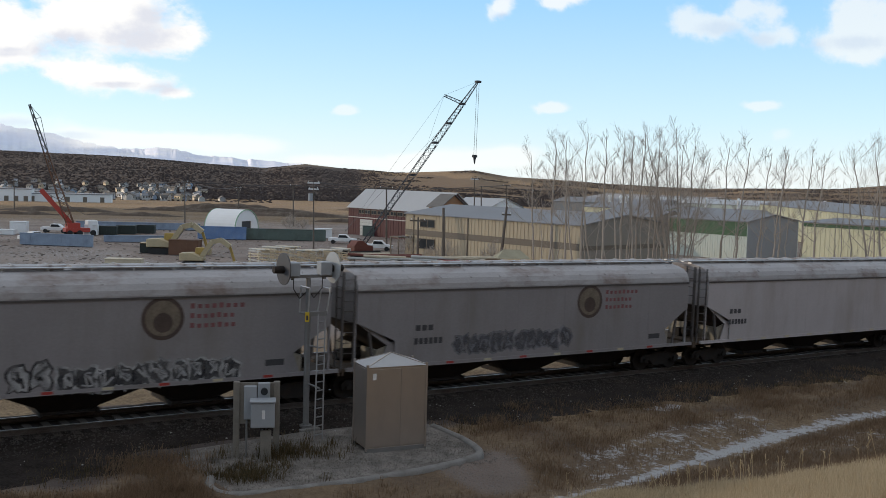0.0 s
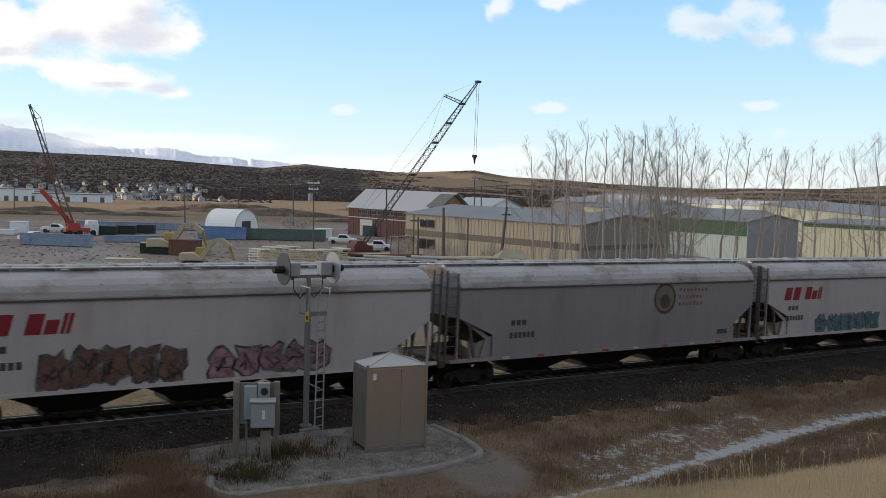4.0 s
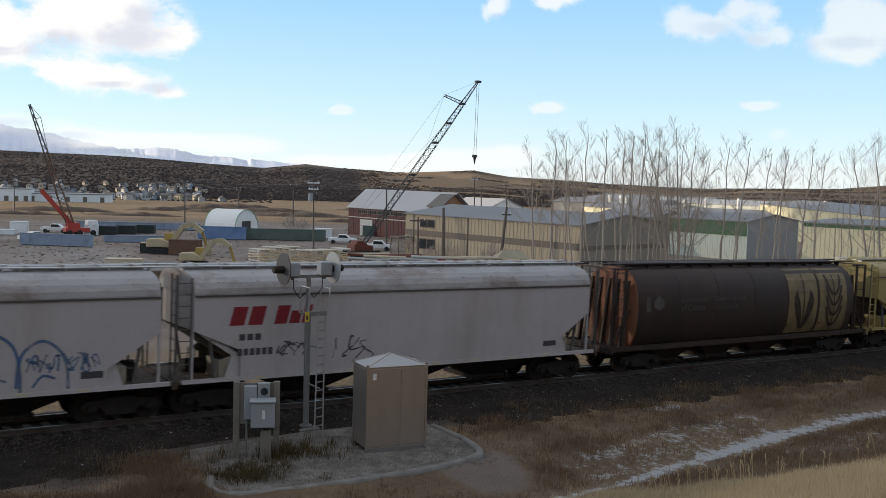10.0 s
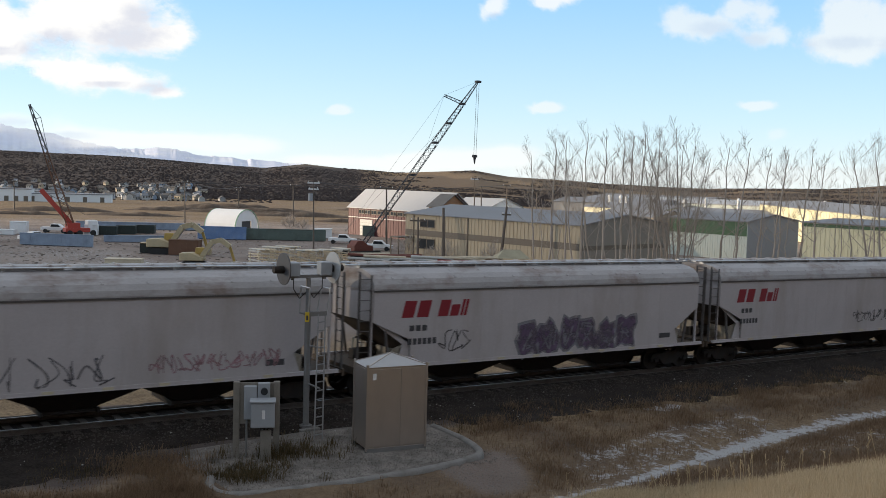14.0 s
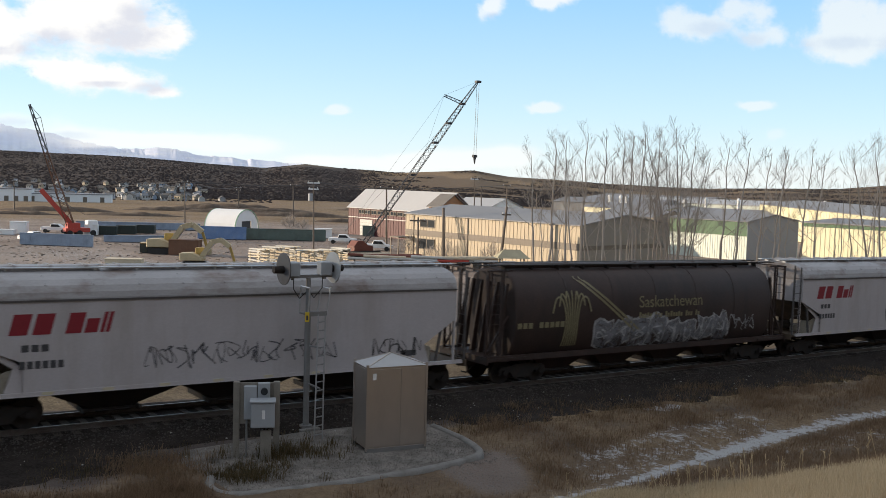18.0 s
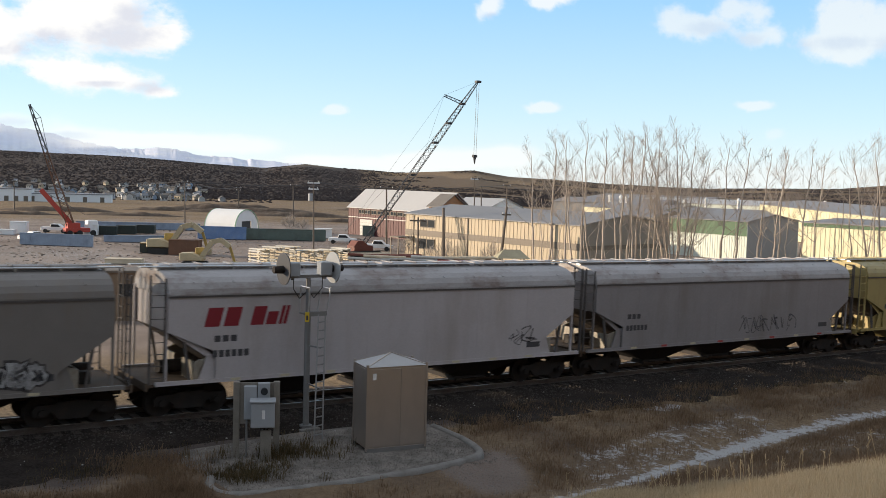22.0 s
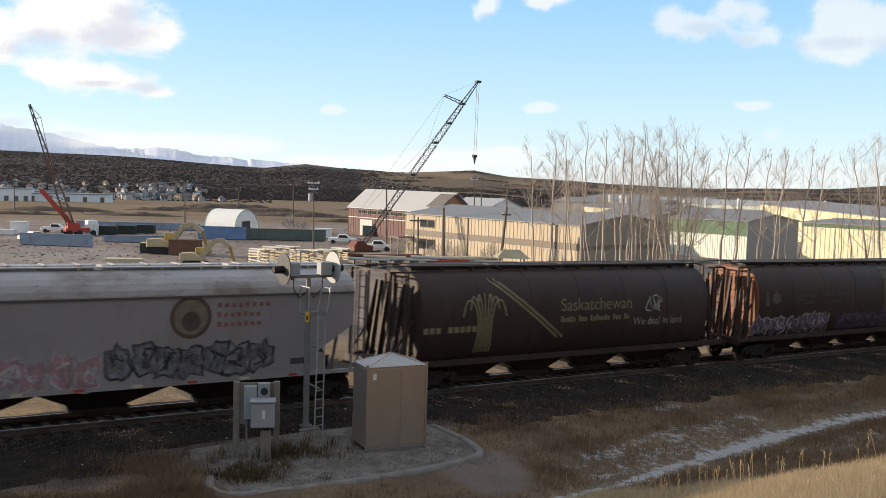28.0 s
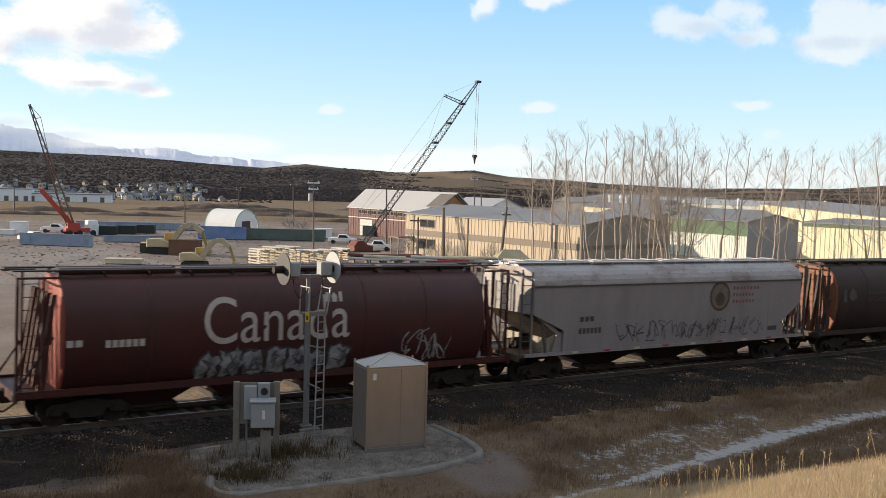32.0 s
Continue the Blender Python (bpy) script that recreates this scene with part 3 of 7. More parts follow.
def round_hopper(length, paint, end_paint):
    """Cylindrical covered hopper with open end cages."""
    car = thing("hopper_car", "", "freight car", "cars of the train")
    h = length / 2 - 1.55
    key = ("round", length, paint, end_paint)
    sec = []
    for y, z in ((0.0, 4.42), (0.55, 4.38), (0.9, 4.28), (1.2, 4.08), (1.42, 3.75), (1.55, 3.3), (1.60, 2.75), (1.58, 2.2), (1.48, 1.65), (1.30, 1.25), (1.15, 1.05), (0.6, 0.95), (0, 0.95)):
        sec.append((y, z))
    sec = sec + [(-y, z) for y, z in sec[-2:0:-1]]

    def body():
        bm = bmesh.new()
        fr = []
        for x, k in ((-h - 0.10, 0.955), (-h - 0.05, 0.99), (-h, 1.0), (h, 1.0), (h + 0.05, 0.99), (h + 0.10, 0.955)):
            fr.append([(x, y * k, 2.7 + (z - 2.7) * k) for y, z in sec])
        rows = loft(bm, fr)
        bm.faces.new(rows[0]), bm.faces.new(rows[-1])
        bmesh.ops.recalc_face_normals(bm, faces=bm.faces[:])
        me = mesh_of("tank_body", bm, [M[paint], M[end_paint]])
        for p in me.polygons:
            p.use_smooth = len(p.vertices) == 4
            if abs(p.normal.x) > 0.5:
                p.material_index = 1
        return me

    def seam():
        bm = bmesh.new()
        rows = loft(bm, [[(x, y * k, 2.7 + (z - 2.7) * k) for y, z in sec] for x, k in ((-0.03, 1.0), (-0.03, 1.006), (0.03, 1.006), (0.03, 1.0))])
        return mesh_of("seam", bm, M[paint])

    def end_frame():
        bm = bmesh.new()
        for y in (-1.35, 1.35):
            box(bm, h + 1.25, h + 1.33, y - 0.04, y + 0.04, 1.1, 4.42)
            box(bm, h + 0.55, h + 0.63, y - 0.04, y + 0.04, 1.1, 4.42)
            beam(bm, (h + 0.2, y, 4.4), (h + 1.33, y, 4.4), 0.06, 0.06)
            beam(bm, (h + 0.3, y, 2.7), (h + 1.3, y, 1.2), 0.07, 0.07)
        beam(bm, (h + 1.29, -1.35, 4.4), (h + 1.29, 1.35, 4.4), 0.06, 0.06)
        return mesh_of("end_frame", bm, M[paint])

    def stiff():
        bm = bmesh.new()
        prism(bm, [(h + 0.22, 3.9), (h + 0.5, 1.15), (h + 0.72, 1.15), (h + 0.34, 3.9)], "y", -0.05, 0.05)
        return mesh_of("end_stiffener", bm, M[paint])

    def platform():
        bm = bmesh.new()
        box(bm, h - 0.6, h + 1.33, -1.5, 1.5, 1.02, 1.12)
        box(bm, h + 1.28, h + 1.36, -1.55, 1.55, 0.9, 1.18)
        box(bm, h - 1.2, h + 1.36, -0.24, 0.24, 0.7, 1.06)
        return mesh_of("end_platform", bm, M[paint])

    def walkway():
        bm = bmesh.new()
        for y in (-0.72, 0.42):
            box(bm, -h - 1.3, h + 1.3, y, y + 0.30, 4.52, 4.56)
            for i in range(12):
                x = -h + 2 * h * i / 11
                box(bm, x - 0.03, x + 0.03, y + 0.03, y + 0.27, 4.3, 4.52)
        return mesh_of("running_board", bm, M["black"])

    def hatch():
        bm = bmesh.new()
        prism(bm, [(-0.36, 4.36), (-0.36, 4.50), (-0.2, 4.57), (0.2, 4.57), (0.36, 4.50), (0.36, 4.36)], "x", -h / 4 + 0.1, h / 4 - 0.1)
        return mesh_of("roof_hatch", bm, M[paint])

    def sill():
        bm = bmesh.new()
        box(bm, -h - 1.33, h + 1.33, -0.05, 0.05, 0.98, 1.2)
        return mesh_of("side_sill", bm, M[paint])

    link("tank_body", cached((key, "body"), body), car)
    for i in range(1, 6):
        link("seam", cached((key, "seam"), seam), car, Matrix.Translation((-h + 2 * h * i / 6, 0, 0)))
    for s in (-1, 1):
        link("side_sill", cached((key, "sill"), sill), car, Matrix.Translation((0, s * 1.42, 0)))
    ident, flip = Matrix.Identity(4), Matrix.Rotation(math.pi, 4, "Z")
    for e in (ident, flip):
        link("end_frame", cached((key, "frame"), end_frame), car, e)
        for y in (-1.3, -0.95, -0.4, 0.1, 0.6, 1.2):
            link("end_stiffener", cached((key, "stiff"), stiff), car, e @ Matrix.Translation((0, y, 0)))
        link("end_platform", cached((key, "plat"), platform), car, e)
        link("coupler", cached("coupler", coupler_mesh), car, e @ Matrix.Translation((length / 2 - 0.44, 0, 0)))
        link("ladder", cached((paint, "ladder"), lambda: ladder_mesh(3.3, 0.42, 9, paint)), car, e @ Matrix.Translation((h + 1.36, -1.1, 1.1)))
        link("side_ladder", cached((paint, "ladder2"), lambda: ladder_mesh(3.3, 0.45, 9, paint)), car, e @ Matrix.Translation((h + 0.95, 1.42, 1.1)) @ Matrix.Rotation(math.pi / 2, 4, "Z"))
        bogie(car, (length / 2 - 2.3) * (1 if e is ident else -1))
    link("running_board", cached((key, "walk"), walkway), car)
    for i in range(4):
        link("roof_hatch", cached((key, "hatch"), hatch), car, Matrix.Translation(((-0.75 + 0.5 * i) * h, 0, 0)))
    bays(car, h - 1.1, 4, paint, 1.1)
    return car, h


def worn(m, keep=0.9):
    """Lets a thin coat of sprayed paint fade away in blotches."""
    n, l = m.node_tree.nodes, m.node_tree.links
    b = n["Principled BSDF"]
    tc, nn, r = n.new("ShaderNodeTexCoord"), n.new("ShaderNodeTexNoise"), n.new("ShaderNodeMapRange")
    nn.inputs["Scale"].default_value, nn.inputs["Detail"].default_value, nn.inputs["Roughness"].default_value = 2.6, 6, 0.7
    l.new(tc.outputs["Object"], nn.inputs["Vector"])
    for i, q in enumerate((0.32, 0.62, 0.25, keep)):
        r.inputs[i + 1].default_value = q
    l.new(nn.outputs[0], r.inputs[0])
    l.new(r.outputs[0], b.inputs["Alpha"])
    return m


PAINTS = {"black": (0.035, 0.035, 0.04), "white": (0.5, 0.5, 0.5), "dark": (0.10, 0.10, 0.115), "grey2": (0.24, 0.24, 0.26), "pale": (0.6, 0.62, 0.62),
          "blue": (0.06, 0.14, 0.30), "teal": (0.12, 0.25, 0.28), "brownish": (0.20, 0.11, 0.08), "pinkish": (0.42, 0.24, 0.27), "gold": (0.40, 0.31, 0.22),
          "green": (0.06, 0.16, 0.07), "bluegrey": (0.20, 0.23, 0.25), "purple": (0.13, 0.085, 0.15), "cyan": (0.18, 0.42, 0.55), "lightgrey": (0.45, 0.46, 0.47),
          "red": (0.35, 0.08, 0.09), "tan2": (0.40, 0.27, 0.19)}
for key, c in PAINTS.items():
    M["spray_" + key] = worn(mat("spray_" + key, c, 0.6, 0, 0.25, 2.5, 25))
MARKS = {
    "A": "fill -0.9 4.6 0.87 1.90 black,white; fill -2.2 -1.1 1.16 2.03 white,black",
    "B": "fill -4.4 1.2 1.39 2.18 dark,grey2",
    "D": "fill -4.1 -1.4 1.07 2.11 blue,white; scrawl 3.2 4.2 1.79 2.45 dark",
    "E": "fill -5.3 -1.1 1.15 2.38 brownish,black; fill -0.3 3.8 1.18 2.24 pinkish,black",
    "G": "fill -4.7 0.5 1.01 2.11 teal,dark; fill 1.3 4.2 1.24 2.11 dark,pale; fill 4.7 6.7 1.55 2.46 pinkish,blue",
    "H": "scrawl -6.1 -2.4 1.38 2.22 black; fill -2.2 1.7 1.21 2.29 brownish,dark; fill 1.8 6.4 1.23 2.12 pinkish,blue",
    "I": "patch -7.2 -4.8 2.16 2.95 bluegrey; fill -4.3 2.1 0.29 2.40 gold,black; patch 0.4 1.3 2.07 2.87 green",
    "J": "bubble -4.2 4.3 1.13 3.31 blue; scrawl -5.6 -4.5 1.46 2.19 blue; scrawl 4.1 6.0 1.74 2.28 blue",
    "K": "scrawl -5.6 -4.5 1.79 2.27 dark; scrawl -3.6 -2.0 1.35 2.31 black",
    "N": "scrawl -6.5 0.6 1.24 2.28 dark; scrawl 1.8 6.1 1.50 2.07 pinkish",
    "O": "scrawl -5.6 -4.3 1.54 2.35 black; fill -2.1 4.0 1.07 2.54 purple,grey2",
    "P": "scrawl 1.6 6.0 1.58 2.20 dark",
    "Q": "fill 1.9 4.1 1.22 2.16 cyan,white",
    "R": "scrawl -3.6 3.1 1.62 2.37 dark; scrawl 4.5 6.3 1.55 2.17 black",
    "S": "fill -3.5 4.7 1.02 2.44 grey2,white; scrawl 4.8 6.5 1.51 2.33 white",
    "T": "scrawl -1.5 3.1 1.10 2.46 black",
    "U": "patch -7.2 -4.2 2.59 3.37 lightgrey; fill -6.2 -1.8 1.04 2.19 grey2,white; fill 3.7 6.0 1.32 2.16 white,black",
    "V": "scrawl 4.7 5.9 1.62 2.29 black",
    "W": "scrawl 0.1 3.9 1.40 2.24 dark",
    "X": "scrawl 3.8 5.0 1.75 2.41 black",
    "AA": "fill -3.5 -0.5 1.16 2.22 pinkish,white; fill -0.4 4.8 1.35 2.40 grey2,black",
    "BB": "scrawl 3.7 4.6 2.62 3.33 white",
    "CC": "fill -7.8 -2.1 1.00 2.17 purple,white; fill -1.5 6.3 1.27 2.10 dark,purple",
    "DD": "patch -6.5 -5.4 1.83 2.28 tan2; scrawl 0.4 1.2 1.75 2.25 black; scrawl 2.4 3.6 1.86 2.36 black",
    "EE": "fill -3.5 1.8 0.96 2.07 lightgrey,dark; scrawl 3.9 6.1 1.23 2.45 lightgrey",
    "FF": "scrawl -4.0 5.1 1.37 2.23 dark",
}
MIDS = {"A": 8.01, "B": 25.41, "D": 60.74, "E": 78.02, "F": 95.70, "G": 113.20, "H": 131.02, "J": 167.28, "K": 184.68, "N": 239.13, "O": 257.05, "P": 274.73, "R": 310.28, "T": 346.45, "V": 381.95, "W": 399.55, "X": 417.65, "Y": 436.1, "Z": 454.21, "AA": 471.32, "BB": 489.1, "DD": 525.14, "EE": 543.2, "FF": 560.96}


ROUND_SEC_Z = (0.95, 1.05, 1.25, 1.65, 2.2, 2.75, 3.3, 3.75, 4.08, 4.28)
ROUND_SEC_Y = (1.0, 1.15, 1.30, 1.48, 1.58, 1.60, 1.55, 1.42, 1.20, 0.90)


def side_y(curved, z, off):
    off += 0.014 if curved else 0.0
    return -(float(np.interp(z, ROUND_SEC_Z, ROUND_SEC_Y)) + off) if curved else -(1.63 + off)


def decal(bm, pts, curved, off):
    """A closed flat patch on the near side, from x,z points."""
    vs = [bm.verts.new((x, side_y(curved, z, off), z)) for x, z in pts]
    try:
        bm.faces.new(vs)
    except ValueError:
        pass


def strip(bm, pts, w, curved, off):
    """A painted line of even width through x,z points."""
    prev = None
    for i, (x, z) in enumerate(pts):
        a, b = pts[max(0, i - 1)], pts[min(len(pts) - 1, i + 1)]
        d = Vector((b[0] - a[0], b[1] - a[1]))
        if d.length < 1e-6:
            continue
        d.normalize()
        q = [(x - d.y * w / 2, z + d.x * w / 2), (x + d.y * w / 2, z - d.x * w / 2)]
        cur = [bm.verts.new((px, side_y(curved, pz, off), pz)) for px, pz in q]
        if prev:
            bm.faces.new((prev[0], prev[1], cur[1], cur[0]))
        prev = cur


def curve_pts(ctrl, k=5):
    out = []
    n = len(ctrl)
    for i in range(n - 1):
        p0, p1, p2, p3 = ctrl[max(0, i - 1)], ctrl[i], ctrl[i + 1], ctrl[min(n - 1, i + 2)]
        for j in range(k):
            t = j / k
            out.append(tuple(0.5 * ((2 * p1[c]) + (-p0[c] + p2[c]) * t + (2 * p0[c] - 5 * p1[c] + 4 * p2[c] - p3[c]) * t * t + (-p0[c] + 3 * p1[c] - 3 * p2[c] + p3[c]) * t ** 3) for c in (0, 1)))
    out.append(ctrl[-1])
    return out


def blob(cx, cz, rx, rz, rng, lobes=9, rough=0.28):
    pts = []
    k = lobes * 2
    for i in range(k):
        a = 2 * math.pi * i / k
        s = 1 + rough * rng.uniform(-1, 1)
        # squarish letter body
        c, q = math.cos(a), math.sin(a)
        f = 1 / max(abs(c), abs(q)) ** 0.6
        pts.append((cx + rx * c * s * f, cz + rz * q * s * f))
    return pts


def spray(car, style, x0, x1, z0, z1, cols, curved, seed):
    rng = random.Random(seed)
    w, h = x1 - x0, z1 - z0
    if style == "patch":
        bm = bmesh.new()
        k = 6
        for i in range(k):
            za, zb = z0 + h * i / k, z0 + h * (i + 1) / k
            decal(bm, [(x0, za), (x1, za), (x1, zb), (x0, zb)], curved, 0.006)
        part("painted_patch", bm, M["spray_" + cols[0]], car, "patch of repaint")
        return
    n = max(2, round(w / (0.72 * h)))
    if style == "fill":
        bm_o, bm_f, bm_l = bmesh.new(), bmesh.new(), bmesh.new()
        for i in range(n):
            cx, cz = x0 + w * (i + 0.5) / n + rng.uniform(-0.06, 0.06), (z0 + z1) / 2 + rng.uniform(-0.08, 0.08) * h
            rx, rz = 0.46 * w / n, 0.40 * h
            s = rng.random()
            out = blob(cx, cz, rx * 1.14 + 0.04, rz * 1.1 + 0.04, random.Random(s), 8)
            inn = blob(cx, cz, rx, rz, random.Random(s), 8)
            lo, hi = (1.0, 4.2)
            for bm, pts, off in ((bm_o, out, 0.006 + 0.0004 * i), (bm_f, inn, 0.014 + 0.0004 * i)):
                pts = [(x, min(hi, max(lo, z))) for x, z in pts]
                c = (sum(p[0] for p in pts) / len(pts), sum(p[1] for p in pts) / len(pts))
                for a, b in zip(pts, pts[1:] + pts[:1]):
                    decal(bm, [c, a, b], curved, off)
            for j in range(3):
                p = [(cx + rng.uniform(-0.8, 0.8) * rx, cz + rng.uniform(-0.8, 0.8) * rz) for _ in range(3)]
                strip(bm_l, curve_pts(p, 4), rng.uniform(0.04, 0.09), curved, 0.022 + 0.001 * j)
        tagged(part("graffiti_outline", bm_o, M["spray_" + cols[1]], car), kind="stuff")
        tagged(part("graffiti_fill", bm_f, M["spray_" + cols[0]], car, "sprayed graffiti letters"), kind="stuff")
        tagged(part("graffiti_line", bm_l, M["spray_" + cols[1]], car), kind="stuff")
        return
    bm = bmesh.new()
    if style == "bubble":
        x = x0
        i = 0
        while x < x1 - 0.3:
            ww = rng.uniform(0.7, 1.7)
            top = z0 + h * rng.choice((0.7, 0.75, 1.0, 0.8, 1.0))
            p = [(x, z0 + 0.1 * h), (x + 0.02 * ww, z0 + 0.5 * (top - z0)), (x + 0.15 * ww, top - 0.12 * h), (x + 0.5 * ww, top), (x + 0.85 * ww, top - 0.15 * h), (x + 0.98 * ww, z0 + 0.45 * (top - z0)), (x + ww, z0 + 0.05 * h)]
            strip(bm, curve_pts(p), 0.09, curved, 0.006 + 0.001 * i)
            q = [(x + 0.3 * ww, z0 + 0.1 * h), (x + rng.uniform(0.3, 0.6) * ww, z0 + 0.35 * (top - z0)), (x + 0.75 * ww, z0 + 0.2 * h)]
            strip(bm, curve_pts(q), 0.07, curved, 0.0065 + 0.001 * i)
            x += ww * 0.93
            i += 1
    else:
        for i in range(n * 2):
            cx = x0 + w * (i + 0.5) / (n * 2)
            p = [(cx + rng.uniform(-0.5, 0.5) * w / n, z0 + h * rng.random()) for _ in range(5)]
            p[0] = (p[0][0], z0 + h * rng.uniform(0.7, 1))
            p[-1] = (p[-1][0], z0 + h * rng.uniform(0, 0.3))
            strip(bm, curve_pts(p), rng.uniform(0.03, 0.06), curved, 0.006 + 0.001 * i)
    tagged(part("graffiti_tag", bm, M["spray_" + cols[0]], car, "sprayed graffiti tag"), kind="stuff")


def glyph_bars(bm, x0, x1, z0, z1, n, curved=False, slant=0.0, gap=0.25, hollow=False, jitter=None):
    """A row of plain upright bars in the place of lettering."""
    step = (x1 - x0) / n
    for i in range(n):
        a, b = x0 + step * i, x0 + step * (i + 1 - gap)
        top = z1 if not jitter else z0 + (z1 - z0) * jitter[i % len(jitter)]
        if top <= z0:
            continue
        s = slant * (top - z0)
        t = 0.3 * (b - a)
        m = (z0 + top) / 2
        if hollow:
            th = 0.24 * (top - z0)
            k1, k2 = slant * th, slant * (top - z0 - th)
            decal(bm, [(a, z0), (a + t, z0), (a + t + s, top), (a + s, top)], curved, 0.006)
            decal(bm, [(b - t, z0), (b, z0), (b + s, top), (b - t + s, top)], curved, 0.006) if i % 2 else None
            decal(bm, [(a + t + k2, top - th), (b + k2, top - th), (b + s, top), (a + t + s, top)], curved, 0.006)
            decal(bm, [(a + t, z0), (b, z0), (b + k1, z0 + th), (a + t + k1, z0 + th)], curved, 0.006)
        else:
            decal(bm, [(a, z0), (b, z0), (b + s * 0.5, m), (a + s * 0.5, m)], curved, 0.006)
            decal(bm, [(a + s * 0.5, m), (b + s * 0.5, m), (b + s, top), (a + s, top)], curved, 0.006)


def words(car, text, x0, x1, z0, material, curved, name="lettering", label="", tall=1.0):
    cu = bpy.data.curves.new("text", "FONT")
    cu.body, cu.size = text, 1.0
    tmp = bpy.data.objects.new("text", cu)
    scene.collection.objects.link(tmp)
    me = bpy.data.meshes.new_from_object(tmp.evaluated_get(bpy.context.evaluated_depsgraph_get()))
    bpy.data.objects.remove(tmp)
    bm = bmesh.new()
    bm.from_mesh(me)
    bpy.data.meshes.remove(me)
    xs = [v.co.x for v in bm.verts]
    k = (x1 - x0) / (max(xs) - min(xs))
    lo = min(xs)
    for v in bm.verts:
        x, z = x0 + (v.co.x - lo) * k, z0 + v.co.y * k * tall
        v.co = (x, side_y(curved, z, 0.012), z)
    tagged(part(name, bm, M[material], car, label), kind="stuff")


def mark_car(car, name, kind, h):
    label = {"shield": "weathered grey covered hopper car with round emblem", "word": "pale grey covered hopper car with slanted red lettering", "plain": "pale grey covered hopper car without emblem",
             "old": "dull grey covered hopper car with a repainted patch", "cefx": "long light grey covered hopper car", "yellow": "mustard yellow covered hopper car with dusty sides",
             "cyl_wheat": "dark brown cylindrical hopper car with a wheat panel", "sask": "dark brown cylindrical hopper car with a wheat sheaf", "canada": "dark red cylindrical hopper car with large white lettering"}[kind]
    curved = kind in ("cyl_wheat", "sask", "canada")
    marks = MARKS.get(name, "")
    if marks:
        label = label.replace(" covered", "").replace(" without emblem", "") + " and graffiti"
    tagged(car, label)
    for j, m in enumerate(filter(None, marks.split("; "))):
        st, a, b, c, d, cols = m.split()
        spray(car, st, float(a), float(b), max(1.1 if not curved else 1.05, float(c)), float(d), cols.split(","), curved, name + str(j))
    if kind == "word":
        bm = bmesh.new()
        glyph_bars(bm, -7.3, -6.05, 2.84, 3.43, 2, slant=0.25, gap=0.2)
        glyph_bars(bm, -5.78, -5.28, 2.84, 3.43, 1, slant=0.25, gap=0.1)
        glyph_bars(bm, -5.26, -4.84, 2.84, 3.25, 1, slant=0.25, gap=0.1)
        glyph_bars(bm, -4.81, -4.49, 2.84, 3.43, 2, slant=0.25, gap=0.25)
        tagged(part("red_marking", bm, M["letterred"], car), kind="stuff")
    if kind == "shield":
        cx, cz = 2.15, 3.16
        for nm, r0, r1, mk, off in (("emblem_ring", 0.54, 0.66, "emblem", 0.006), ("emblem_disc", 0.0, 0.54, "emblemtan", 0.008), ("emblem_centre", 0.0, 0.3, "emblem", 0.012)):
            bm = bmesh.new()
            k = 28
            for i in range(k):
                a, b = 2 * math.pi * i / k, 2 * math.pi * (i + 1) / k
                q = [(cx + r * math.cos(t), cz + r * math.sin(t) - (0.13 if nm == "emblem_centre" else 0)) for r, t in ((r1, a), (r1, b), (r0, b), (r0, a))]
                decal(bm, q if r0 else q[:2] + [(cx, cz)], False, off)
            part(nm, bm, M[mk], car)
        bm = bmesh.new()
        for i, (n, ww) in enumerate(((8, 1.85), (7, 1.5), (7, 1.55))):
            glyph_bars(bm, cx + 0.85, cx + 0.85 + ww, 3.43 - 0.3 * i, 3.59 - 0.3 * i, n, gap=0.4, jitter=(1, 0.8, 0.8, 0.85))
        tagged(part("red_marking", bm, M["letterfaded"], car, "three rows of red marks"), kind="stuff")
    if kind in ("word", "shield", "plain", "old", "cefx", "yellow"):
        bm = bmesh.new()
        x = -7.0 if kind in ("word", "plain") else -6.1 if kind == "shield" else -7.0
        dz = 0.3 if kind == "yellow" else 0.0
        glyph_bars(bm, x + 0.05, x + 0.85, 2.36 + dz, 2.56 + dz, 3)
        glyph_bars(bm, x, x + 1.25, 1.88 + dz, 2.1 + dz, 6)
        tagged(part("number_marking", bm, M["letterblack"], car), kind="stuff")
        bm = bmesh.new()
        decal(bm, [(h - 2.6, 1.5), (h - 1.95, 1.5), (h - 1.95, 1.7), (h - 2.6, 1.7)], False, 0.006)
        part("data_plate", bm, M["letterblack"], car)
    if kind == "canada":
        words(car, "Canada", -3.3, 1.8, 2.3, "letterwhite", True, label="large white lettering", tall=1.2)
        bm = bmesh.new()
        glyph_bars(bm, -7.4, -6.9, 2.42, 2.62, 2, True)
        glyph_bars(bm, -6.3, -5.1, 2.36, 2.58, 6, True)
        tagged(part("number_marking", bm, M["letterwhite"], car), kind="stuff")
        bm = bmesh.new()
        for a, b in ((0.95, 1.07), (1.43, 1.55)):
            decal(bm, [(a, 3.48), (b, 3.48), (b, 3.8), (a, 3.8)], True, 0.012)
        decal(bm, [(1.17, 3.48), (1.33, 3.48), (1.36, 3.66), (1.25, 3.8), (1.14, 3.66)], True, 0.012)
        part("flag_mark", bm, M["letterwhite"], car)
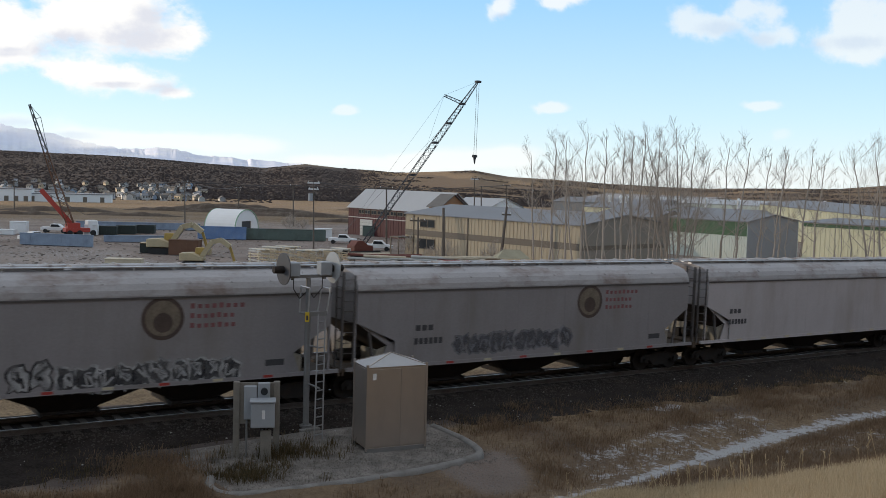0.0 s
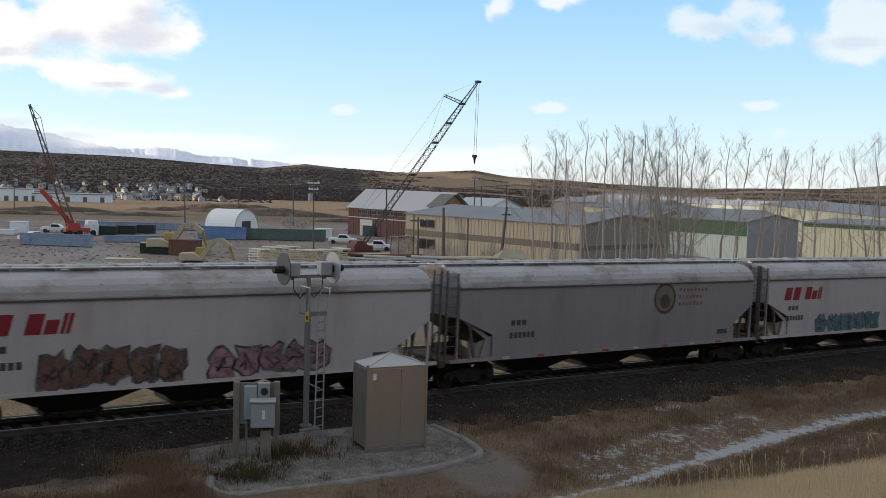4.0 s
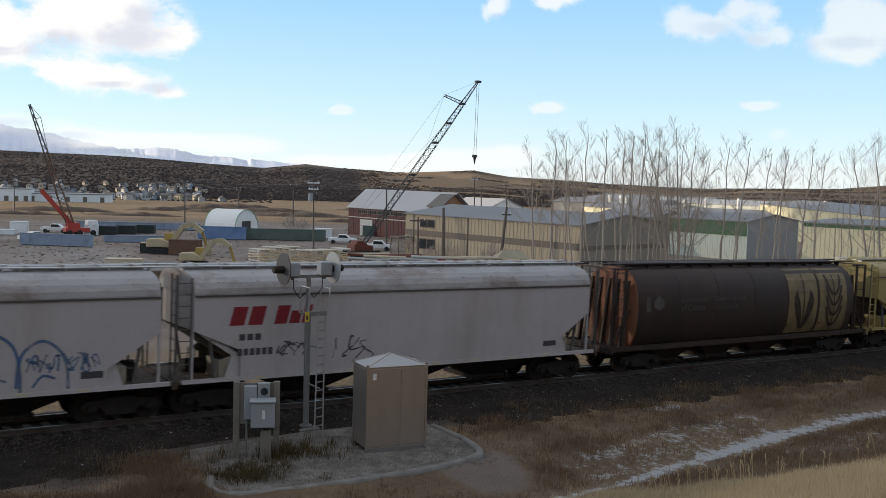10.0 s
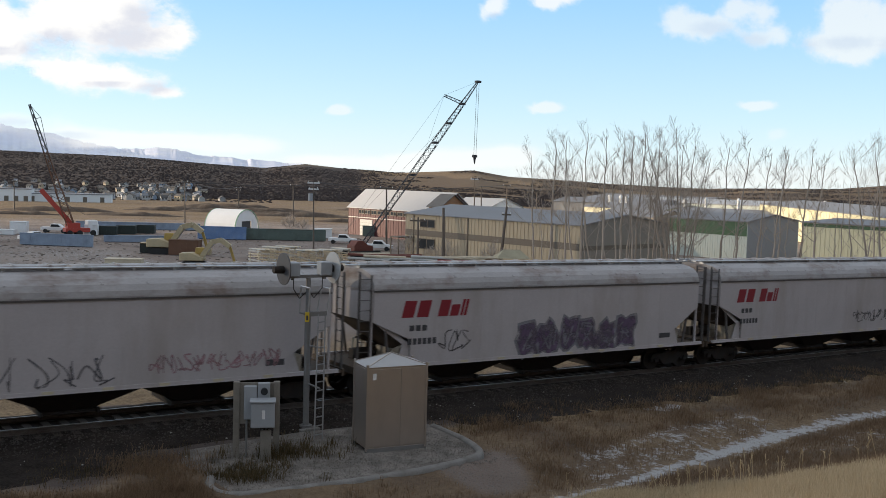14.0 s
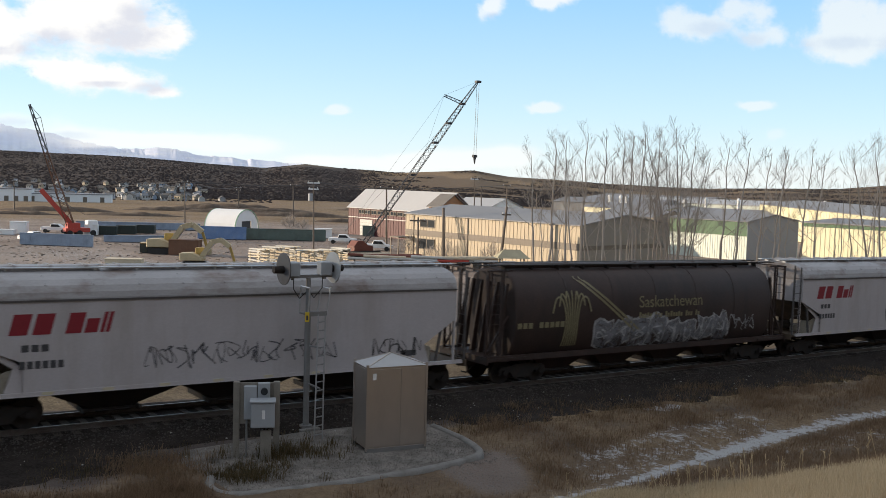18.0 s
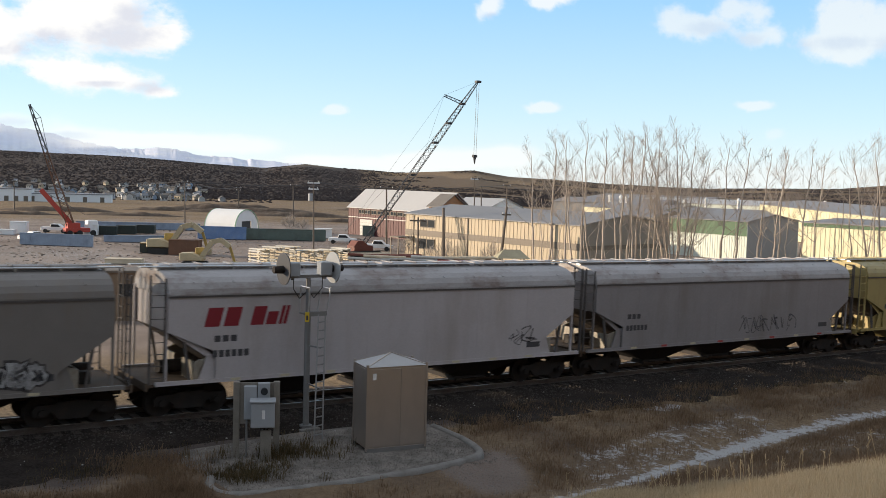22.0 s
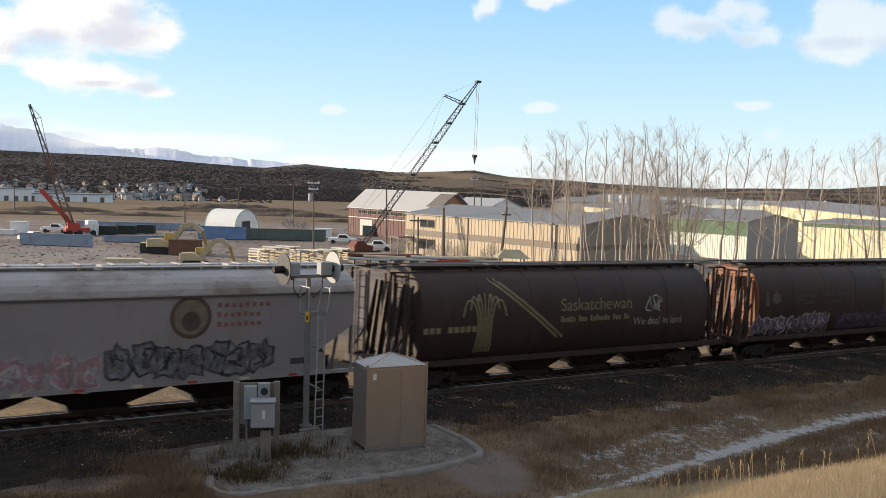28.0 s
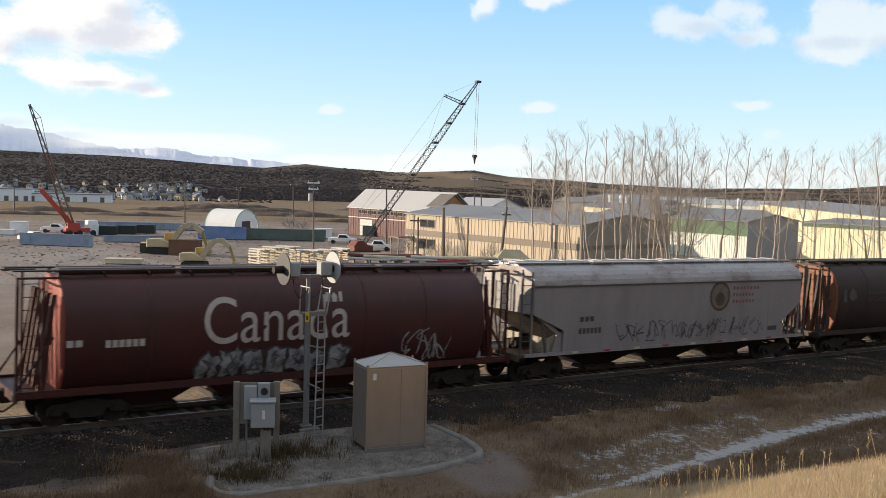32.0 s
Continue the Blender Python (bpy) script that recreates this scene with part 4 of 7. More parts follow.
    if kind == "sask":
        bm = bmesh.new()
        for i in range(7):
            o = (i - 3) / 3
            p = [(-4.7 + 0.35 * o, 1.4), (-4.7 + 0.3 * o, 2.5), (-4.7 + 0.5 * o, 3.25), (-4.7 + 0.8 * o, 3.6 - 0.3 * o * o), (-4.7 + 1.0 * o, 3.2 - 0.45 * o * o)]
            strip(bm, curve_pts(p), 0.075, True, 0.012 + 0.001 * i)
            part("sheaf_strand", bm, M["wheat"], car)
            bm = bmesh.new()
        bm.free()
        for o in (0.0, 0.28):
            bm = bmesh.new()
            strip(bm, [(-4.4 + o + 3.3 * i / 8, 4.1 - 2.3 * i / 8) for i in range(9)], 0.1, True, 0.012)
            part("stripe", bm, M["wheat"], car)
        bm = bmesh.new()
        glyph_bars(bm, -1.0, 2.7, 2.38, 2.62, 24, True, jitter=(1, .7, .75, .9, .7, 0, 1, .7, .7, 0, 1, .7))
        glyph_bars(bm, -7.4, -5.0, 2.2, 2.42, 9, True, jitter=(1, 1, 1, 0, 1, 1, 1, 1, 1))
        tagged(part("small_marking", bm, M["wheat"], car), kind="stuff")
        words(car, "Saskatchewan", -1.0, 2.8, 2.82, "wheat", True, label="yellow lettering")
    if name == "BB":
        words(car, "We deal in lead", 2.95, 5.8, 2.1, "spray_white", True, "graffiti", "white sprayed words")
    if kind == "cyl_wheat":
        x0, x1 = 2.4, 7.1
        zs = [1.25 + 0.25 * i for i in range(13)]
        key = "yellow" if name == "Y" else "tan" if name == "L" else "olive"
        for i in range(2):
            bm = bmesh.new()
            xa, xb = x0 + (x1 - x0) * 0.5 * i, x0 + (x1 - x0) * ((0.46 if name == "L" else 0.49) + 0.5 * i)
            for a, b in zip(zs, zs[1:]):
                for j in range(4):
                    decal(bm, [(xa + (xb - xa) * j / 4, a), (xa + (xb - xa) * (j + 1) / 4, a), (xa + (xb - xa) * (j + 1) / 4, b), (xa + (xb - xa) * j / 4, b)], True, 0.006)
            part("wheat_panel", bm, M["panel_" + key], car, {"yellow": "yellow-green painted panel", "tan": "faded tan painted panel", "olive": "faded olive painted panel"}[key])
        for i in range(1 if name == "Y" else 2):
            cx = x0 + (x1 - x0) * (0.24 + 0.5 * i)
            wide = 1.0
            if name == "Y":
                cx, wide = cx + 0.75, 1.5
            bm = bmesh.new()
            for s in (-1, 1):
                if i == 0:
                    # two broad leaves opening from the stem
                    def leaf(t):
                        a = wide * (0.05 + 0.42 * t ** 1.6)
                        return a, a + wide * (0.10 + 0.62 * t ** 0.7) * (1 - t ** 4) + 0.01
                    n = 12
                    for k in range(n):
                        t0, t1 = k / n, (k + 1) / n
                        (a0, b0), (a1, b1) = leaf(t0), leaf(t1)
                        q0, q1 = 1.45 + 1.75 * t0, 1.45 + 1.75 * t1
                        decal(bm, [(cx + s * a0, q0), (cx + s * b0, q0), (cx + s * b1, q1 + 0.12), (cx + s * a1, q1)], True, 0.014)
                else:
                    for j in range(4):
                        zb = 1.5 + 0.5 * j
                        strip(bm, curve_pts([(cx + s * 0.06, zb), (cx + s * 0.35, zb + 0.3), (cx + s * 0.62, zb + 0.95)], 5), 0.16, True, 0.014 + 0.001 * j)
            strip(bm, [(cx, 1.3 + 0.3 * k) for k in range(10)], 0.08, True, 0.02)
            part("wheat_leaf_mark", bm, M["brown"], car)
        words(car, "Government", -4.9, -3.2, 2.95, "letterdim", True)
        words(car, "of Canada", -4.9, -3.4, 2.6, "letterdim", True)
        words(car, "Gouvernement", -2.7, -0.7, 2.95, "letterdim", True)
        words(car, "du Canada", -2.7, -1.2, 2.6, "letterdim", True)
        bm = bmesh.new()
        decal(bm, [(-7.0, 2.6), (-6.75, 2.6), (-6.75, 3.25), (-7.0, 3.25)], True, 0.012)
        decal(bm, [(-6.55, 2.8), (-6.25, 2.65), (-5.95, 2.8), (-5.95, 3.05), (-6.25, 3.3), (-6.55, 3.05)], True, 0.012)
        part("flag_mark", bm, M["letterdim"], car)


M["letterfaded"] = mat("letter_red_faded", (0.24, 0.095, 0.10), 0.6, 0, 0.2, 3, 20)
M["emblemtan"] = mat("emblem_tan", (0.19, 0.155, 0.115), 0.6, 0, 0.35, 3, 14)
M["emblem"] = mat("emblem_brown", (0.085, 0.06, 0.05), 0.6, 0, 0.3, 3, 20)
M["letterdim"] = mat("letter_faded", (0.085, 0.076, 0.07), 0.7, 0, 0.3, 2, 20)
M["panel_tan"] = mat("panel_tan", (0.21, 0.16, 0.08), 0.6, 0, 0.3, 1.5, 25, 0, (0.07, 0.045, 0.03), 0.7, 1.2, 0.4)
M["panel_yellow"] = mat("panel_yellow", (0.15, 0.165, 0.016), 0.6, 0, 0.3, 0.9, 14, 0, (0.06, 0.06, 0.015), 0.8, 0.9, 0.4)
M["panel_olive"] = mat("panel_olive", (0.10, 0.08, 0.038), 0.6, 0, 0.35, 1.0, 16, 0, (0.035, 0.026, 0.018), 0.9, 1.0, 0.4)


# kind of each car in order, and the place of its trailing coupler at the start
ORDER = "A:shield B:shield C:plain D:shield E:word F:shield G:word H:word I:old J:word K:word L:cyl_wheat M:yellow N:word O:word P:word Q:canada R:word S:sask T:word U:old V:word W:cefx X:yellow Y:cyl_wheat Z:word AA:shield BB:sask CC:cyl_wheat DD:word EE:canada FF:shield GG:cyl_wheat HH:word"
CARS = []


def build_train():
    kinds = [k.split(":") for k in ORDER.split()]
    idx = [i for i, k in enumerate(kinds) if k[0] in MIDS]
    mids = list(np.interp(range(len(kinds)), idx, [MIDS[kinds[i][0]] for i in idx]))
    mids[-2:] = [mids[-3] + 17.8, mids[-3] + 35.6]
    for (name, kind), mid in zip(kinds, mids):
        length = {"cyl_wheat": 17.9, "canada": 17.9, "sask": 17.9, "yellow": 18.0, "cefx": 18.3}.get(kind, 17.7)
        if kind in ("cyl_wheat", "canada", "sask"):
            car, h = round_hopper(length, "red" if kind == "canada" else "brown", "endred" if kind == "canada" else "orange" if kind == "cyl_wheat" else "brown")
        elif kind == "yellow":
            car, h = flat_hopper(length, "yellow", "yellow", "yellow")
        elif kind in ("old", "cefx"):
            car, h = flat_hopper(length, "dull" if kind == "old" else "grey", "dull" if kind == "old" else "roofgrey")
        else:
            car, h = flat_hopper(length, "grey" if kind == "shield" else "pale", "roofgrey")
        bare = set(car.children)
        mark_car(car, name, kind, h)
        if kind not in ("cyl_wheat", "canada", "sask"):
            # the lettering sits a little ahead of the middle of the sides
            for mark in car.children:
                if mark not in bare:
                    mark.matrix_basis = Matrix.Translation((0.3, 0, 0))
            mid -= 0.3
        CARS.append((car, 26.0 + travel((float(mid) - 26.0) / 16.5)))


build_train()


# ---- beside the line ----
M["alu"] = mat("brushed_aluminium", (0.56, 0.50, 0.45), 0.38, 0.85, 0.05, 2.0, 50, 0.02, (0.40, 0.37, 0.34), 0.3, 1.5, 0.3)
M["zinc"] = mat("zinc_grey", (0.23, 0.225, 0.22), 0.55, 0.3, 0.12, 6, 60, 0.03)
M["greybox"] = mat("grey_enamel", (0.36, 0.38, 0.40), 0.5, 0, 0.06, 5, 50)
M["post"] = mat("grey_timber", (0.23, 0.21, 0.18), 0.9, 0, 0.2, 4, 50, 0.3)
M["signyellow"] = mat("sign_yellow", (0.7, 0.5, 0.04), 0.5, 0, 0.05)
M["discdark"] = mat("disc_dark", (0.07, 0.07, 0.075), 0.45, 0, 0.1, 4, 40)
M["discgrey"] = mat("disc_grey", (0.44, 0.45, 0.45), 0.5, 0, 0.08, 4, 40)


def bevelled(bm, w=0.015):
    bmesh.ops.bevel(bm, geom=bm.edges[:], offset=w, segments=1, affect="EDGES")
    return bm


def build_cabin():
    """Aluminium equipment cabin with a hipped roof."""
    cab = thing("equipment_cabin", "brushed aluminium signal cabin with a white pyramid roof", "cabin", m=pose(15.83, -5.78, -0.62, 0, 0, -10))
    w, d, hh = 0.93, 0.55, 2.5
    bm = bmesh.new()
    box(bm, -w + 0.01, w - 0.01, -d + 0.01, d - 0.01, 0.12, hh)
    part("body", bm, M["alu"], cab)
    for x0, x1, nm in ((-w + 0.03, 0.118, "panel"), (0.122, w - 0.03, "panel")):
        bm = bmesh.new()
        box(bm, x0, x1, -d - 0.012, -d + 0.02, 0.16, hh - 0.05)
        part(nm, bevelled(bm, 0.008), M["alu"], cab)
    bm = bmesh.new()
    box(bm, -w - 0.012, -w + 0.02, -d + 0.04, d - 0.04, 0.16, hh - 0.05)
    part("panel", bevelled(bm, 0.008), M["alu"], cab)
    for x, y in ((-w, -d), (w, -d), (-w, d), (w, d)):
        bm = bmesh.new()
        box(bm, x - 0.03, x + 0.03, y - 0.03, y + 0.03, 0.05, hh + 0.09)
        part("corner_post", bm, M["alu"], cab)
    bm = bmesh.new()
    base = [bm.verts.new((x, y, hh + 0.015)) for x, y in ((-w - .03, -d - .03), (w + .03, -d - .03), (w + .03, d + .03), (-w - .03, d + .03))]
    top = bm.verts.new((0, 0, hh + 0.33))
    for i in range(4):
        bm.faces.new((base[i], base[(i + 1) % 4], top))
    bm.faces.new(base[::-1])
    part("roof", bm, M["roofwhite"], cab, "white hipped sheet roof")
    for x, y in ((-w, -d), (w, -d), (w, d), (-w, d)):
        bm = bmesh.new()
        beam(bm, (x, y, hh + 0.03), (0, 0, hh + 0.34), 0.04, 0.02)
        part("roof_seam", bm, M["alu"], cab)
    for y in (-d + 0.02, d - 0.02):
        bm = bmesh.new()
        box(bm, -w - 0.02, w + 0.02, y - 0.05, y + 0.05, 0.0, 0.12)
        part("base_skid", bm, M["zinc"], cab)
    bm = bmesh.new()
    box(bm, -w + 0.16, -w + 0.27, -d - 0.022, -d - 0.012, hh - 0.36, hh - 0.17)
    part("notice", bm, M["white"], cab, "small white notice")


build_cabin()


def build_signal():
    mast = thing("railway_signal", "galvanised signal mast with ladder and two round heads", "signal", m=pose(14.62, -2.72, -0.66, 0, 0, 0))
    view = math.degrees(math.atan2(14.6, 28.5))     # faces along the line
    bm = bmesh.new()
    box(bm, -0.35, 0.35, -0.35, 0.35, -0.2, 0.1)
    part("footing", bevelled(bm, 0.02), M["concrete"], mast)
    bm = bmesh.new()
    bar(bm, (0, 0, 0.1), (0, 0, 3.7), 0.095, 14)
    bar(bm, (0, 0, 3.7), (0, 0, 4.9), 0.075, 12)
    disc(bm, (0, 0, 0.13), "z", 0.2, 0.06, 12)
    part("mast", bm, M["zinc"], mast, smooth=False)
    # ladder leaning out from the platform to the gravel
    lo, hi, side = Vector((-0.34, -1.5, 0.02)), Vector((0.34, -0.30, 3.72)), Vector((0.14, 0.035, 0))
    for k in (-1, 1):
        bm = bmesh.new()
        beam(bm, lo + side * k * 1.15, hi + side * k, 0.045, 0.05)
        part("ladder_rail", bm, M["zinc"], mast)
    for i in range(14):
        c = lo.lerp(hi, 0.05 + 0.068 * i)
        bm = bmesh.new()
        bar(bm, c - side * 1.1, c + side * 1.1, 0.02, 6)
        part("rung", bm, M["zinc"], mast)
    for z in (1.5, 2.7):
        bm = bmesh.new()
        beam(bm, (0, 0, z), lo.lerp(hi, z / 3.72), 0.05, 0.04)
        part("bracket", bm, M["zinc"], mast)
    bm = bmesh.new()
    box(bm, -0.14, 0.5, -0.32, 0.32, 3.68, 3.73)
    box(bm, -0.14, 0.5, -0.33, -0.30, 3.66, 3.80)
    part("platform", bm, M["zinc"], mast)
    bm = bmesh.new()
    for x, y in ((-0.14, -0.3), (0.5, -0.3), (0.5, 0.3), (-0.14, 0.3)):
        bar(bm, (x, y, 3.72), (x + (0.14 if x > 0 else 0.04), y, 4.55), 0.026, 6)
    bar(bm, (-0.10, -0.3, 4.55), (-0.10, 0.3, 4.55), 0.026, 6)
    bar(bm, (0.64, -0.3, 4.5), (0.64, 0.3, 4.5), 0.02, 6)
    bar(bm, (0.0, -0.06, 4.3), (-0.1, -0.3, 4.55), 0.02, 6)
    part("guard_rail", bm, M["steel"], mast)
    bm = bmesh.new()
    box(bm, -0.25, -0.13, -0.36, -0.30, 3.50, 3.80)
    part("sign_plate", bm, M["signyellow"], mast, "small yellow sign plate")
    bm = bmesh.new()
    box(bm, -0.235, -0.17, -0.368, -0.36, 3.56, 3.70)
    part("sign_mark", bm, M["letterblack"], mast)
    bm = bmesh.new()
    box(bm, -0.8, 0.8, -0.07, 0.07, 4.84, 4.94)
    part("cross_arm", bm, M["zinc"], mast)
    for sx, disc_m in ((-1, "discdark"), (1, "discgrey")):
        head = part("signal_head", (lambda b: (box(b, sx * 0.56 - 0.2, sx * 0.56 + 0.2, -0.18, 0.18, 4.9, 5.34), bevelled(b, 0.03))[1])(bmesh.new()), M["greybox"], mast, "grey lamp housing")
        bm = bmesh.new()
        disc(bm, (sx * 0.86, 0, 5.14), "x", 0.5, 0.03, 36)
        part("background_disc", bm, M[disc_m], head, "round background disc")
        bm = bmesh.new()
        bar(bm, (sx * 0.74, 0, 5.12), (sx * 1.2, 0, 5.12), 0.13, 14, 0.11)
        part("hood", bm, M["black"], head)
        bm = bmesh.new()
        bar(bm, (sx * 0.56, 0, 4.92), (sx * 0.56, 0, 4.78), 0.05, 8)
        part("clamp", bm, M["zinc"], head)
    for k in range(2):
        bm = bmesh.new()
        pts = [Vector((-0.5 + 1.0 * k, 0.02, 4.9)), Vector((-0.5 + 1.0 * k, 0.02, 4.5)), Vector((-0.3 + 0.5 * k, 0.0, 4.2)), Vector((0, 0.0, 4.45))]
        for a, b in zip(pts, pts[1:]):
            bar(bm, a, b, 0.014, 5)
        part("cable", bm, M["black"], mast)


build_signal()


def build_meter():
    st = thing("meter_stand", "weathered timber stand with grey electrical boxes", "electrical stand", m=pose(11.95, -4.9, -0.62, 0, 0, -25))
    for x, w in ((-0.57, 0.09), (0.55, 0.09)):
        bm = bmesh.new()
        box(bm, x - w, x + w, -0.08, 0.08, -0.2, 2.15)
        part("post", bevelled(bm, 0.012), M["post"], st)
    bm = bmesh.new()
    box(bm, -0.48, 0.46, -0.03, 0.03, 0.95, 2.12)
    part("backboard", bm, M["post"], st)
    bm = bmesh.new()
    box(bm, -0.36, 0.0, -0.2, -0.03, 1.1, 2.05)
    part("breaker_box", bevelled(bm, 0.015), M["greybox"], st)
    bm = bmesh.new()
    box(bm, 0.02, 0.36, -0.22, -0.03, 1.55, 2.14)
    part("meter_box", bevelled(bm, 0.015), M["greybox"], st)
    bm = bmesh.new()
    disc(bm, (0.2, -0.27, 1.92), "y", 0.1, 0.12, 18)
    part("meter", bm, M["glass"], st, "round glass meter")
    bm = bmesh.new()
    bar(bm, (-0.28, -0.1, 1.1), (-0.28, -0.1, -0.1), 0.03, 8)
    part("conduit", bm, M["zinc"], st)
    pd = thing("junction_pedestal", "grey metal junction box on a short timber post", "electrical box", m=pose(11.98, -5.45, -0.64, 0, 0, -25))
    bm = bmesh.new()
    box(bm, -0.15, 0.15, -0.1, 0.1, -0.2, 0.9)
    part("post", bevelled(bm, 0.012), M["post"], pd)
    bm = bmesh.new()
    box(bm, -0.42, 0.24, -0.22, 0.22, 1.0, 1.7)
    part("box", bevelled(bm, 0.02), M["greybox"], pd)
    bm = bmesh.new()
    box(bm, -0.45, 0.27, -0.26, 0.25, 1.7, 1.76)
    part("lid", bevelled(bm, 0.015), M["greybox"], pd)
    bm = bmesh.new()
    box(bm, -0.11, -0.03, -0.23, -0.22, 1.25, 1.5)
    part("plate", bevelled(bm, 0.004), M["white"], pd, "small white plate")
    for i in range(4):
        bm = bmesh.new()
        bar(bm, (-0.12 + 0.08 * i, 0.0, 1.01), (-0.16 + 0.1 * i, -0.05, 0.8), 0.022, 6)
        part("cable", bm, M["black"], pd)


build_meter()


def build_pad():
    """Raised gravel pad with a rolled concrete kerb."""
    path = [(10.05, -6.3), (9.74, -7.0), (9.75, -7.65), (10.2, -8.0), (11.2, -8.2), (12.7, -8.36), (14.4, -8.43), (16.0, -8.34), (17.05, -8.15), (17.65, -7.85), (17.98, -7.3), (18.25, -6.2), (18.35, -4.4)]
    fine = curve_pts(path, 6)
    kerb = thing("kerb", "worn concrete kerb round a gravel pad", "kerb", kind="structure")
    bm = bmesh.new()
    prev = None
    for i, (x, y) in enumerate(fine):
        a, b = fine[max(0, i - 1)], fine[min(len(fine) - 1, i + 1)]
        d = Vector((b[0] - a[0], b[1] - a[1])).normalized()
        nx, ny = d.y, -d.x                     # outwards
        g = ground_z(x, y)
        sec = [(-0.12, g - 0.2), (-0.12, -0.60), (-0.07, -0.535), (0.04, -0.53), (0.11, -0.565), (0.14, -0.68), (0.16, g - 0.25)]
        cur = [bm.verts.new((x + nx * o, y + ny * o, z + 0.01 * noise.noise((x * 3, y * 3, o)))) for o, z in sec]
        if prev:
            for j in range(len(sec) - 1):
                bm.faces.new((prev[j], cur[j], cur[j + 1], prev[j + 1]))
        prev = cur
    bmesh.ops.recalc_face_normals(bm, faces=bm.faces[:])
    part("kerb_stone", bm, M["concrete"], kerb, smooth=True)
    inner = [p for p in fine] + [(18.3, -3.4), (14.0, -3.1), (10.4, -3.4), (9.6, -5.0)]
    bm = bmesh.new()
    c = (14.0, -5.6)
    k = len(inner)
    rings = []
    for s in (1.0, 0.9, 0.75, 0.55, 0.3):
        rings.append([bm.verts.new((c[0] + (x - c[0]) * s, c[1] + (y - c[1]) * s, -0.615 + 0.03 * noise.noise((x * s, y * s, 2.0)))) for x, y in inner])
    for a, b in zip(rings, rings[1:]):
        for i in range(k):
            j = (i + 1) % k
            bm.faces.new((a[i], a[j], b[j], b[i]))
    bm.faces.new(rings[-1])
    bmesh.ops.recalc_face_normals(bm, faces=bm.faces[:])
    me = mesh_of("gravel_pad", bm, M["gravel"])
    tagged(new("gravel_pad", me), "light grey crushed gravel pad", "gravel", kind="structure")


build_pad()


def scatter_stones():
    rng = random.Random(5)
    vb, fb, vp, fp = [], [], [], []
    for _ in range(26000):
        u = rng.random()
        pad_stone = False
        if u < 0.75:
            x, y = rng.uniform(2, 60), -0.9 - 5.2 * rng.random() ** 1.4
            z = GRADE * x + float(np.interp(y, (-7, -4.2, -3.1, -2.3, -1.75, 0), (-0.44, -0.44, -0.41, -0.29, -0.175, -0.175)))
            if 9.6 < x < 18.3 and y < -3.2:
                continue
        elif u < 0.82:
            a, q = rng.uniform(0, 6.283), rng.random() ** 0.6
            x, y = 17.2 + 1.5 * q * math.cos(a), -8.6 + 1.9 * q * math.sin(a)
            if y > -8.3 and x < 17.9:
                continue
            z = ground_z(x, y) - 0.01
            pad_stone = True
        else:
            x, y = rng.uniform(9.9, 18), rng.uniform(-8.1, -3.4)
            z = -0.605
            pad_stone = True
        s = rng.uniform(0.02, 0.05) * (0.7 if pad_stone else 1)
        vs, fs = (vp, fp) if pad_stone else (vb, fb)
        b = len(vs)
        for dx, dy, dz in ((1, 0, 0), (-0.5, 0.87, 0), (-0.5, -0.87, 0), (0.2, 0.1, 1)):
            vs.append((x + s * dx * rng.uniform(0.6, 1.3), y + s * dy * rng.uniform(0.6, 1.3), z + s * dz * 0.9))
        fs += [(b, b + 1, b + 3), (b + 1, b + 2, b + 3), (b + 2, b, b + 3)]
    vw, fw = [], []
    for _ in range(110):
        x, y = rng.uniform(3, 40), rng.uniform(-5.2, -1.9)
        z = GRADE * x + float(np.interp(y, (-7, -4.2, -3.1, -2.3, -1.75, 0), (-0.40, -0.37, -0.34, -0.27, -0.165, -0.165)))
        s, b = rng.uniform(0.02, 0.05), len(vw)
        for dx, dy, dz in ((1, 0, 0), (-0.5, 0.87, 0.1), (-0.5, -0.87, 0), (0.1, 0.0, 0.8)):
            vw.append((x + s * dx * rng.uniform(0.6, 1.3), y + s * dy * rng.uniform(0.6, 1.3), z + s * dz * 0.9))
        fw += [(b, b + 1, b + 3), (b + 1, b + 2, b + 3), (b + 2, b, b + 3)]
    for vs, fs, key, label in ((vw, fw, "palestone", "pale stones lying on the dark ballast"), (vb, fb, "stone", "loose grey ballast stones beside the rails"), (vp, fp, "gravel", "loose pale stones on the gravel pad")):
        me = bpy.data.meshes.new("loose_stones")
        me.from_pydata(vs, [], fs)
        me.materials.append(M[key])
        tagged(new("loose_stones", me), label, "gravel", kind="stuff")


M["palestone"] = mat("pale_stone", (0.36, 0.34, 0.31), 0.9, 0, 0.4, 4, 20)
# kept close to the darkened tone of the ballast
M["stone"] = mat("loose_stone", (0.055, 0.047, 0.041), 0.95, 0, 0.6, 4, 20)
scatter_stones()


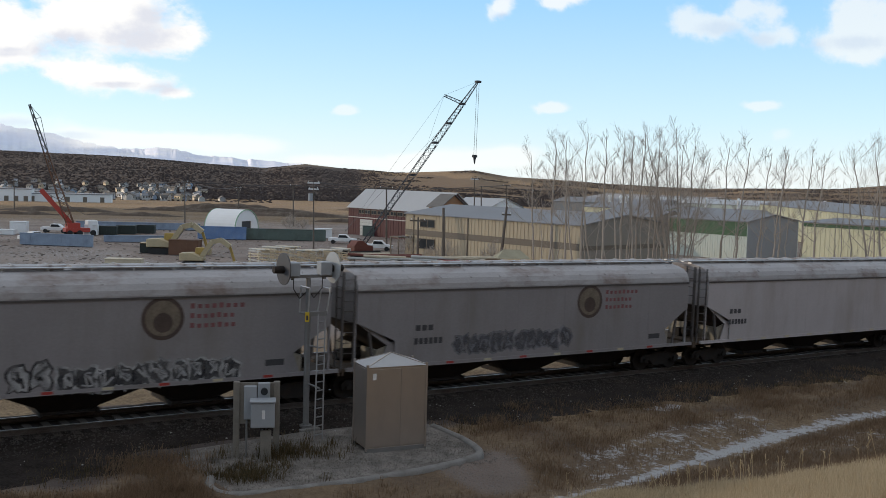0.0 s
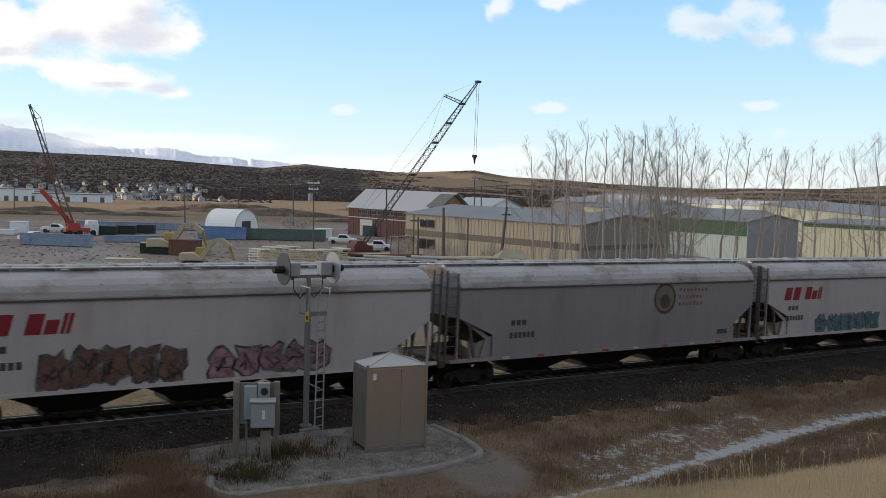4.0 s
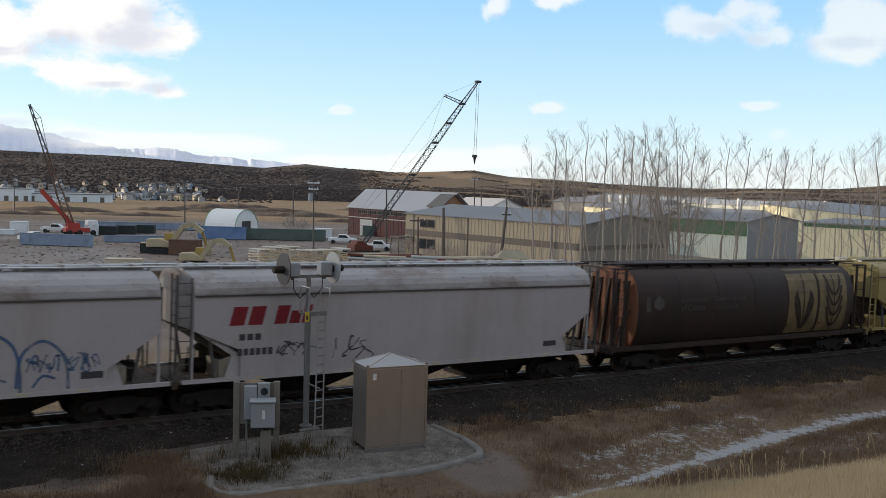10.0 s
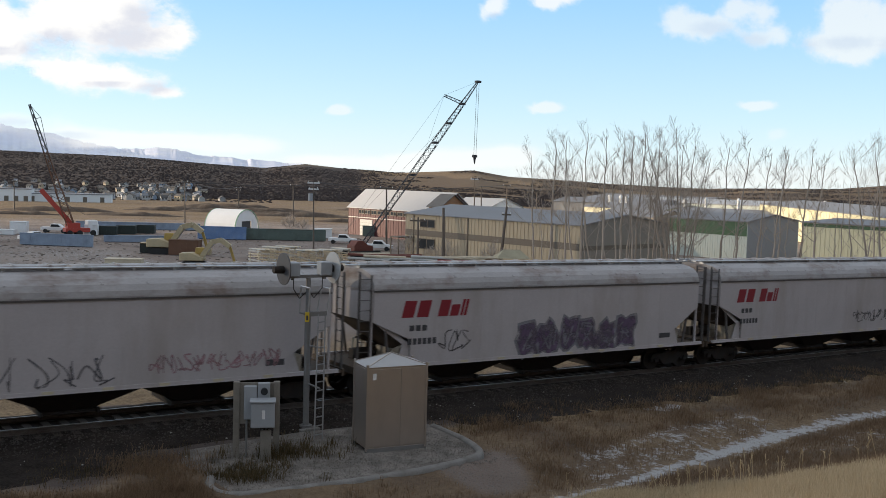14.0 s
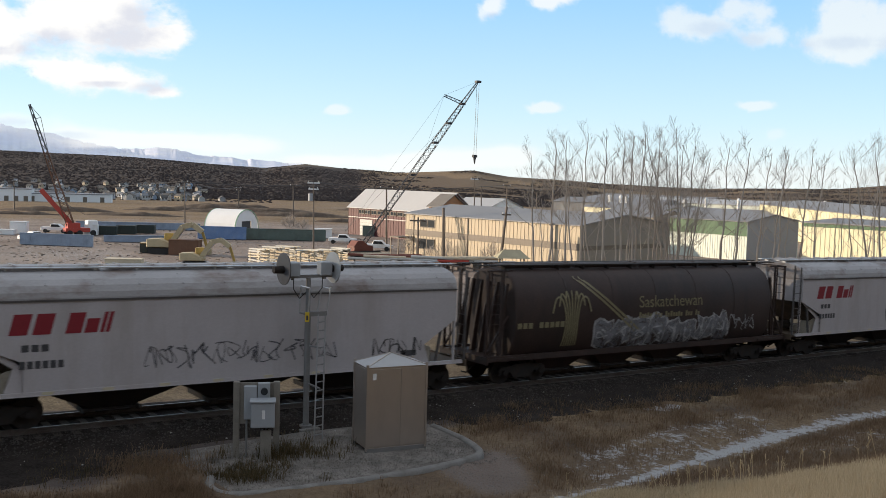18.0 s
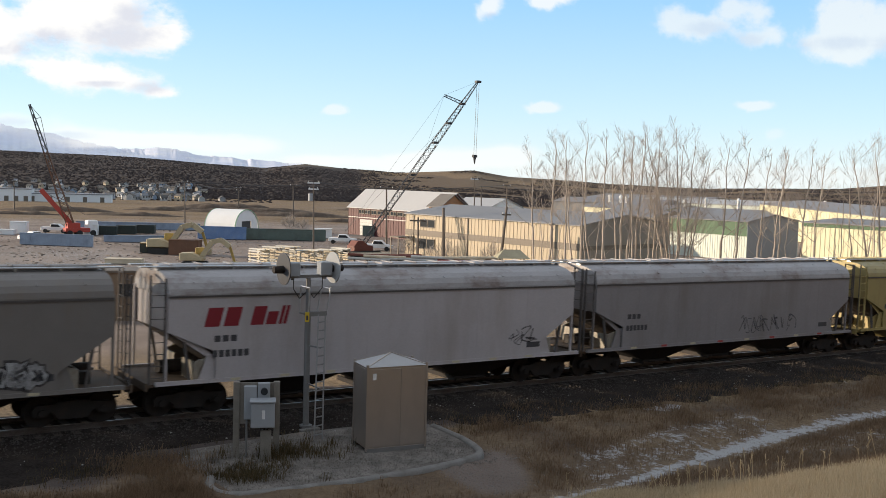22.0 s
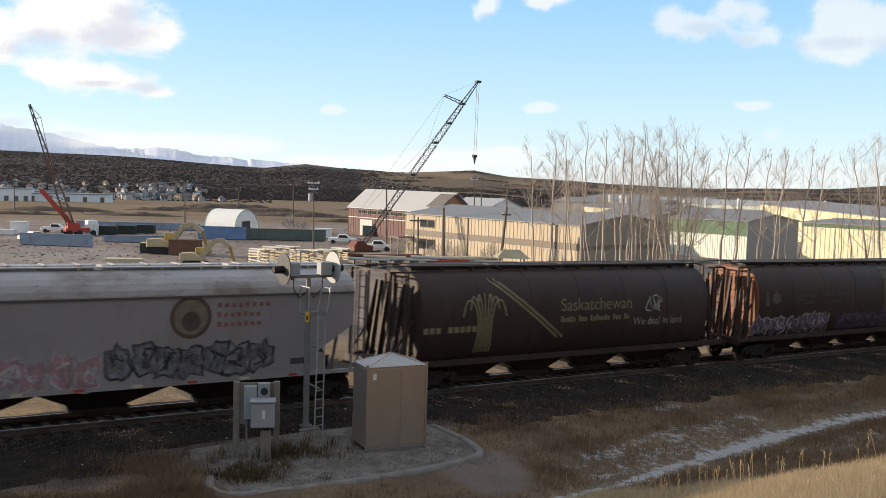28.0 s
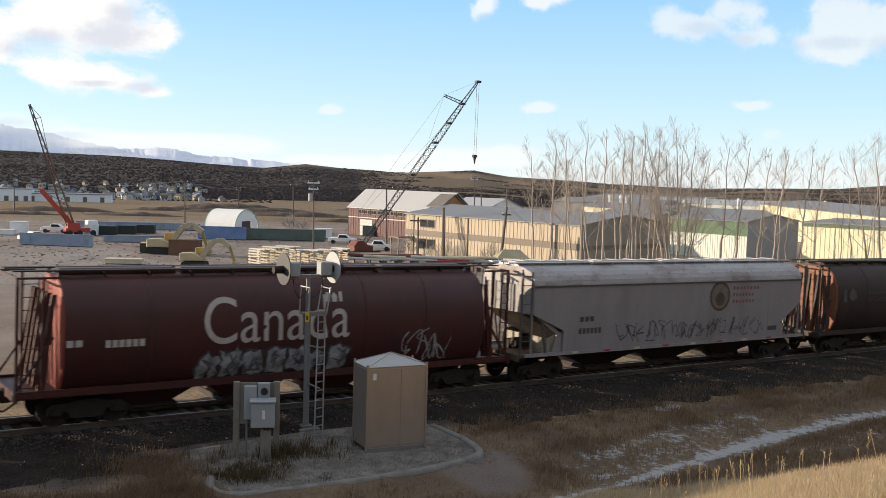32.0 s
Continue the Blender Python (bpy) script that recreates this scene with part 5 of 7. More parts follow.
def grass_material(name, c1, c2, thin=0.4, canopy=False):
    """Dry stems and twigs that let part of the light through."""
    m = bpy.data.materials.new(name)
    m.use_nodes = True
    n, l = m.node_tree.nodes, m.node_tree.links
    b = n["Principled BSDF"]
    b.inputs["Roughness"].default_value = 0.8
    b.inputs["Specular IOR Level"].default_value = 0.2
    g = n.new("ShaderNodeNewGeometry")
    col = mixes(n, l, g.outputs["Random Per Island"], c1, c2)
    l.new(col, b.inputs["Base Color"])
    if thin:
        tr, mx = n.new("ShaderNodeBsdfTranslucent"), n.new("ShaderNodeMixShader")
        mx.inputs[0].default_value = thin
        l.new(col, tr.inputs[0])
        l.new(b.outputs[0], mx.inputs[1]), l.new(tr.outputs[0], mx.inputs[2])
        l.new(mx.outputs[0], n["Material Output"].inputs[0])
        if canopy:
            # twigs point every way: shaded like an even canopy
            up = n.new("ShaderNodeCombineXYZ")
            up.inputs[2].default_value = 1.0
            l.new(up.outputs[0], b.inputs["Normal"]), l.new(up.outputs[0], tr.inputs["Normal"])
    return m


M["drygrass"] = grass_material("dry_grass", (0.17, 0.112, 0.070), (0.30, 0.205, 0.128))
M["strawgrass"] = grass_material("straw_grass", (0.46, 0.355, 0.22), (0.72, 0.585, 0.39))
M["weed"] = grass_material("green_brown_weed", (0.06, 0.052, 0.025), (0.16, 0.115, 0.06))


def tufts(name, label, spots, blades, height, material, seed, spread=0.16, width=0.012):
    """Grass as many bent blades."""
    rng = random.Random(seed)
    vs, fs = [], []
    for x, y, k in spots:
        z = ground_z(x, y) - 0.02
        if -8.3 < y < -3 and 9.8 < x < 18:
            z = -0.62
        for _ in range(blades):
            a, r = rng.uniform(0, 6.283), spread * rng.random() ** 0.5
            bx, by = x + r * math.cos(a), y + r * math.sin(a)
            hh = height * k * rng.uniform(0.35, 1.2)
            lx, ly = rng.gauss(0, 0.28) * hh + 0.10 * hh, rng.gauss(0, 0.28) * hh
            wx, wy = width * math.cos(a + 1.2), width * math.sin(a + 1.2)
            b = len(vs)
            vs += [(bx - wx, by - wy, z), (bx + wx, by + wy, z), (bx + 0.35 * lx + wx * .7, by + 0.35 * ly + wy * .7, z + 0.6 * hh), (bx + 0.35 * lx - wx * .7, by + 0.35 * ly - wy * .7, z + 0.6 * hh), (bx + lx, by + ly, z + hh)]
            fs += [(b, b + 1, b + 2, b + 3), (b + 3, b + 2, b + 4)]
    me = bpy.data.meshes.new(name)
    me.from_pydata(vs, [], fs)
    me.materials.append(material)
    return tagged(new(name, me), label, "grass", kind="stuff")


def plant_grass():
    rng = random.Random(11)
    verge, bank, near, weeds, stalks = [], [], [], [], []
    while len(verge) < 11000:
        x, y = rng.choice((rng.uniform(3, 75), rng.uniform(18, 70), rng.uniform(3, 10))), rng.uniform(-11.2, -2.9)
        if 9.4 < x < 18.4 and y > -8.75 or math.hypot(x - 17.2, (y + 8.6) / 1.35) < 1.4:
            continue
        if x < 12 and y > -5.6 - 0.8 * rng.random():
            continue
        if x > 15 and abs(y - ditch(x)) < 0.62 + 0.3 * noise.noise((x * 0.6, y * 0.6, 9.0)) or 19.5 < x < 30 and 0.5 < y - ditch(x) < 2.2 and rng.random() < 0.7:
            continue
        d = noise.noise((x * 0.35, y * 0.5, 0)) + 0.5 * noise.noise((x * 1.3, y * 1.3, 4))
        if d + rng.uniform(-0.5, 0.5) + 0.25 * (-4.5 - y) / 2 > 0.05:
            verge.append((x, y, rng.uniform(0.6, 1.2) * (1.25 if d > 0.25 else 0.8)))
    for _ in range(260):
        verge.append((rng.gauss(8.9, 0.75), rng.gauss(-4.9, 0.75), rng.uniform(0.7, 1.3)))
    while len(bank) < 8500:
        x, y = rng.uniform(9, 48), rng.uniform(-23.0, -9.0)
        if x < min(20.0, 17.8 + 1.6 * (-13 - y)):
            continue
        if y > ditch(x) - 0.55 - 0.3 * noise.noise((x * 0.6, y * 0.6, 9.0)):
            continue
        if noise.noise((x * 0.4, y * 0.6, 8)) + rng.uniform(-0.4, 0.5) > 0:
            bank.append((x, y, rng.uniform(0.6, 1.2)))
    while len(near) < 10500:
        x, y = rng.uniform(12.5, 25), rng.uniform(-23.0, -12.6)
        if x > min(20.7, 18.4 + 1.6 * (-13 - y)) + 0.8 * max(0.0, -18 - y) + 0.8 * noise.noise((x * 0.5, y * 0.5, 3)) + rng.uniform(-0.5, 0.5):
            continue
        near.append((x, y, rng.uniform(0.6, 1.15)))
    for _ in range(70):
        weeds.append((rng.gauss(12.9, 1.1), rng.gauss(-5.2, 0.55), rng.uniform(0.6, 1.3)))
    for _ in range(70):
        weeds.append((rng.gauss(11.0, 0.5), rng.gauss(-6.6, 0.4), rng.uniform(0.5, 1.0)))
    sparse = []
    while len(sparse) < 1500:
        x, y = rng.uniform(4, 70), rng.uniform(-5.4, -2.6)
        if 9.4 < x < 18.6 and y < -3.0 or noise.noise((x * 0.5, y * 0.8, 12)) + rng.uniform(-0.4, 0.4) < 0.1:
            continue
        sparse.append((x, y, rng.uniform(0.4, 1.0)))
    tufts("ballast_weeds", "sparse dark dead weeds at the edge of the ballast", sparse, 8, 0.24, M["weed"], 6, 0.3, 0.007)
    tufts("verge_grass", "brown dead grass on the verge below the line", verge, 11, 0.26, M["drygrass"], 1, 0.28, 0.007)
    tufts("bank_grass", "brown dead grass along the snowy ditch", bank, 11, 0.19, M["drygrass"], 2, 0.26, 0.007)
    tufts("slope_grass", "straw-coloured long grass on the near slope", near, 17, 0.24, M["strawgrass"], 3, 0.22, 0.005)
    tufts("weeds", "green and brown weeds round the electrical stand", weeds, 18, 0.36, M["weed"], 4, 0.22, 0.008)
    # tall dry stalks on the near slope
    bm = bmesh.new()
    for _ in range(55):
        x = rng.uniform(15.5, 21.5)
        y = rng.uniform(-19.0, -13.5)
        z = ground_z(x, y)
        hh = rng.uniform(0.45, 0.95)
        dx, dy = rng.uniform(-0.25, 0.12) * hh, rng.uniform(-0.2, 0.2) * hh
        bar(bm, (x, y, z), (x + dx, y + dy, z + hh), 0.006, 3)
        for j in range(5):
            t = 0.7 + 0.06 * j
            p = Vector((x + dx * t, y + dy * t, z + hh * t))
            bar(bm, p, p + Vector((rng.uniform(-.06, .06), rng.uniform(-.06, .06), 0.05)), 0.008, 3)
    tagged(new("dry_stalks", mesh_of("dry_stalks", bm, M["strawgrass"])), "tall dry weed stalks standing above the grass", "plant", kind="stuff")


plant_grass()


# ---- beyond the line ----
for key, c in (("cranedark", (0.05, 0.05, 0.055)), ("craneblue", (0.18, 0.20, 0.24)), ("caty", (0.40, 0.28, 0.08)), ("catdull", (0.48, 0.40, 0.25)), ("bluefence", (0.27, 0.33, 0.42)), ("greenfence", (0.11, 0.145, 0.125)),
               ("dumpster", (0.03, 0.04, 0.035)), ("brownbox", (0.16, 0.08, 0.045)), ("rustpipe", (0.15, 0.045, 0.03)), ("timber", (0.62, 0.54, 0.40)), ("tarpgreen", (0.25, 0.42, 0.27)),
               ("poletimber", (0.13, 0.105, 0.085)), ("tyre", (0.02, 0.02, 0.02)), ("houseroof", (0.10, 0.095, 0.09)), ("hutroof", (0.34, 0.31, 0.21)), ("brownroof", (0.17, 0.155, 0.14)), ("orangewall", (0.34, 0.18, 0.09)), ("door", (0.55, 0.55, 0.52)), ("housewhite", (0.42, 0.42, 0.41))):
    M[key] = mat(key, c, 0.65, 0, 0.15, 1.0, 12, 0, tuple(0.5 * q for q in c), 0.4, 0.6)
SKEW = 6.6          # turn of the sheds beyond the line, degrees


def wall_box(par, name, mk, x0, x1, y0, y1, z0, z1, label=""):
    bm = bmesh.new()
    box(bm, x0, x1, y0, y1, z0, z1)
    return part(name, bm, M[mk], par, label)


def shed(name, label, at, turn, length, width, eave, ridge, wall, gable, roof, ribs=0.6, band=None, windows=(), doors=(), over=0.35):
    """A gabled metal shed. Its corner is at the origin, the long wall runs along +y, the gable along +x."""
    b = thing(name, label, "building", m=Matrix.Translation((at[0], at[1], YARD)) @ Matrix.Rotation(radians(turn), 4, "Z"))
    t = 0.2
    wall_box(b, "long_wall", wall, 0, t, 0, length, -0.5, eave)
    wall_box(b, "long_wall", wall, width - t, width, 0, length, -0.5, eave)
    for y in (0, length - t):
        bm = bmesh.new()
        prism(bm, [(t + 0.002, -0.5), (width - t - 0.002, -0.5), (width - t - 0.002, eave), (width / 2, ridge - 0.05), (t + 0.002, eave)], "y", y, y + t)
        part("gable_wall", bm, M[gable], b)
    # ribs of the sheeting, seen on the lit side
    if ribs:
        n = int(length / ribs)
        bm = bmesh.new()
        for i in range(n + 1):
            y = length * i / n
            box(bm, -0.05, 0.0, y - 0.05, y + 0.05, 0, eave - 0.05)
        tagged(part("wall_ribs", bm, M[wall], b), kind="stuff")
    s = math.hypot(width / 2, ridge - eave)
    for sg in (0, 1):
        bm = bmesh.new()
        lo = (-over, eave - over * (ridge - eave) / (width / 2))
        pts = [lo, (width / 2, ridge), (width / 2, ridge + 0.15), (lo[0], lo[1] + 0.15)]
        if sg:
            pts = [(width - x, z) for x, z in pts]
        prism(bm, pts, "y", -over, length + over)
        part("roof_slope", bm, M[roof], b)
    if band:
        z0, z1, mk = band
        wall_box(b, "wall_band", mk, -0.07, -0.01, 0, length, z0, z1)
    for y0, y1, z0, z1 in windows:
        w = wall_box(b, "window", "glass", -0.09, 0.0, y0, y1, z0, z1, "dark window")
        for yy, zz in ((y0, None), (y1, None), ((y0 + y1) / 2, None), (None, z0), (None, z1)):
            bm = bmesh.new()
            if yy is not None:
                box(bm, -0.13, -0.05, yy - 0.06, yy + 0.06, z0 - 0.06, z1 + 0.06)
            else:
                box(bm, -0.14, -0.05, y0 + 0.06, y1 - 0.06, zz - 0.06, zz + 0.06)
            part("window_frame", bm, M["browntrim"], w)
    for y0, y1, z1 in doors:
        d = wall_box(b, "door", "door", -0.10, 0.0, y0, y1, 0, z1, "pale roll-up door")
        for i in range(1, 5):
            bm = bmesh.new()
            box(bm, -0.115, -0.10, y0, y1, z1 * i / 5 - 0.02, z1 * i / 5 + 0.02)
            part("door_joint", bm, M["browntrim"], d)
    return b


def build_sheds():
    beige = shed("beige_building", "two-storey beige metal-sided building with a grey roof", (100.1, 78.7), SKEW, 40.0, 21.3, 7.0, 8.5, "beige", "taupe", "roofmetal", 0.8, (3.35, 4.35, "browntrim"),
                 windows=((32.2, 36.0, 4.9, 6.2), (32.2, 36.2, 1.2, 2.9)))
    wall_box(beige, "gable_band", "browntrim", 0.2, 21.1, -0.07, -0.01, 3.35, 4.0)
    for y in (24.0, 37.8):
        wall_box(beige, "downpipe", "browntrim", -0.14, -0.02, y - 0.1, y + 0.1, 0, 6.8)
    wall_box(beige, "porch_roof", "browntrim", -3.2, -0.1, 38.0, 40.5, 2.9, 3.1)
    for y in (38.2, 40.3):
        wall_box(beige, "porch_post", "browntrim", -3.1, -2.95, y - 0.1, y + 0.1, 0, 2.9)
    shed("red_shed", "red metal shed with a white roof and high windows", (117.6, 141.0), SKEW, 31.0, 10.0, 6.3, 10.2, "barnred", "barnred", "roofwhite", 0.9, (3.9, 4.1, "letterwhite"),
         windows=tuple((27.0 - 2.3 * i - 1.9, 27.0 - 2.3 * i, 4.9, 5.7) for i in range(8)), doors=((22.0, 26.5, 3.6),))
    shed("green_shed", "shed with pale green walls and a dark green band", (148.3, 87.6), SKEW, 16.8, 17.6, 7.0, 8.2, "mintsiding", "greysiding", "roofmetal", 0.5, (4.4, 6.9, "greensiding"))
    shed("yellow_shed", "long pale yellow metal shed with a green eave", (133.8, 20.0), SKEW, 42.3, 22.0, 8.3, 8.75, "yellowsiding", "yellowsiding", "roofmetal", 0.7, (7.75, 8.2, "greensiding"))
    shed("tall_yellow_shed", "tall pale yellow shed with a grey roof", (176.0, 78.0), -40.0, 110.0, 24.0, 8.2, 9.6, "yellowsiding", "yellowsiding", "roofmetal", 1.2)
    shed("brown_roofed_house", "small orange-brown building with a brown hipped roof", (110.2, 129.2), SKEW, 3.6, 6.6, 7.9, 10.1, "orangewall", "orangewall", "brownroof", 0)
    for i, (x, y, tn, ln, wd, ev, rd, wl, rf) in enumerate(((178, 205, 20, 14, 22, 4.5, 7.5, "white", "roofwhite"), (225, 180, 10, 30, 26, 5.5, 6.8, "yellowsiding", "roofmetal"), (262, 215, 30, 40, 30, 6, 7.5, "greysiding", "roofmetal"),
                                                            (232, 140, 20, 36, 28, 5, 6.5, "greysiding", "roofmetal"), (300, 190, 20, 60, 30, 6.5, 8, "mintsiding", "roofwhite"), (330, 260, 10, 60, 40, 6, 8, "beige", "roofmetal"), (190, 150, 15, 18, 20, 4.8, 6.3, "taupe", "roofmetal"))):
        shed("warehouse", ("small white gabled warehouse", "pale yellow warehouse with a grey roof", "low grey metal warehouse roof", "grey warehouse with a metal roof", "long pale warehouse with a white roof", "wide beige metal warehouse", "low brown metal warehouse")[i], (x, y), tn, ln, wd, ev, rd, wl, wl, rf, 0)
    rng = random.Random(8)
    for i in range(7):
        x, y = rng.uniform(228, 300), rng.uniform(165, 225)
        v = thing("roof_vent", "white metal rooftop ventilator stack", "ventilator", "rooftop ventilators", m=Matrix.Translation((x, y, YARD)))
        bm = bmesh.new()
        bar(bm, (0, 0, 5.0), (0, 0, 8.6), 0.45, 10)
        bar(bm, (0, 0, 8.4), (0, 0, 9.2), 0.8, 10, 0.3)
        part("vent_pipe", bm, M["white"], v)


build_sheds()


def build_arch():
    """White fabric arch shelter."""
    a = thing("fabric_shelter", "white fabric arch shelter with green edging", "shelter", m=pose(93.6, 181.9, YARD, 0, 0, 35))
    r, ln = 5.0, 7.9

    def arc(rr, y0, y1):
        bm = bmesh.new()
        k = 20
        sec = []
        for q in (rr, rr - 0.15):
            sec.append([(q * math.cos(math.pi * i / k), q * math.sin(math.pi * i / k) ** 0.8) for i in range(k + 1)])
        out = sec[0] + sec[1][::-1]
        prism(bm, out, "y", y0, y1)
        return bm

    part("cover", arc(r, 0, ln), M["tarp"], a, smooth=False)
    part("edging", arc(r + 0.04, -0.06, 0.12), M["tarpgreen"], a)
    part("edging", arc(r + 0.04, ln - 0.1, ln + 0.06), M["tarpgreen"], a)
    bm = bmesh.new()
    k = 20
    prism(bm, [(-r + .2, 0)] + [(-2.0, 0), (-2.0, 2.4), (2.0, 2.4), (2.0, 0)] + [((r - .2) * math.cos(math.pi * i / k), (r - .2) * math.sin(math.pi * i / k) ** 0.8) for i in range(k)], "y", 0.1, 0.2)
    part("end_wall", bm, M["tarp"], a)
    # dark sheet behind the doorway stands in for the shaded inside
    bm = bmesh.new()
    box(bm, -2.0, 2.0, 0.25, 0.3, 0, 2.4)
    part("door_opening", bm, M["cranedark"], a)


M["tarp"] = mat("white_tarp", (0.86, 0.86, 0.845), 0.6, 0, 0.04, 0.6, 8)
M["bluetarp"] = mat("blue_tarp", (0.15, 0.24, 0.43), 0.7, 0, 0.25, 0.5, 5, 0, (0.27, 0.34, 0.45), 0.6, 0.7)
build_arch()


def build_site_office():
    o = spot(215, 548, 95)
    b = thing("site_office", "brown flat-roofed site office with a dark window", "cabin", m=Matrix.Translation((o.x, o.y, ground_z(o.x, o.y))) @ Matrix.Rotation(radians(-18), 4, "Z"))
    wall_box(b, "wall", "officebrown", -4.6, 4.6, -1.6, 1.6, 0, 4.3)
    wall_box(b, "roof", "browntrim", -4.8, 4.8, -1.8, 1.8, 4.3, 4.5)
    for x in (-3.4, 0.6):
        w = wall_box(b, "window", "glass", x - 0.8, x + 0.8, -1.66, -1.6, 2.2, 3.3)
        wall_box(w, "window_sill", "browntrim", x - 0.9, x + 0.9, -1.74, -1.66, 2.1, 2.2)
    wall_box(b, "door", "door", 2.6, 3.5, -1.66, -1.6, 0.3, 2.4)
    for x in (-2.2, 2.0):
        wall_box(b, "wall_batten", "browntrim", x - 0.05, x + 0.05, -1.65, -1.6, 0, 4.3)


M["officebrown"] = mat("office_brown", (0.24, 0.17, 0.11), 0.7, 0, 0.15, 0.8, 10, 0, (0.14, 0.09, 0.06), 0.5, 0.8)


def lattice(bm, a, b, w0, w1, bays_n, r=0.06):
    """Four chords with zigzag lacing from a to b."""
    a, b = Vector(a), Vector(b)
    q = (b - a).to_track_quat("Z", "Y").to_matrix()

    def at(t, i):
        w = (w0 + (w1 - w0) * t) / 2
        return a + (b - a) * t + q @ Vector((w if i in (0, 1) else -w, w if i in (1, 2) else -w, 0))
    for i in range(4):
        beam(bm, at(0, i), at(1, i), 2 * r, 2 * r)
    for k in range(bays_n):
        for i in range(4):
            j = (i + 1) % 4
            beam(bm, at(k / bays_n, i if k % 2 else j), at((k + 1) / bays_n, j if k % 2 else i), r * 1.1, r * 1.1)


def spot(x, y, d):
    """A place by its bearing, its drop and its distance from the eye."""
    q = (VIEW @ Vector(((x - 784) / 1800, (441 - y) / 1800, -1)) - VIEW.translation)
    return Vector(EYE) + q * (d / math.hypot(q.x, q.y))


def build_cranes():
    foot = spot(643, 448, 168)
    foot.z = YARD + 2.2
    tip = spot(846, 145, 172)
    cr = thing("crawler_crane", "crawler crane with a dark lattice boom and a rust-red house", "crane", m=Matrix.Translation((foot.x, foot.y, YARD)))
    off = Vector((foot.x, foot.y, YARD))
    f, t = foot - off, tip - off
    cuts = (0.0, 0.42, 0.62, 0.74, 0.86, 1.0)
    for i, (a, b) in enumerate(zip(cuts, cuts[1:])):
        bm = bmesh.new()
        w = (0.6, 0.95, 0.95, 0.85, 0.65, 0.25)
        lattice(bm, f.lerp(t, a), f.lerp(t, b - 0.004), w[i], w[i + 1], (18, 9, 6, 6, 6)[i], 0.045)
        part("boom_section", bm, M["cranedark" if i in (0, 3) else "craneboom"], cr, ("dark lattice boom section", "", "", "", "")[i])
        bm = bmesh.new()
        c = f.lerp(t, b)
        box(bm, c.x - 0.45, c.x + 0.45, c.y - 0.35, c.y + 0.35, c.z - 0.18, c.z + 0.18)
        part("boom_joint", bm, M["cranedark"], cr)
    mast_tip, mast_foot = spot(786, 169, 171) - off, spot(818, 183, 171) - off
    bm = bmesh.new()
    lattice(bm, mast_foot, mast_tip, 0.5, 0.3, 4, 0.05)
    part("jib_strut", bm, M["cranedark"], cr)
    for p, q in ((mast_tip, t), (mast_tip, f.lerp(t, 0.5)), (mast_tip, Vector((-3.0, 1.0, 4.0))), (f.lerp(t, 0.8), Vector((-3.0, 1.0, 4.2)))):
        bm = bmesh.new()
        bar(bm, p, q, 0.016, 4)
        part("stay_rope", bm, M["craneboom"], cr)
    hook = spot(840, 278, 172) - off
    for dx in (-0.2, 0.25):
        bm = bmesh.new()
        bar(bm, t + Vector((dx, 0, 0)), hook + Vector((dx, 0, 0)), 0.03, 4)
        part("hoist_rope", bm, M["craneboom"], cr)
    bm = bmesh.new()
    bar(bm, hook + Vector((0, 0, 0.35)), hook + Vector((0, 0, -0.1)), 0.45, 10)
    bar(bm, hook + Vector((0, 0, -0.1)), hook + Vector((0, 0, -1.2)), 0.25, 8, 0.08)
    part("hook_block", bm, M["cranedark"], cr)
    bm = bmesh.new()
    box(bm, -2.4, 1.1, -1.2, 1.2, 0.9, 1.9)
    prism(bm, [(-2.3, 1.9), (0.4, 1.9), (-0.7, 2.7), (-1.7, 2.7)], "y", -1.1, 1.1)
    part("house", bm, M["rustpipe"], cr, "rust-brown machinery house")
    for y in (-2.2, 1.4):
        bm = bmesh.new()
        prism(bm, rounded_rect(3.2, 0.55, 0.5), "y", y, y + 0.8)
        bmesh.ops.translate(bm, verts=bm.verts[:], vec=(-1.0, 0, 0.55))
        part("crawler_track", bm, M["tyre"], cr)
    # the far crane, with a second red boom beside it
    base = spot(125, 414, 213)
    base.z = YARD
    c2 = thing("far_crane", "truck crane with a red boom and dark upper lattice", "crane", m=Matrix.Translation(base))
    fo, ti = Vector((0, 0, 2.0)), spot(52, 185, 214) - base
    for i, (a, b) in enumerate(((0.0, 0.3), (0.3, 0.62), (0.62, 1.0))):
        bm = bmesh.new()
        lattice(bm, fo.lerp(ti, a), fo.lerp(ti, b), 1.3 - 0.3 * i, 1.2 - 0.45 * i, 6, 0.08)
        part("boom_section", bm, M["brownbox" if i < 2 else "craneboom"], c2)
    bm = bmesh.new()
    beam(bm, Vector((0.8, 0, 1.5)), spot(72, 336, 213) - base, 0.9, 0.9)
    part("main_boom", bm, M["cranered"], c2, "red box-section boom")
    st = spot(72, 208, 214) - base
    for p, q in ((fo.lerp(ti, 0.88), st), (st, ti), (st, fo.lerp(ti, 0.45)), (spot(150, 380, 213) - base, spot(72, 336, 213) - base)):
        bm = bmesh.new()
        bar(bm, p, q, 0.05, 4)
        part("stay_rope", bm, M["craneboom"], c2)
    bm = bmesh.new()
    box(bm, -1.2, 3.4, -1.3, 1.3, 0.7, 1.5)
    box(bm, -0.8, 1.6, -1.0, 1.0, 1.5, 2.5)
    part("carrier", bm, M["cranered"], c2, "red carrier deck")
    bm = bmesh.new()
    box(bm, 3.0, 5.0, -1.2, 1.2, 0.9, 3.0)
    part("cab", bevelled(bm, 0.15), M["white"], c2)
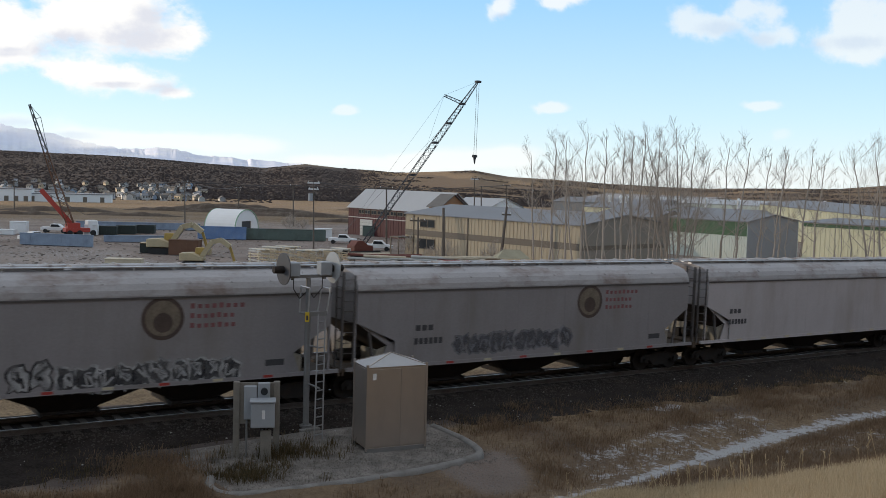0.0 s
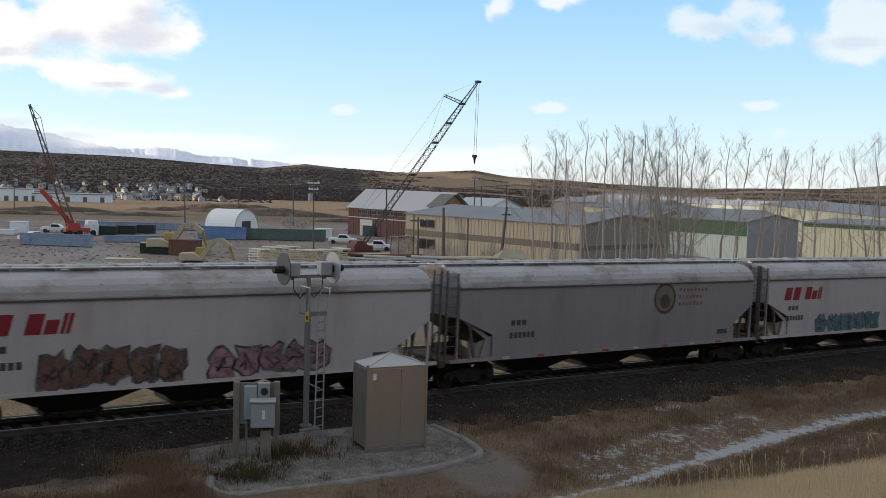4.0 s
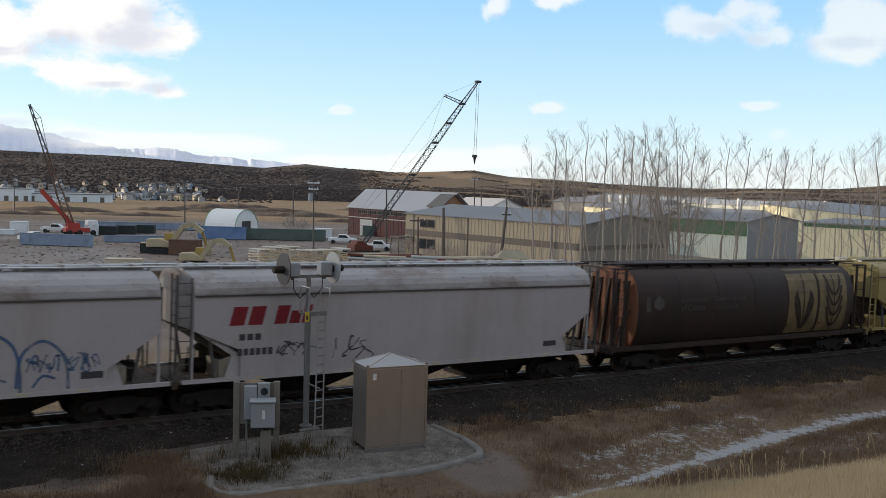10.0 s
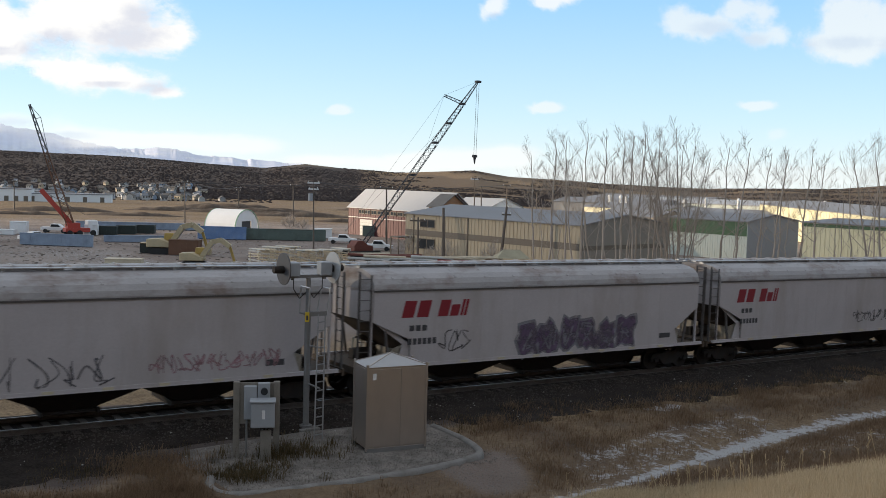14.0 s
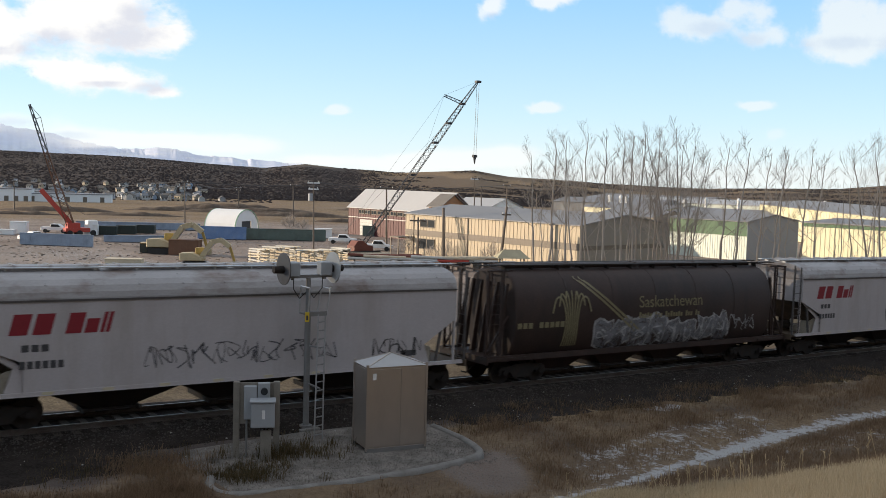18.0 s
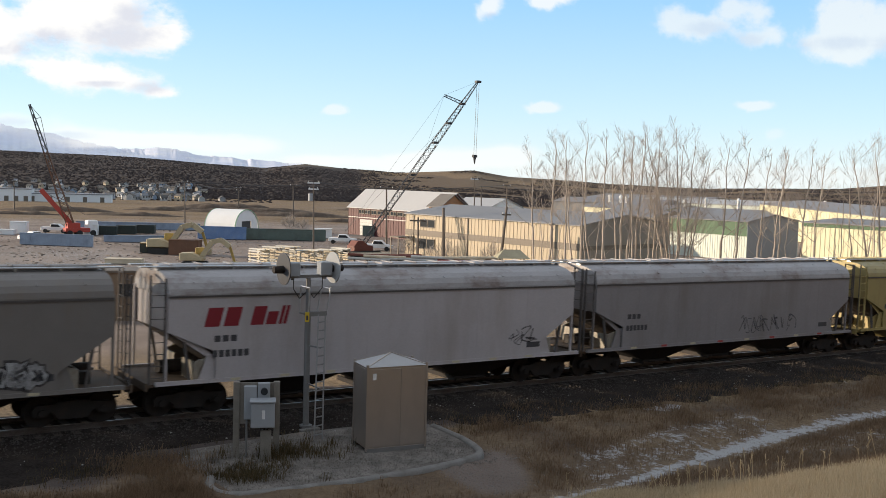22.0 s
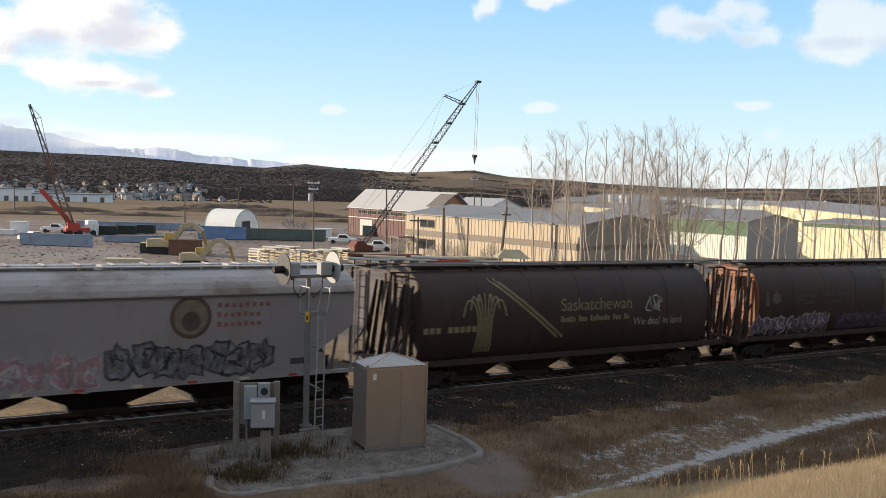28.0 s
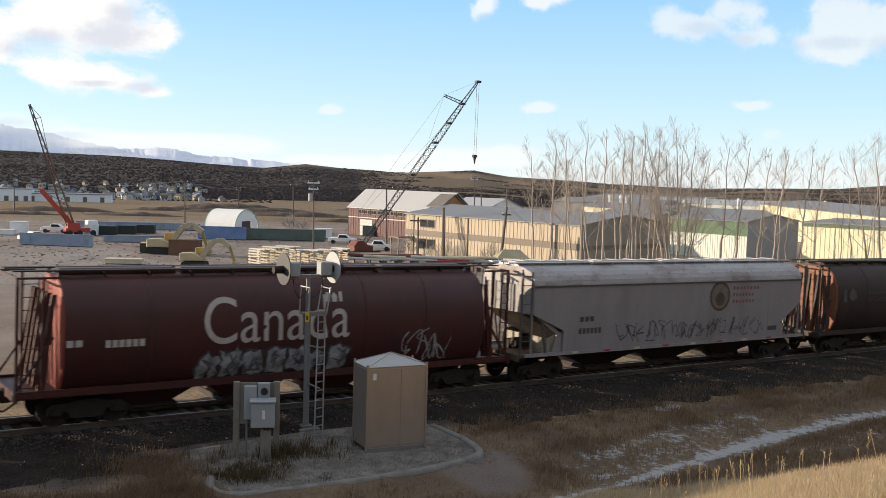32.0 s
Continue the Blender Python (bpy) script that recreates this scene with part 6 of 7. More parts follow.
    for x in (-0.5, 1.4, 4.0):
        for y in (-1.3, 1.3):
            bm = bmesh.new()
            disc(bm, (x, y, 0.55), "y", 0.55, 0.4, 16)
            part("wheel", bm, M["tyre"], c2)


build_cranes()
build_site_office()


POLE_TOPS = []


def utility_pole(px, py_top, py_foot, d, arms, lean=0.0, lamp=False, box_on=False, name="utility_pole", r=0.16):
    foot = spot(px, py_foot, d)
    foot.z = min(foot.z, YARD + 0.2) if d < 300 else foot.z
    foot.z = ground_z(foot.x, foot.y)
    top = spot(px + lean, py_top, d)
    p = thing(name, "weathered timber utility pole with cross-arms" if not lamp else "tall lamp pole with a light bar", "pole", "poles round the yard", m=Matrix.Translation(foot))
    t = Vector((top.x - foot.x, top.y - foot.y, top.z - foot.z))
    bm = bmesh.new()
    bar(bm, (0, 0, -0.5), t, r, 8, r * 0.65)
    part("pole", bm, M["poletimber"], p)
    POLE_TOPS.append(tuple(t))
    rt = Vector((0.82, -0.57, 0))
    for k, (dz, half) in enumerate(arms):
        bm = bmesh.new()
        c = t - Vector((0, 0, dz))
        beam(bm, c - rt * half, c + rt * half, 0.18, 0.22)
        part("cross_arm", bm, M["white" if lamp else "poletimber"], p)
        for s in (-0.8, 0.8):
            bm = bmesh.new()
            bar(bm, c + rt * half * s, c + rt * half * s + Vector((0, 0, 0.35)), 0.07, 6)
            part("insulator", bm, M["white"], p)
    if box_on:
        bm = bmesh.new()
        bar(bm, t + rt * -0.5 - Vector((0, 0, 3.4)), t + rt * -0.5 - Vector((0, 0, 2.1)), 0.42, 10)
        part("transformer", bm, M["greybox"], p, "grey drum transformer")
    return p


POLES = [utility_pole(555, 322, 442, 182, ((0.2, 1.1), (1.3, 0.9)), lamp=True, box_on=True), utility_pole(327, 321, 396, 268, ((0.2, 0.9),), r=0.2), utility_pole(422, 332, 375, 320, ((0.2, 0.9), (1.0, 0.7)), r=0.2),
         utility_pole(519, 328, 402, 263, ((0.2, 0.9),), r=0.18), utility_pole(684, 332, 442, 188, ((0.2, 1.4), (4.2, 1.2)), r=0.2), utility_pole(785, 368, 462, 150, (), 0, r=0.28), utility_pole(884, 366, 462, 152, ((1.2, 0.7),), 13, r=0.26),
         utility_pole(840, 316, 372, 260, ((0.2, 1.0),), lamp=True, r=0.2), utility_pole(897, 328, 372, 280, ((0.2, 1.2),), r=0.22), utility_pole(852, 330, 372, 290, (), r=0.22), utility_pole(950, 338, 375, 300, ((0.2, 1.2),), r=0.2),
         utility_pole(25, 320, 372, 340, ((0.2, 0.8),), r=0.2), utility_pole(740, 385, 455, 150, ((0.5, 1.2),), r=0.18)]


def string_wires():
    """Sagging wires from pole to pole."""
    for i, j in ((0, 4), (1, 3), (2, 1), (3, 8), (8, 10), (9, 8), (11, 1)):
        a, b = POLES[i], POLES[j]
        pa, pb = a.matrix_basis.translation + Vector(POLE_TOPS[i]), b.matrix_basis.translation + Vector(POLE_TOPS[j])
        wire = thing("overhead_wire", "thin dark overhead wires between poles", "wire", "wires between the poles", m=Matrix.Translation(pa))
        for off in (-0.6, 0.6):
            bm = bmesh.new()
            o = Vector((0.82, -0.57, 0)) * off
            pts = [(pb - pa) * (k / 12) + o - Vector((0, 0, 0.035 * (pb - pa).length * 4 * (k / 12) * (1 - k / 12) * 0.5)) for k in range(13)]
            for p, q in zip(pts, pts[1:]):
                bar(bm, p, q, 0.03, 4)
            part("strand", bm, M["craneboom"], wire)


string_wires()


def pickup(px, py, d, turn, paint="white", label="white pickup truck parked in the yard"):
    p = spot(px, py, d)
    v = thing("pickup_truck", label, "truck", "vehicles in the yard", m=Matrix.Translation((p.x, p.y, ground_z(p.x, p.y))) @ Matrix.Rotation(radians(turn), 4, "Z"))
    bm = bmesh.new()
    prism(bm, [(-2.7, 0.5), (2.7, 0.5), (2.72, 1.0), (1.6, 1.12), (1.55, 1.15), (-2.7, 1.15)], "y", -0.95, 0.95)
    part("body", bevelled(bm, 0.05), M[paint], v)
    bm = bmesh.new()
    prism(bm, [(-0.9, 1.15), (1.5, 1.15), (0.8, 1.8), (-0.7, 1.82)], "y", -0.85, 0.85)
    part("cab", bevelled(bm, 0.06), M[paint], v)
    for y in (-0.87, 0.87):
        bm = bmesh.new()
        prism(bm, [(-0.75, 1.22), (1.2, 1.22), (0.72, 1.7), (-0.6, 1.72)], "y", y - 0.01, y + 0.01)
        part("side_window", bm, M["glass"], v)
    for x in (-1.75, 1.75):
        for y in (-0.9, 0.9):
            bm = bmesh.new()
            disc(bm, (x, y, 0.4), "y", 0.4, 0.26, 18)
            part("wheel", bm, M["tyre"], v)


pickup(606, 430, 199, -35)
pickup(668, 443, 183, -38)
pickup(98, 410, 222, -30)
pickup(60, 430, 195, 20)


def container(name, label, cat, px, py, d, turn, ln, wd, hh, mk, ribs=True, extra=None):
    p = spot(px, py, d)
    c = thing(name, label, cat, "containers and walls in the yard", m=Matrix.Translation((p.x, p.y, ground_z(p.x, p.y))) @ Matrix.Rotation(radians(turn), 4, "Z"))
    bm = bmesh.new()
    box(bm, -ln / 2, ln / 2, -wd / 2, wd / 2, 0.12, hh)
    part("body", bm, M[mk], c)
    if ribs:
        n = max(3, int(ln / 0.9))
        for i in range(n + 1):
            x = -ln / 2 + ln * i / n
            bm = bmesh.new()
            box(bm, x - 0.06, x + 0.06, -wd / 2 - 0.03, -wd / 2, 0.12, hh)
            part("rib", bm, M[mk], c)
    bm = bmesh.new()
    box(bm, -ln / 2 - 0.05, ln / 2 + 0.05, -wd / 2 - 0.09, wd / 2 + 0.05, hh, hh + 0.1)
    part("top_rail", bm, M[extra or mk], c)
    bm = bmesh.new()
    box(bm, -ln / 2 + 0.2, ln / 2 - 0.2, -wd / 2 + 0.1, wd / 2 - 0.1, 0, 0.12)
    part("skid", bm, M["cranedark"], c)
    return c


for i in range(3):
    container("dumpster", "dark green steel dumpster", "dumpster", 190 + 34 * i, 414 - 1.0 * i, 216 + 3 * i, -28, 3.8, 2.2, 1.7, "dumpster")
container("blue_panel_wall", "long blue-grey sheet metal wall", "fence", 100, 440, 184, -42, 13.0, 0.4, 2.0, "bluefence")
container("blue_panel_wall", "long blue-grey sheet metal wall", "fence", 245, 404, 236, -30, 27.0, 0.4, 1.5, "bluefence")
container("blue_panel_wall", "blue sheet metal wall beside the shelter", "fence", 393, 425, 205, -32, 9.4, 0.4, 2.5, "bluetarp")
container("blue_panel_wall", "blue sheet metal wall in the yard", "fence", 240, 432, 194, -20, 11.0, 0.4, 1.2, "bluefence")
container("green_mesh_fence", "dark green screened mesh fence", "fence", 500, 427, 205, -30, 17.0, 0.2, 2.2, "greenfence")
container("skip", "dark green roll-off bin", "skip", 278, 448, 170, -25, 5.0, 2.3, 1.6, "dumpster", True, "catdull")
container("rusty_container", "rusty brown steel container", "container", 328, 451, 166, -35, 4.6, 2.4, 2.4, "brownbox")
container("white_cube_van", "white box trailer in the yard", "trailer", 34, 413, 217, -25, 3.1, 2.2, 2.4, "white", False)
container("white_cube_van", "white box trailer in the yard", "trailer", 162, 415, 214, -25, 2.4, 2.2, 2.1, "white", False)
container("white_cube_van", "white box trailer beside the fence", "trailer", 572, 420, 214, -30, 3.6, 2.2, 2.0, "white", False)
container("storage_bin", "green storage bin by the shed", "container", 652, 411, 226, -30, 2.6, 2.2, 2.2, "greenfence", False)
container("flat_trailer", "low timber-decked trailer in the yard", "trailer", 220, 468, 150, -30, 5.0, 2.0, 0.7, "timber", False)
container("flat_trailer", "low pale flat-bed trailer in the yard", "trailer", 8, 416, 214, -30, 3.8, 2.0, 1.0, "white", False)


def excavator(px, py, d, turn, s=1.0, arm=True, label="dusty yellow excavator with a folded arm"):
    p = spot(px, py, d)
    e = thing("excavator", label, "excavator", m=Matrix.Translation((p.x, p.y, ground_z(p.x, p.y))) @ Matrix.Rotation(radians(turn), 4, "Z") @ Matrix.Scale(s, 4))
    for y in (-1.2, 0.6):
        bm = bmesh.new()
        prism(bm, rounded_rect(1.9, 0.42, 0.4), "y", y, y + 0.6)
        bmesh.ops.translate(bm, verts=bm.verts[:], vec=(0, 0, 0.45))
        part("crawler_track", bm, M["tyre"], e)
    bm = bmesh.new()
    prism(bm, [(-2.2, 1.0), (1.4, 1.0), (1.4, 1.5), (-0.4, 2.2), (-2.2, 2.1)], "y", -1.2, 1.2)
    part("house", bevelled(bm, 0.08), M["catdull"], e)
    bm = bmesh.new()
    prism(bm, [(-0.1, 1.4), (1.3, 1.4), (1.2, 2.9), (0.0, 2.9)], "y", 0.2, 1.15)
    part("cab", bevelled(bm, 0.06), M["caty"], e)
    bm = bmesh.new()
    box(bm, 0.1, 1.15, 1.14, 1.17, 1.8, 2.8)
    part("cab_window", bm, M["glass"], e)
    if arm:
        pts = [Vector((1.0, -0.3, 1.5)), Vector((2.6, -0.3, 3.9)), Vector((4.0, -0.3, 4.2)), Vector((5.3, -0.3, 3.2))]
        for a, b in zip(pts, pts[1:]):
            bm = bmesh.new()
            beam(bm, a, b, 0.95, 0.7)
            part("boom", bm, M["catdull"], e)
        bm = bmesh.new()
        beam(bm, pts[-1], (6.0, -0.3, 0.9), 0.4, 0.35)
        part("dipper", bm, M["caty"], e)
        bm = bmesh.new()
        prism(bm, [(5.6, 0.1), (6.5, 0.1), (6.6, 0.9), (5.8, 1.0)], "y", -0.8, 0.2)
        part("bucket", bm, M["catdull"], e)
        bm = bmesh.new()
        bar(bm, (1.6, -0.3, 2.0), (2.9, -0.3, 3.6), 0.12, 8)
        part("ram", bm, M["steel"], e)


excavator(345, 480, 146, -32, 0.92)
excavator(290, 440, 168, -30, 1.15)


def build_racks():
    """Stacked scaffold frames and pipes behind the line."""
    rng = random.Random(3)
    for k in range(7):
        p = spot(458 + 24 * k, 470 - 1.0 * k, 150 + 1.2 * k)
        r = thing("scaffold_rack", "stacked timber and steel scaffold frames", "rack", "racks in the yard", m=Matrix.Translation((p.x, p.y, ground_z(p.x, p.y))) @ Matrix.Rotation(radians(-70 + rng.uniform(-8, 8)), 4, "Z"))
        hh = rng.uniform(1.8, 2.5)
        for x in (-1.0, 1.0):
            for y in (-0.8, 0.8):
                bm = bmesh.new()
                bar(bm, (x, y, 0), (x, y, hh), 0.09, 6)
                part("upright", bm, M["timber"], r)
        for i in range(5):
            z = 0.35 + (hh - 0.5) * i / 4
            for y in (-0.8, 0.8):
                bm = bmesh.new()
                beam(bm, (-1.35, y, z), (1.35, y, z + rng.uniform(-.12, .12)), 0.16, 0.2)
                part("rail", bm, M["timber" if rng.random() < 0.7 else "door"], r)
        for i in range(6):
            bm = bmesh.new()
            bar(bm, (-1.5, -0.6 + 0.22 * i, hh + 0.1), (1.5 + rng.uniform(-.4, .8), -0.6 + 0.22 * i, hh + 0.12), 0.1, 6)
            part("tube", bm, M["timber" if i % 3 else "door"], r)
    for k in range(9):
        a, b = spot(615 + 28 * k, 463 + rng.uniform(-4, 4), 147), spot(690 + 28 * k, 466 + rng.uniform(-3, 4), 147)
        g = ground_z(a.x, a.y)
        s = thing("pipe_stack", "stack of rust-red steel pipes on trestles", "pipes", "pipes in the yard", m=Matrix.Translation((a.x, a.y, g)))
        d = Vector((b.x - a.x, b.y - a.y, 0))
        for i in range(4):
            bm = bmesh.new()
            n = Vector((-d.y, d.x, 0)).normalized() * 0.35 * i
            z = 1.3 + rng.uniform(0, 0.7)
            bar(bm, n + Vector((0, 0, z)), n + d + Vector((0, 0, z + rng.uniform(-.2, .2))), 0.2, 8)
            part("pipe", bm, M[rng.choice(("cranered", "rustpipe", "timber", "timber", "door"))], s)
        for t in (0.15, 0.85):
            bm = bmesh.new()
            box(bm, d.x * t - 0.1, d.x * t + 0.1, d.y * t - 0.2, d.y * t + 1.3, 0, 1.25)
            part("trestle", bm, M["poletimber"], s)
    p = spot(905, 468, 140)
    h = thing("small_shelter", "small open shelter with a pale pyramid roof", "shelter", m=Matrix.Translation((p.x, p.y, ground_z(p.x, p.y))) @ Matrix.Rotation(radians(-30), 4, "Z"))
    for x in (-1.5, 1.5):
        for y in (-1.5, 1.5):
            bm = bmesh.new()
            box(bm, x - 0.1, x + 0.1, y - 0.1, y + 0.1, 0, 2.7)
            part("post", bm, M["timber"], h)
    bm = bmesh.new()
    vs = [bm.verts.new((x, y, 2.7)) for x, y in ((-2.3, -2.0), (2.3, -2.0), (2.3, 2.0), (-2.3, 2.0))]
    tp = [bm.verts.new((-1.1, 0, 3.8)), bm.verts.new((1.1, 0, 3.8))]
    for f in ((vs[0], vs[1], tp[1], tp[0]), (vs[1], vs[2], tp[1]), (vs[2], vs[3], tp[0], tp[1]), (vs[3], vs[0], tp[0]), tuple(vs[::-1])):
        bm.faces.new(f)
    part("roof", bm, M["hutroof"], h)


build_racks()


def scatter_yard():
    """Rubble, boards and scrap lying about."""
    rng = random.Random(21)
    bm = bmesh.new()
    for _ in range(1300):
        x, d = rng.uniform(-30, 720), rng.uniform(135, 235)
        p = spot(x, 440, d)
        z = ground_z(p.x, p.y)
        s = rng.uniform(0.05, 0.24)
        m = Matrix.Translation((p.x, p.y, z)) @ Matrix.Rotation(rng.uniform(0, 6.3), 4, "Z")
        box(bm, -s, s * rng.uniform(0.3, 2.5), -s * 0.5, s * 0.5, -0.1, s * rng.uniform(0.2, 0.8), m)
    me = mesh_of("yard_clutter", bm, M["clutter"])
    tagged(new("yard_clutter", me), "scrap timber and rubble scattered over the yard", "scrap", kind="stuff")


M["clutter"] = grass_material("scrap", (0.11, 0.09, 0.078), (0.34, 0.30, 0.26), 0.0)
scatter_yard()


# ---- trees ----
RIGHT = Vector((0.82, -0.57, 0))


def bare_tree(seed, height, low, reach, limbs, lean=0.0, stems=1, girth=0.0085, fine=2):
    """A leafless tree: tapered stems and rising limbs with twigs. low: where the crown begins, lean: drift of the top to the side."""
    rng = random.Random(seed)
    trunk, crown = bmesh.new(), bmesh.new()

    def bend(v, k, up=0.0):
        return (v + Vector((rng.uniform(-k, k), rng.uniform(-k, k), up))).normalized()

    def twig(p, way, length, r, depth):
        for k in range(3):
            q = p + way * (length / 3)
            bar(crown, p, q, max(0.007, r * (1 - 0.25 * k)), 3, max(0.005, r * (0.75 - 0.25 * k)))
            if depth > 0 and k > 0:
                for _ in range(2):
                    twig(q, bend(way, 0.7, 0.1), length * rng.uniform(0.45, 0.75), r * 0.55, depth - 1)
            p, way = q, bend(way, 0.08, 0.03)

    def limb(p, way, length, r):
        n = 5
        for k in range(n):
            q = p + way * (length / n)
            bar(crown, p, q, max(0.010, r * (1 - k / n)), 4, max(0.008, r * (1 - (k + 1) / n)))
            if k:
                for _ in range(2 if fine > 1 else 1):
                    twig(q, bend(way, 0.65, 0.05), length * rng.uniform(0.3, 0.6), max(0.008, r * 0.4), fine - 1)
            p, way = q, bend(way, 0.07, 0.05)

    for st in range(stems):
        full = height * (1.0 if st == 0 else rng.uniform(0.78, 0.97))
        an = 2.4 * st + rng.uniform(-.3, .3)
        out = 0.0 if st == 0 else rng.uniform(0.08, 0.27) * full
        drift = RIGHT * lean + Vector((math.cos(an), math.sin(an), 0)) * out
        foot = Vector((0.25 * math.cos(an), 0.25 * math.sin(an), -0.3)) if stems > 1 else Vector((0, 0, -0.3))
        segs, pts = 14, []
        wob = [Vector((0, 0, 0))]
        for i in range(segs):
            wob.append(wob[-1] + Vector((rng.uniform(-.15, .15), rng.uniform(-.15, .15), 0)))
        for i in range(segs + 1):
            t = i / segs
            pts.append(foot + drift * (t ** 1.1 if st else t ** 1.6) + Vector((0, 0, full * t)) + wob[i])
        rad = [girth * full * (0.75 if stems > 1 else 1) * (1 - 0.93 * (i / segs)) ** 0.9 + 0.012 for i in range(segs + 1)]
        for i in range(segs):
            bar(trunk, pts[i], pts[i + 1], rad[i], 6, rad[i + 1])
        for i in range(limbs):
            t = low + (0.97 - low) * ((i + rng.random()) / limbs)
            k = min(segs - 1, int(t * segs))
            p = pts[k].lerp(pts[k + 1], t * segs - k)
            f = (t - low) / (1 - low)
            a2 = 2.4 * i + rng.uniform(-.5, .5)
            way = Vector((math.cos(a2), math.sin(a2), rng.uniform(0.55, 1.15) + 0.5 * f)).normalized()
            limb(p, way, reach * (1.05 - 0.55 * f) * rng.uniform(0.6, 1.25), rad[k] * 0.36)
    return mesh_of("trunk", trunk, M["bark"]), mesh_of("crown", crown, M["bark"])


def stand(x, top, lean, low, reach, limbs, d, stems, seed, girth=0.0085, fine=2):
    foot = spot(x, 462, d)
    g = ground_z(foot.x, foot.y)
    hh = spot(x + lean, top + 7, d).z - g
    t = thing("poplar_tree", "broad leafless poplar with several stems and dense twigs" if stems > 1 else "young thin leafless poplar sapling" if fine < 2 else "tall slender leafless poplar with pale rising branches",
              "tree", "leafless trees behind the line", m=Matrix.Translation((foot.x, foot.y, g)))
    a, b = bare_tree(seed, hh, low, reach, limbs, lean * d / 1800, stems, girth, fine)
    link("trunk", a, t)
    link("crown", b, t)


def plant_trees():
    rng = random.Random(17)
    rows = ((950, 262, -24, 0.55, 3.0), (966, 236, -3, 0.50, 3.3), (979, 262, 8, 0.55, 2.4), (997, 236, 3, 0.50, 2.8), (1010, 284, -13, 0.6, 2.0), (1027, 224, 6, 0.52, 3.4), (1045, 290, -12, 0.55, 2.2),
            (1066, 229, 2, 0.55, 3.0), (1087, 280, -12, 0.6, 2.0), (1095, 227, 3, 0.55, 3.0), (1107, 229, 7, 0.50, 3.0), (1121, 262, -6, 0.6, 2.2), (1127, 224, 3, 0.52, 3.0), (1145, 276, -7, 0.6, 2.2), (1156, 227, -1, 0.50, 3.4),
            (1267, 249, 10, 0.50, 3.3), (1291, 249, 20, 0.50, 3.3), (1337, 259, 13, 0.48, 3.2), (1358, 262, 24, 0.50, 2.8), (1378, 270, 15, 0.50, 3.0), (1408, 264, 23, 0.50, 2.8), (1444, 281, 11, 0.55, 2.6))
    for i, (x, top, lean, low, reach) in enumerate(rows):
        stand(x, top, lean, low - 0.06, reach * 0.95, 13, 100 + 14 * rng.random(), 1, 300 + i)
    stand(1200, 214, -3, 0.36, 3.2, 13, 106, 10, 401, 0.0085)
    stand(1566, 247, -20, 0.42, 3.8, 14, 104, 3, 402, 0.011)
    for i, x in enumerate((957, 988, 1036, 1057, 1075, 1113, 1136, 1164, 1174, 1222, 1302, 1348, 1392, 1424, 1468, 1492, 1508, 1526, 1540)):
        stand(x + rng.uniform(-3, 3), rng.uniform(300, 372), rng.uniform(-8, 8), 0.45, 1.8, 7, 100 + 16 * rng.random(), 1, 500 + i, 0.007, 1)
    shrubs = [bare_tree(200 + i, 3.2, 0.12, 1.5, 9, 0.0, 4, 0.008, 2) for i in range(2)]
    for x, y, d, s in ((788, 460, 152, 1.2), (870, 462, 151, 1.15), (722, 448, 168, 1.1), (760, 458, 155, 0.8), (512, 408, 230, 1.2), (535, 412, 228, 1.0), (1010, 466, 120, 1.0), (1120, 468, 120, 1.1), (1300, 468, 120, 1.0)):
        p = spot(x, y, d)
        t = thing("bare_shrub", "leafless brown shrub in dirt", "shrub", "bare shrubs in the yard", m=Matrix.Translation((p.x, p.y, ground_z(p.x, p.y))) @ Matrix.Scale(s, 4))
        k = rng.randrange(2)
        link("stem", shrubs[k][0], t)
        link("crown", shrubs[k][1], t)


plant_trees()


def build_woods():
    """Bare woods over the far hills, as many small crowns."""
    rng = random.Random(31)
    vs, fs = [], []
    n = 0
    while n < 45000:
        a = rng.uniform(6, 64)
        r = 960 * (2500 / 960) ** rng.random()
        town = a < 25 and rng.random() < 0.03
        if town:
            r = rng.uniform(790, 1050)
        x, y = r * math.sin(radians(a)), EYE[1] + r * math.cos(radians(a))
        thin = a > 31
        if thin and noise.noise((x * 0.011, y * 0.006, 7)) < (-0.15 if r < 1500 else 0.08):
            n += 0.2
            continue
        if (22.5 < a < 29 and r > 2000 or 34 < a < 39.5 and r > 1650) and noise.noise((x * 0.012, y * 0.012, 2)) < 0.2:
            n += 0.2
            continue
        z = ground_z(x, y)
        hh, w = rng.uniform(0.5, 1.3), rng.uniform(1.2, 2.6)
        b, ph = len(vs), rng.uniform(0, 6.3)
        for rr, zz in ((1.0, -1.0), (0.8, 0.6 * hh)):
            for i in range(3):
                t = ph + 2.094 * i
                vs.append((x + w * rr * math.cos(t) * rng.uniform(0.7, 1.15), y + w * rr * math.sin(t) * rng.uniform(0.7, 1.15), z + zz * rng.uniform(0.8, 1.2)))
        vs.append((x + rng.uniform(-1, 1), y + rng.uniform(-1, 1), z + hh))
        for i in range(3):
            j = (i + 1) % 3
            fs += [(b + i, b + j, b + 3 + j, b + 3 + i), (b + 3 + i, b + 3 + j, b + 6)]
        n += 1
    me = bpy.data.meshes.new("far_woods")
    me.from_pydata(vs, [], fs)
    me.materials.append(M["woods"])
    me.polygons.foreach_set("use_smooth", [True] * len(me.polygons))
    tagged(new("far_woods", me), "dark leafless woods covering the far hillside", "trees", kind="stuff")


M["woods"] = grass_material("bare_woods", (0.050, 0.042, 0.045), (0.068, 0.057, 0.058), 0.3, True)
build_woods()


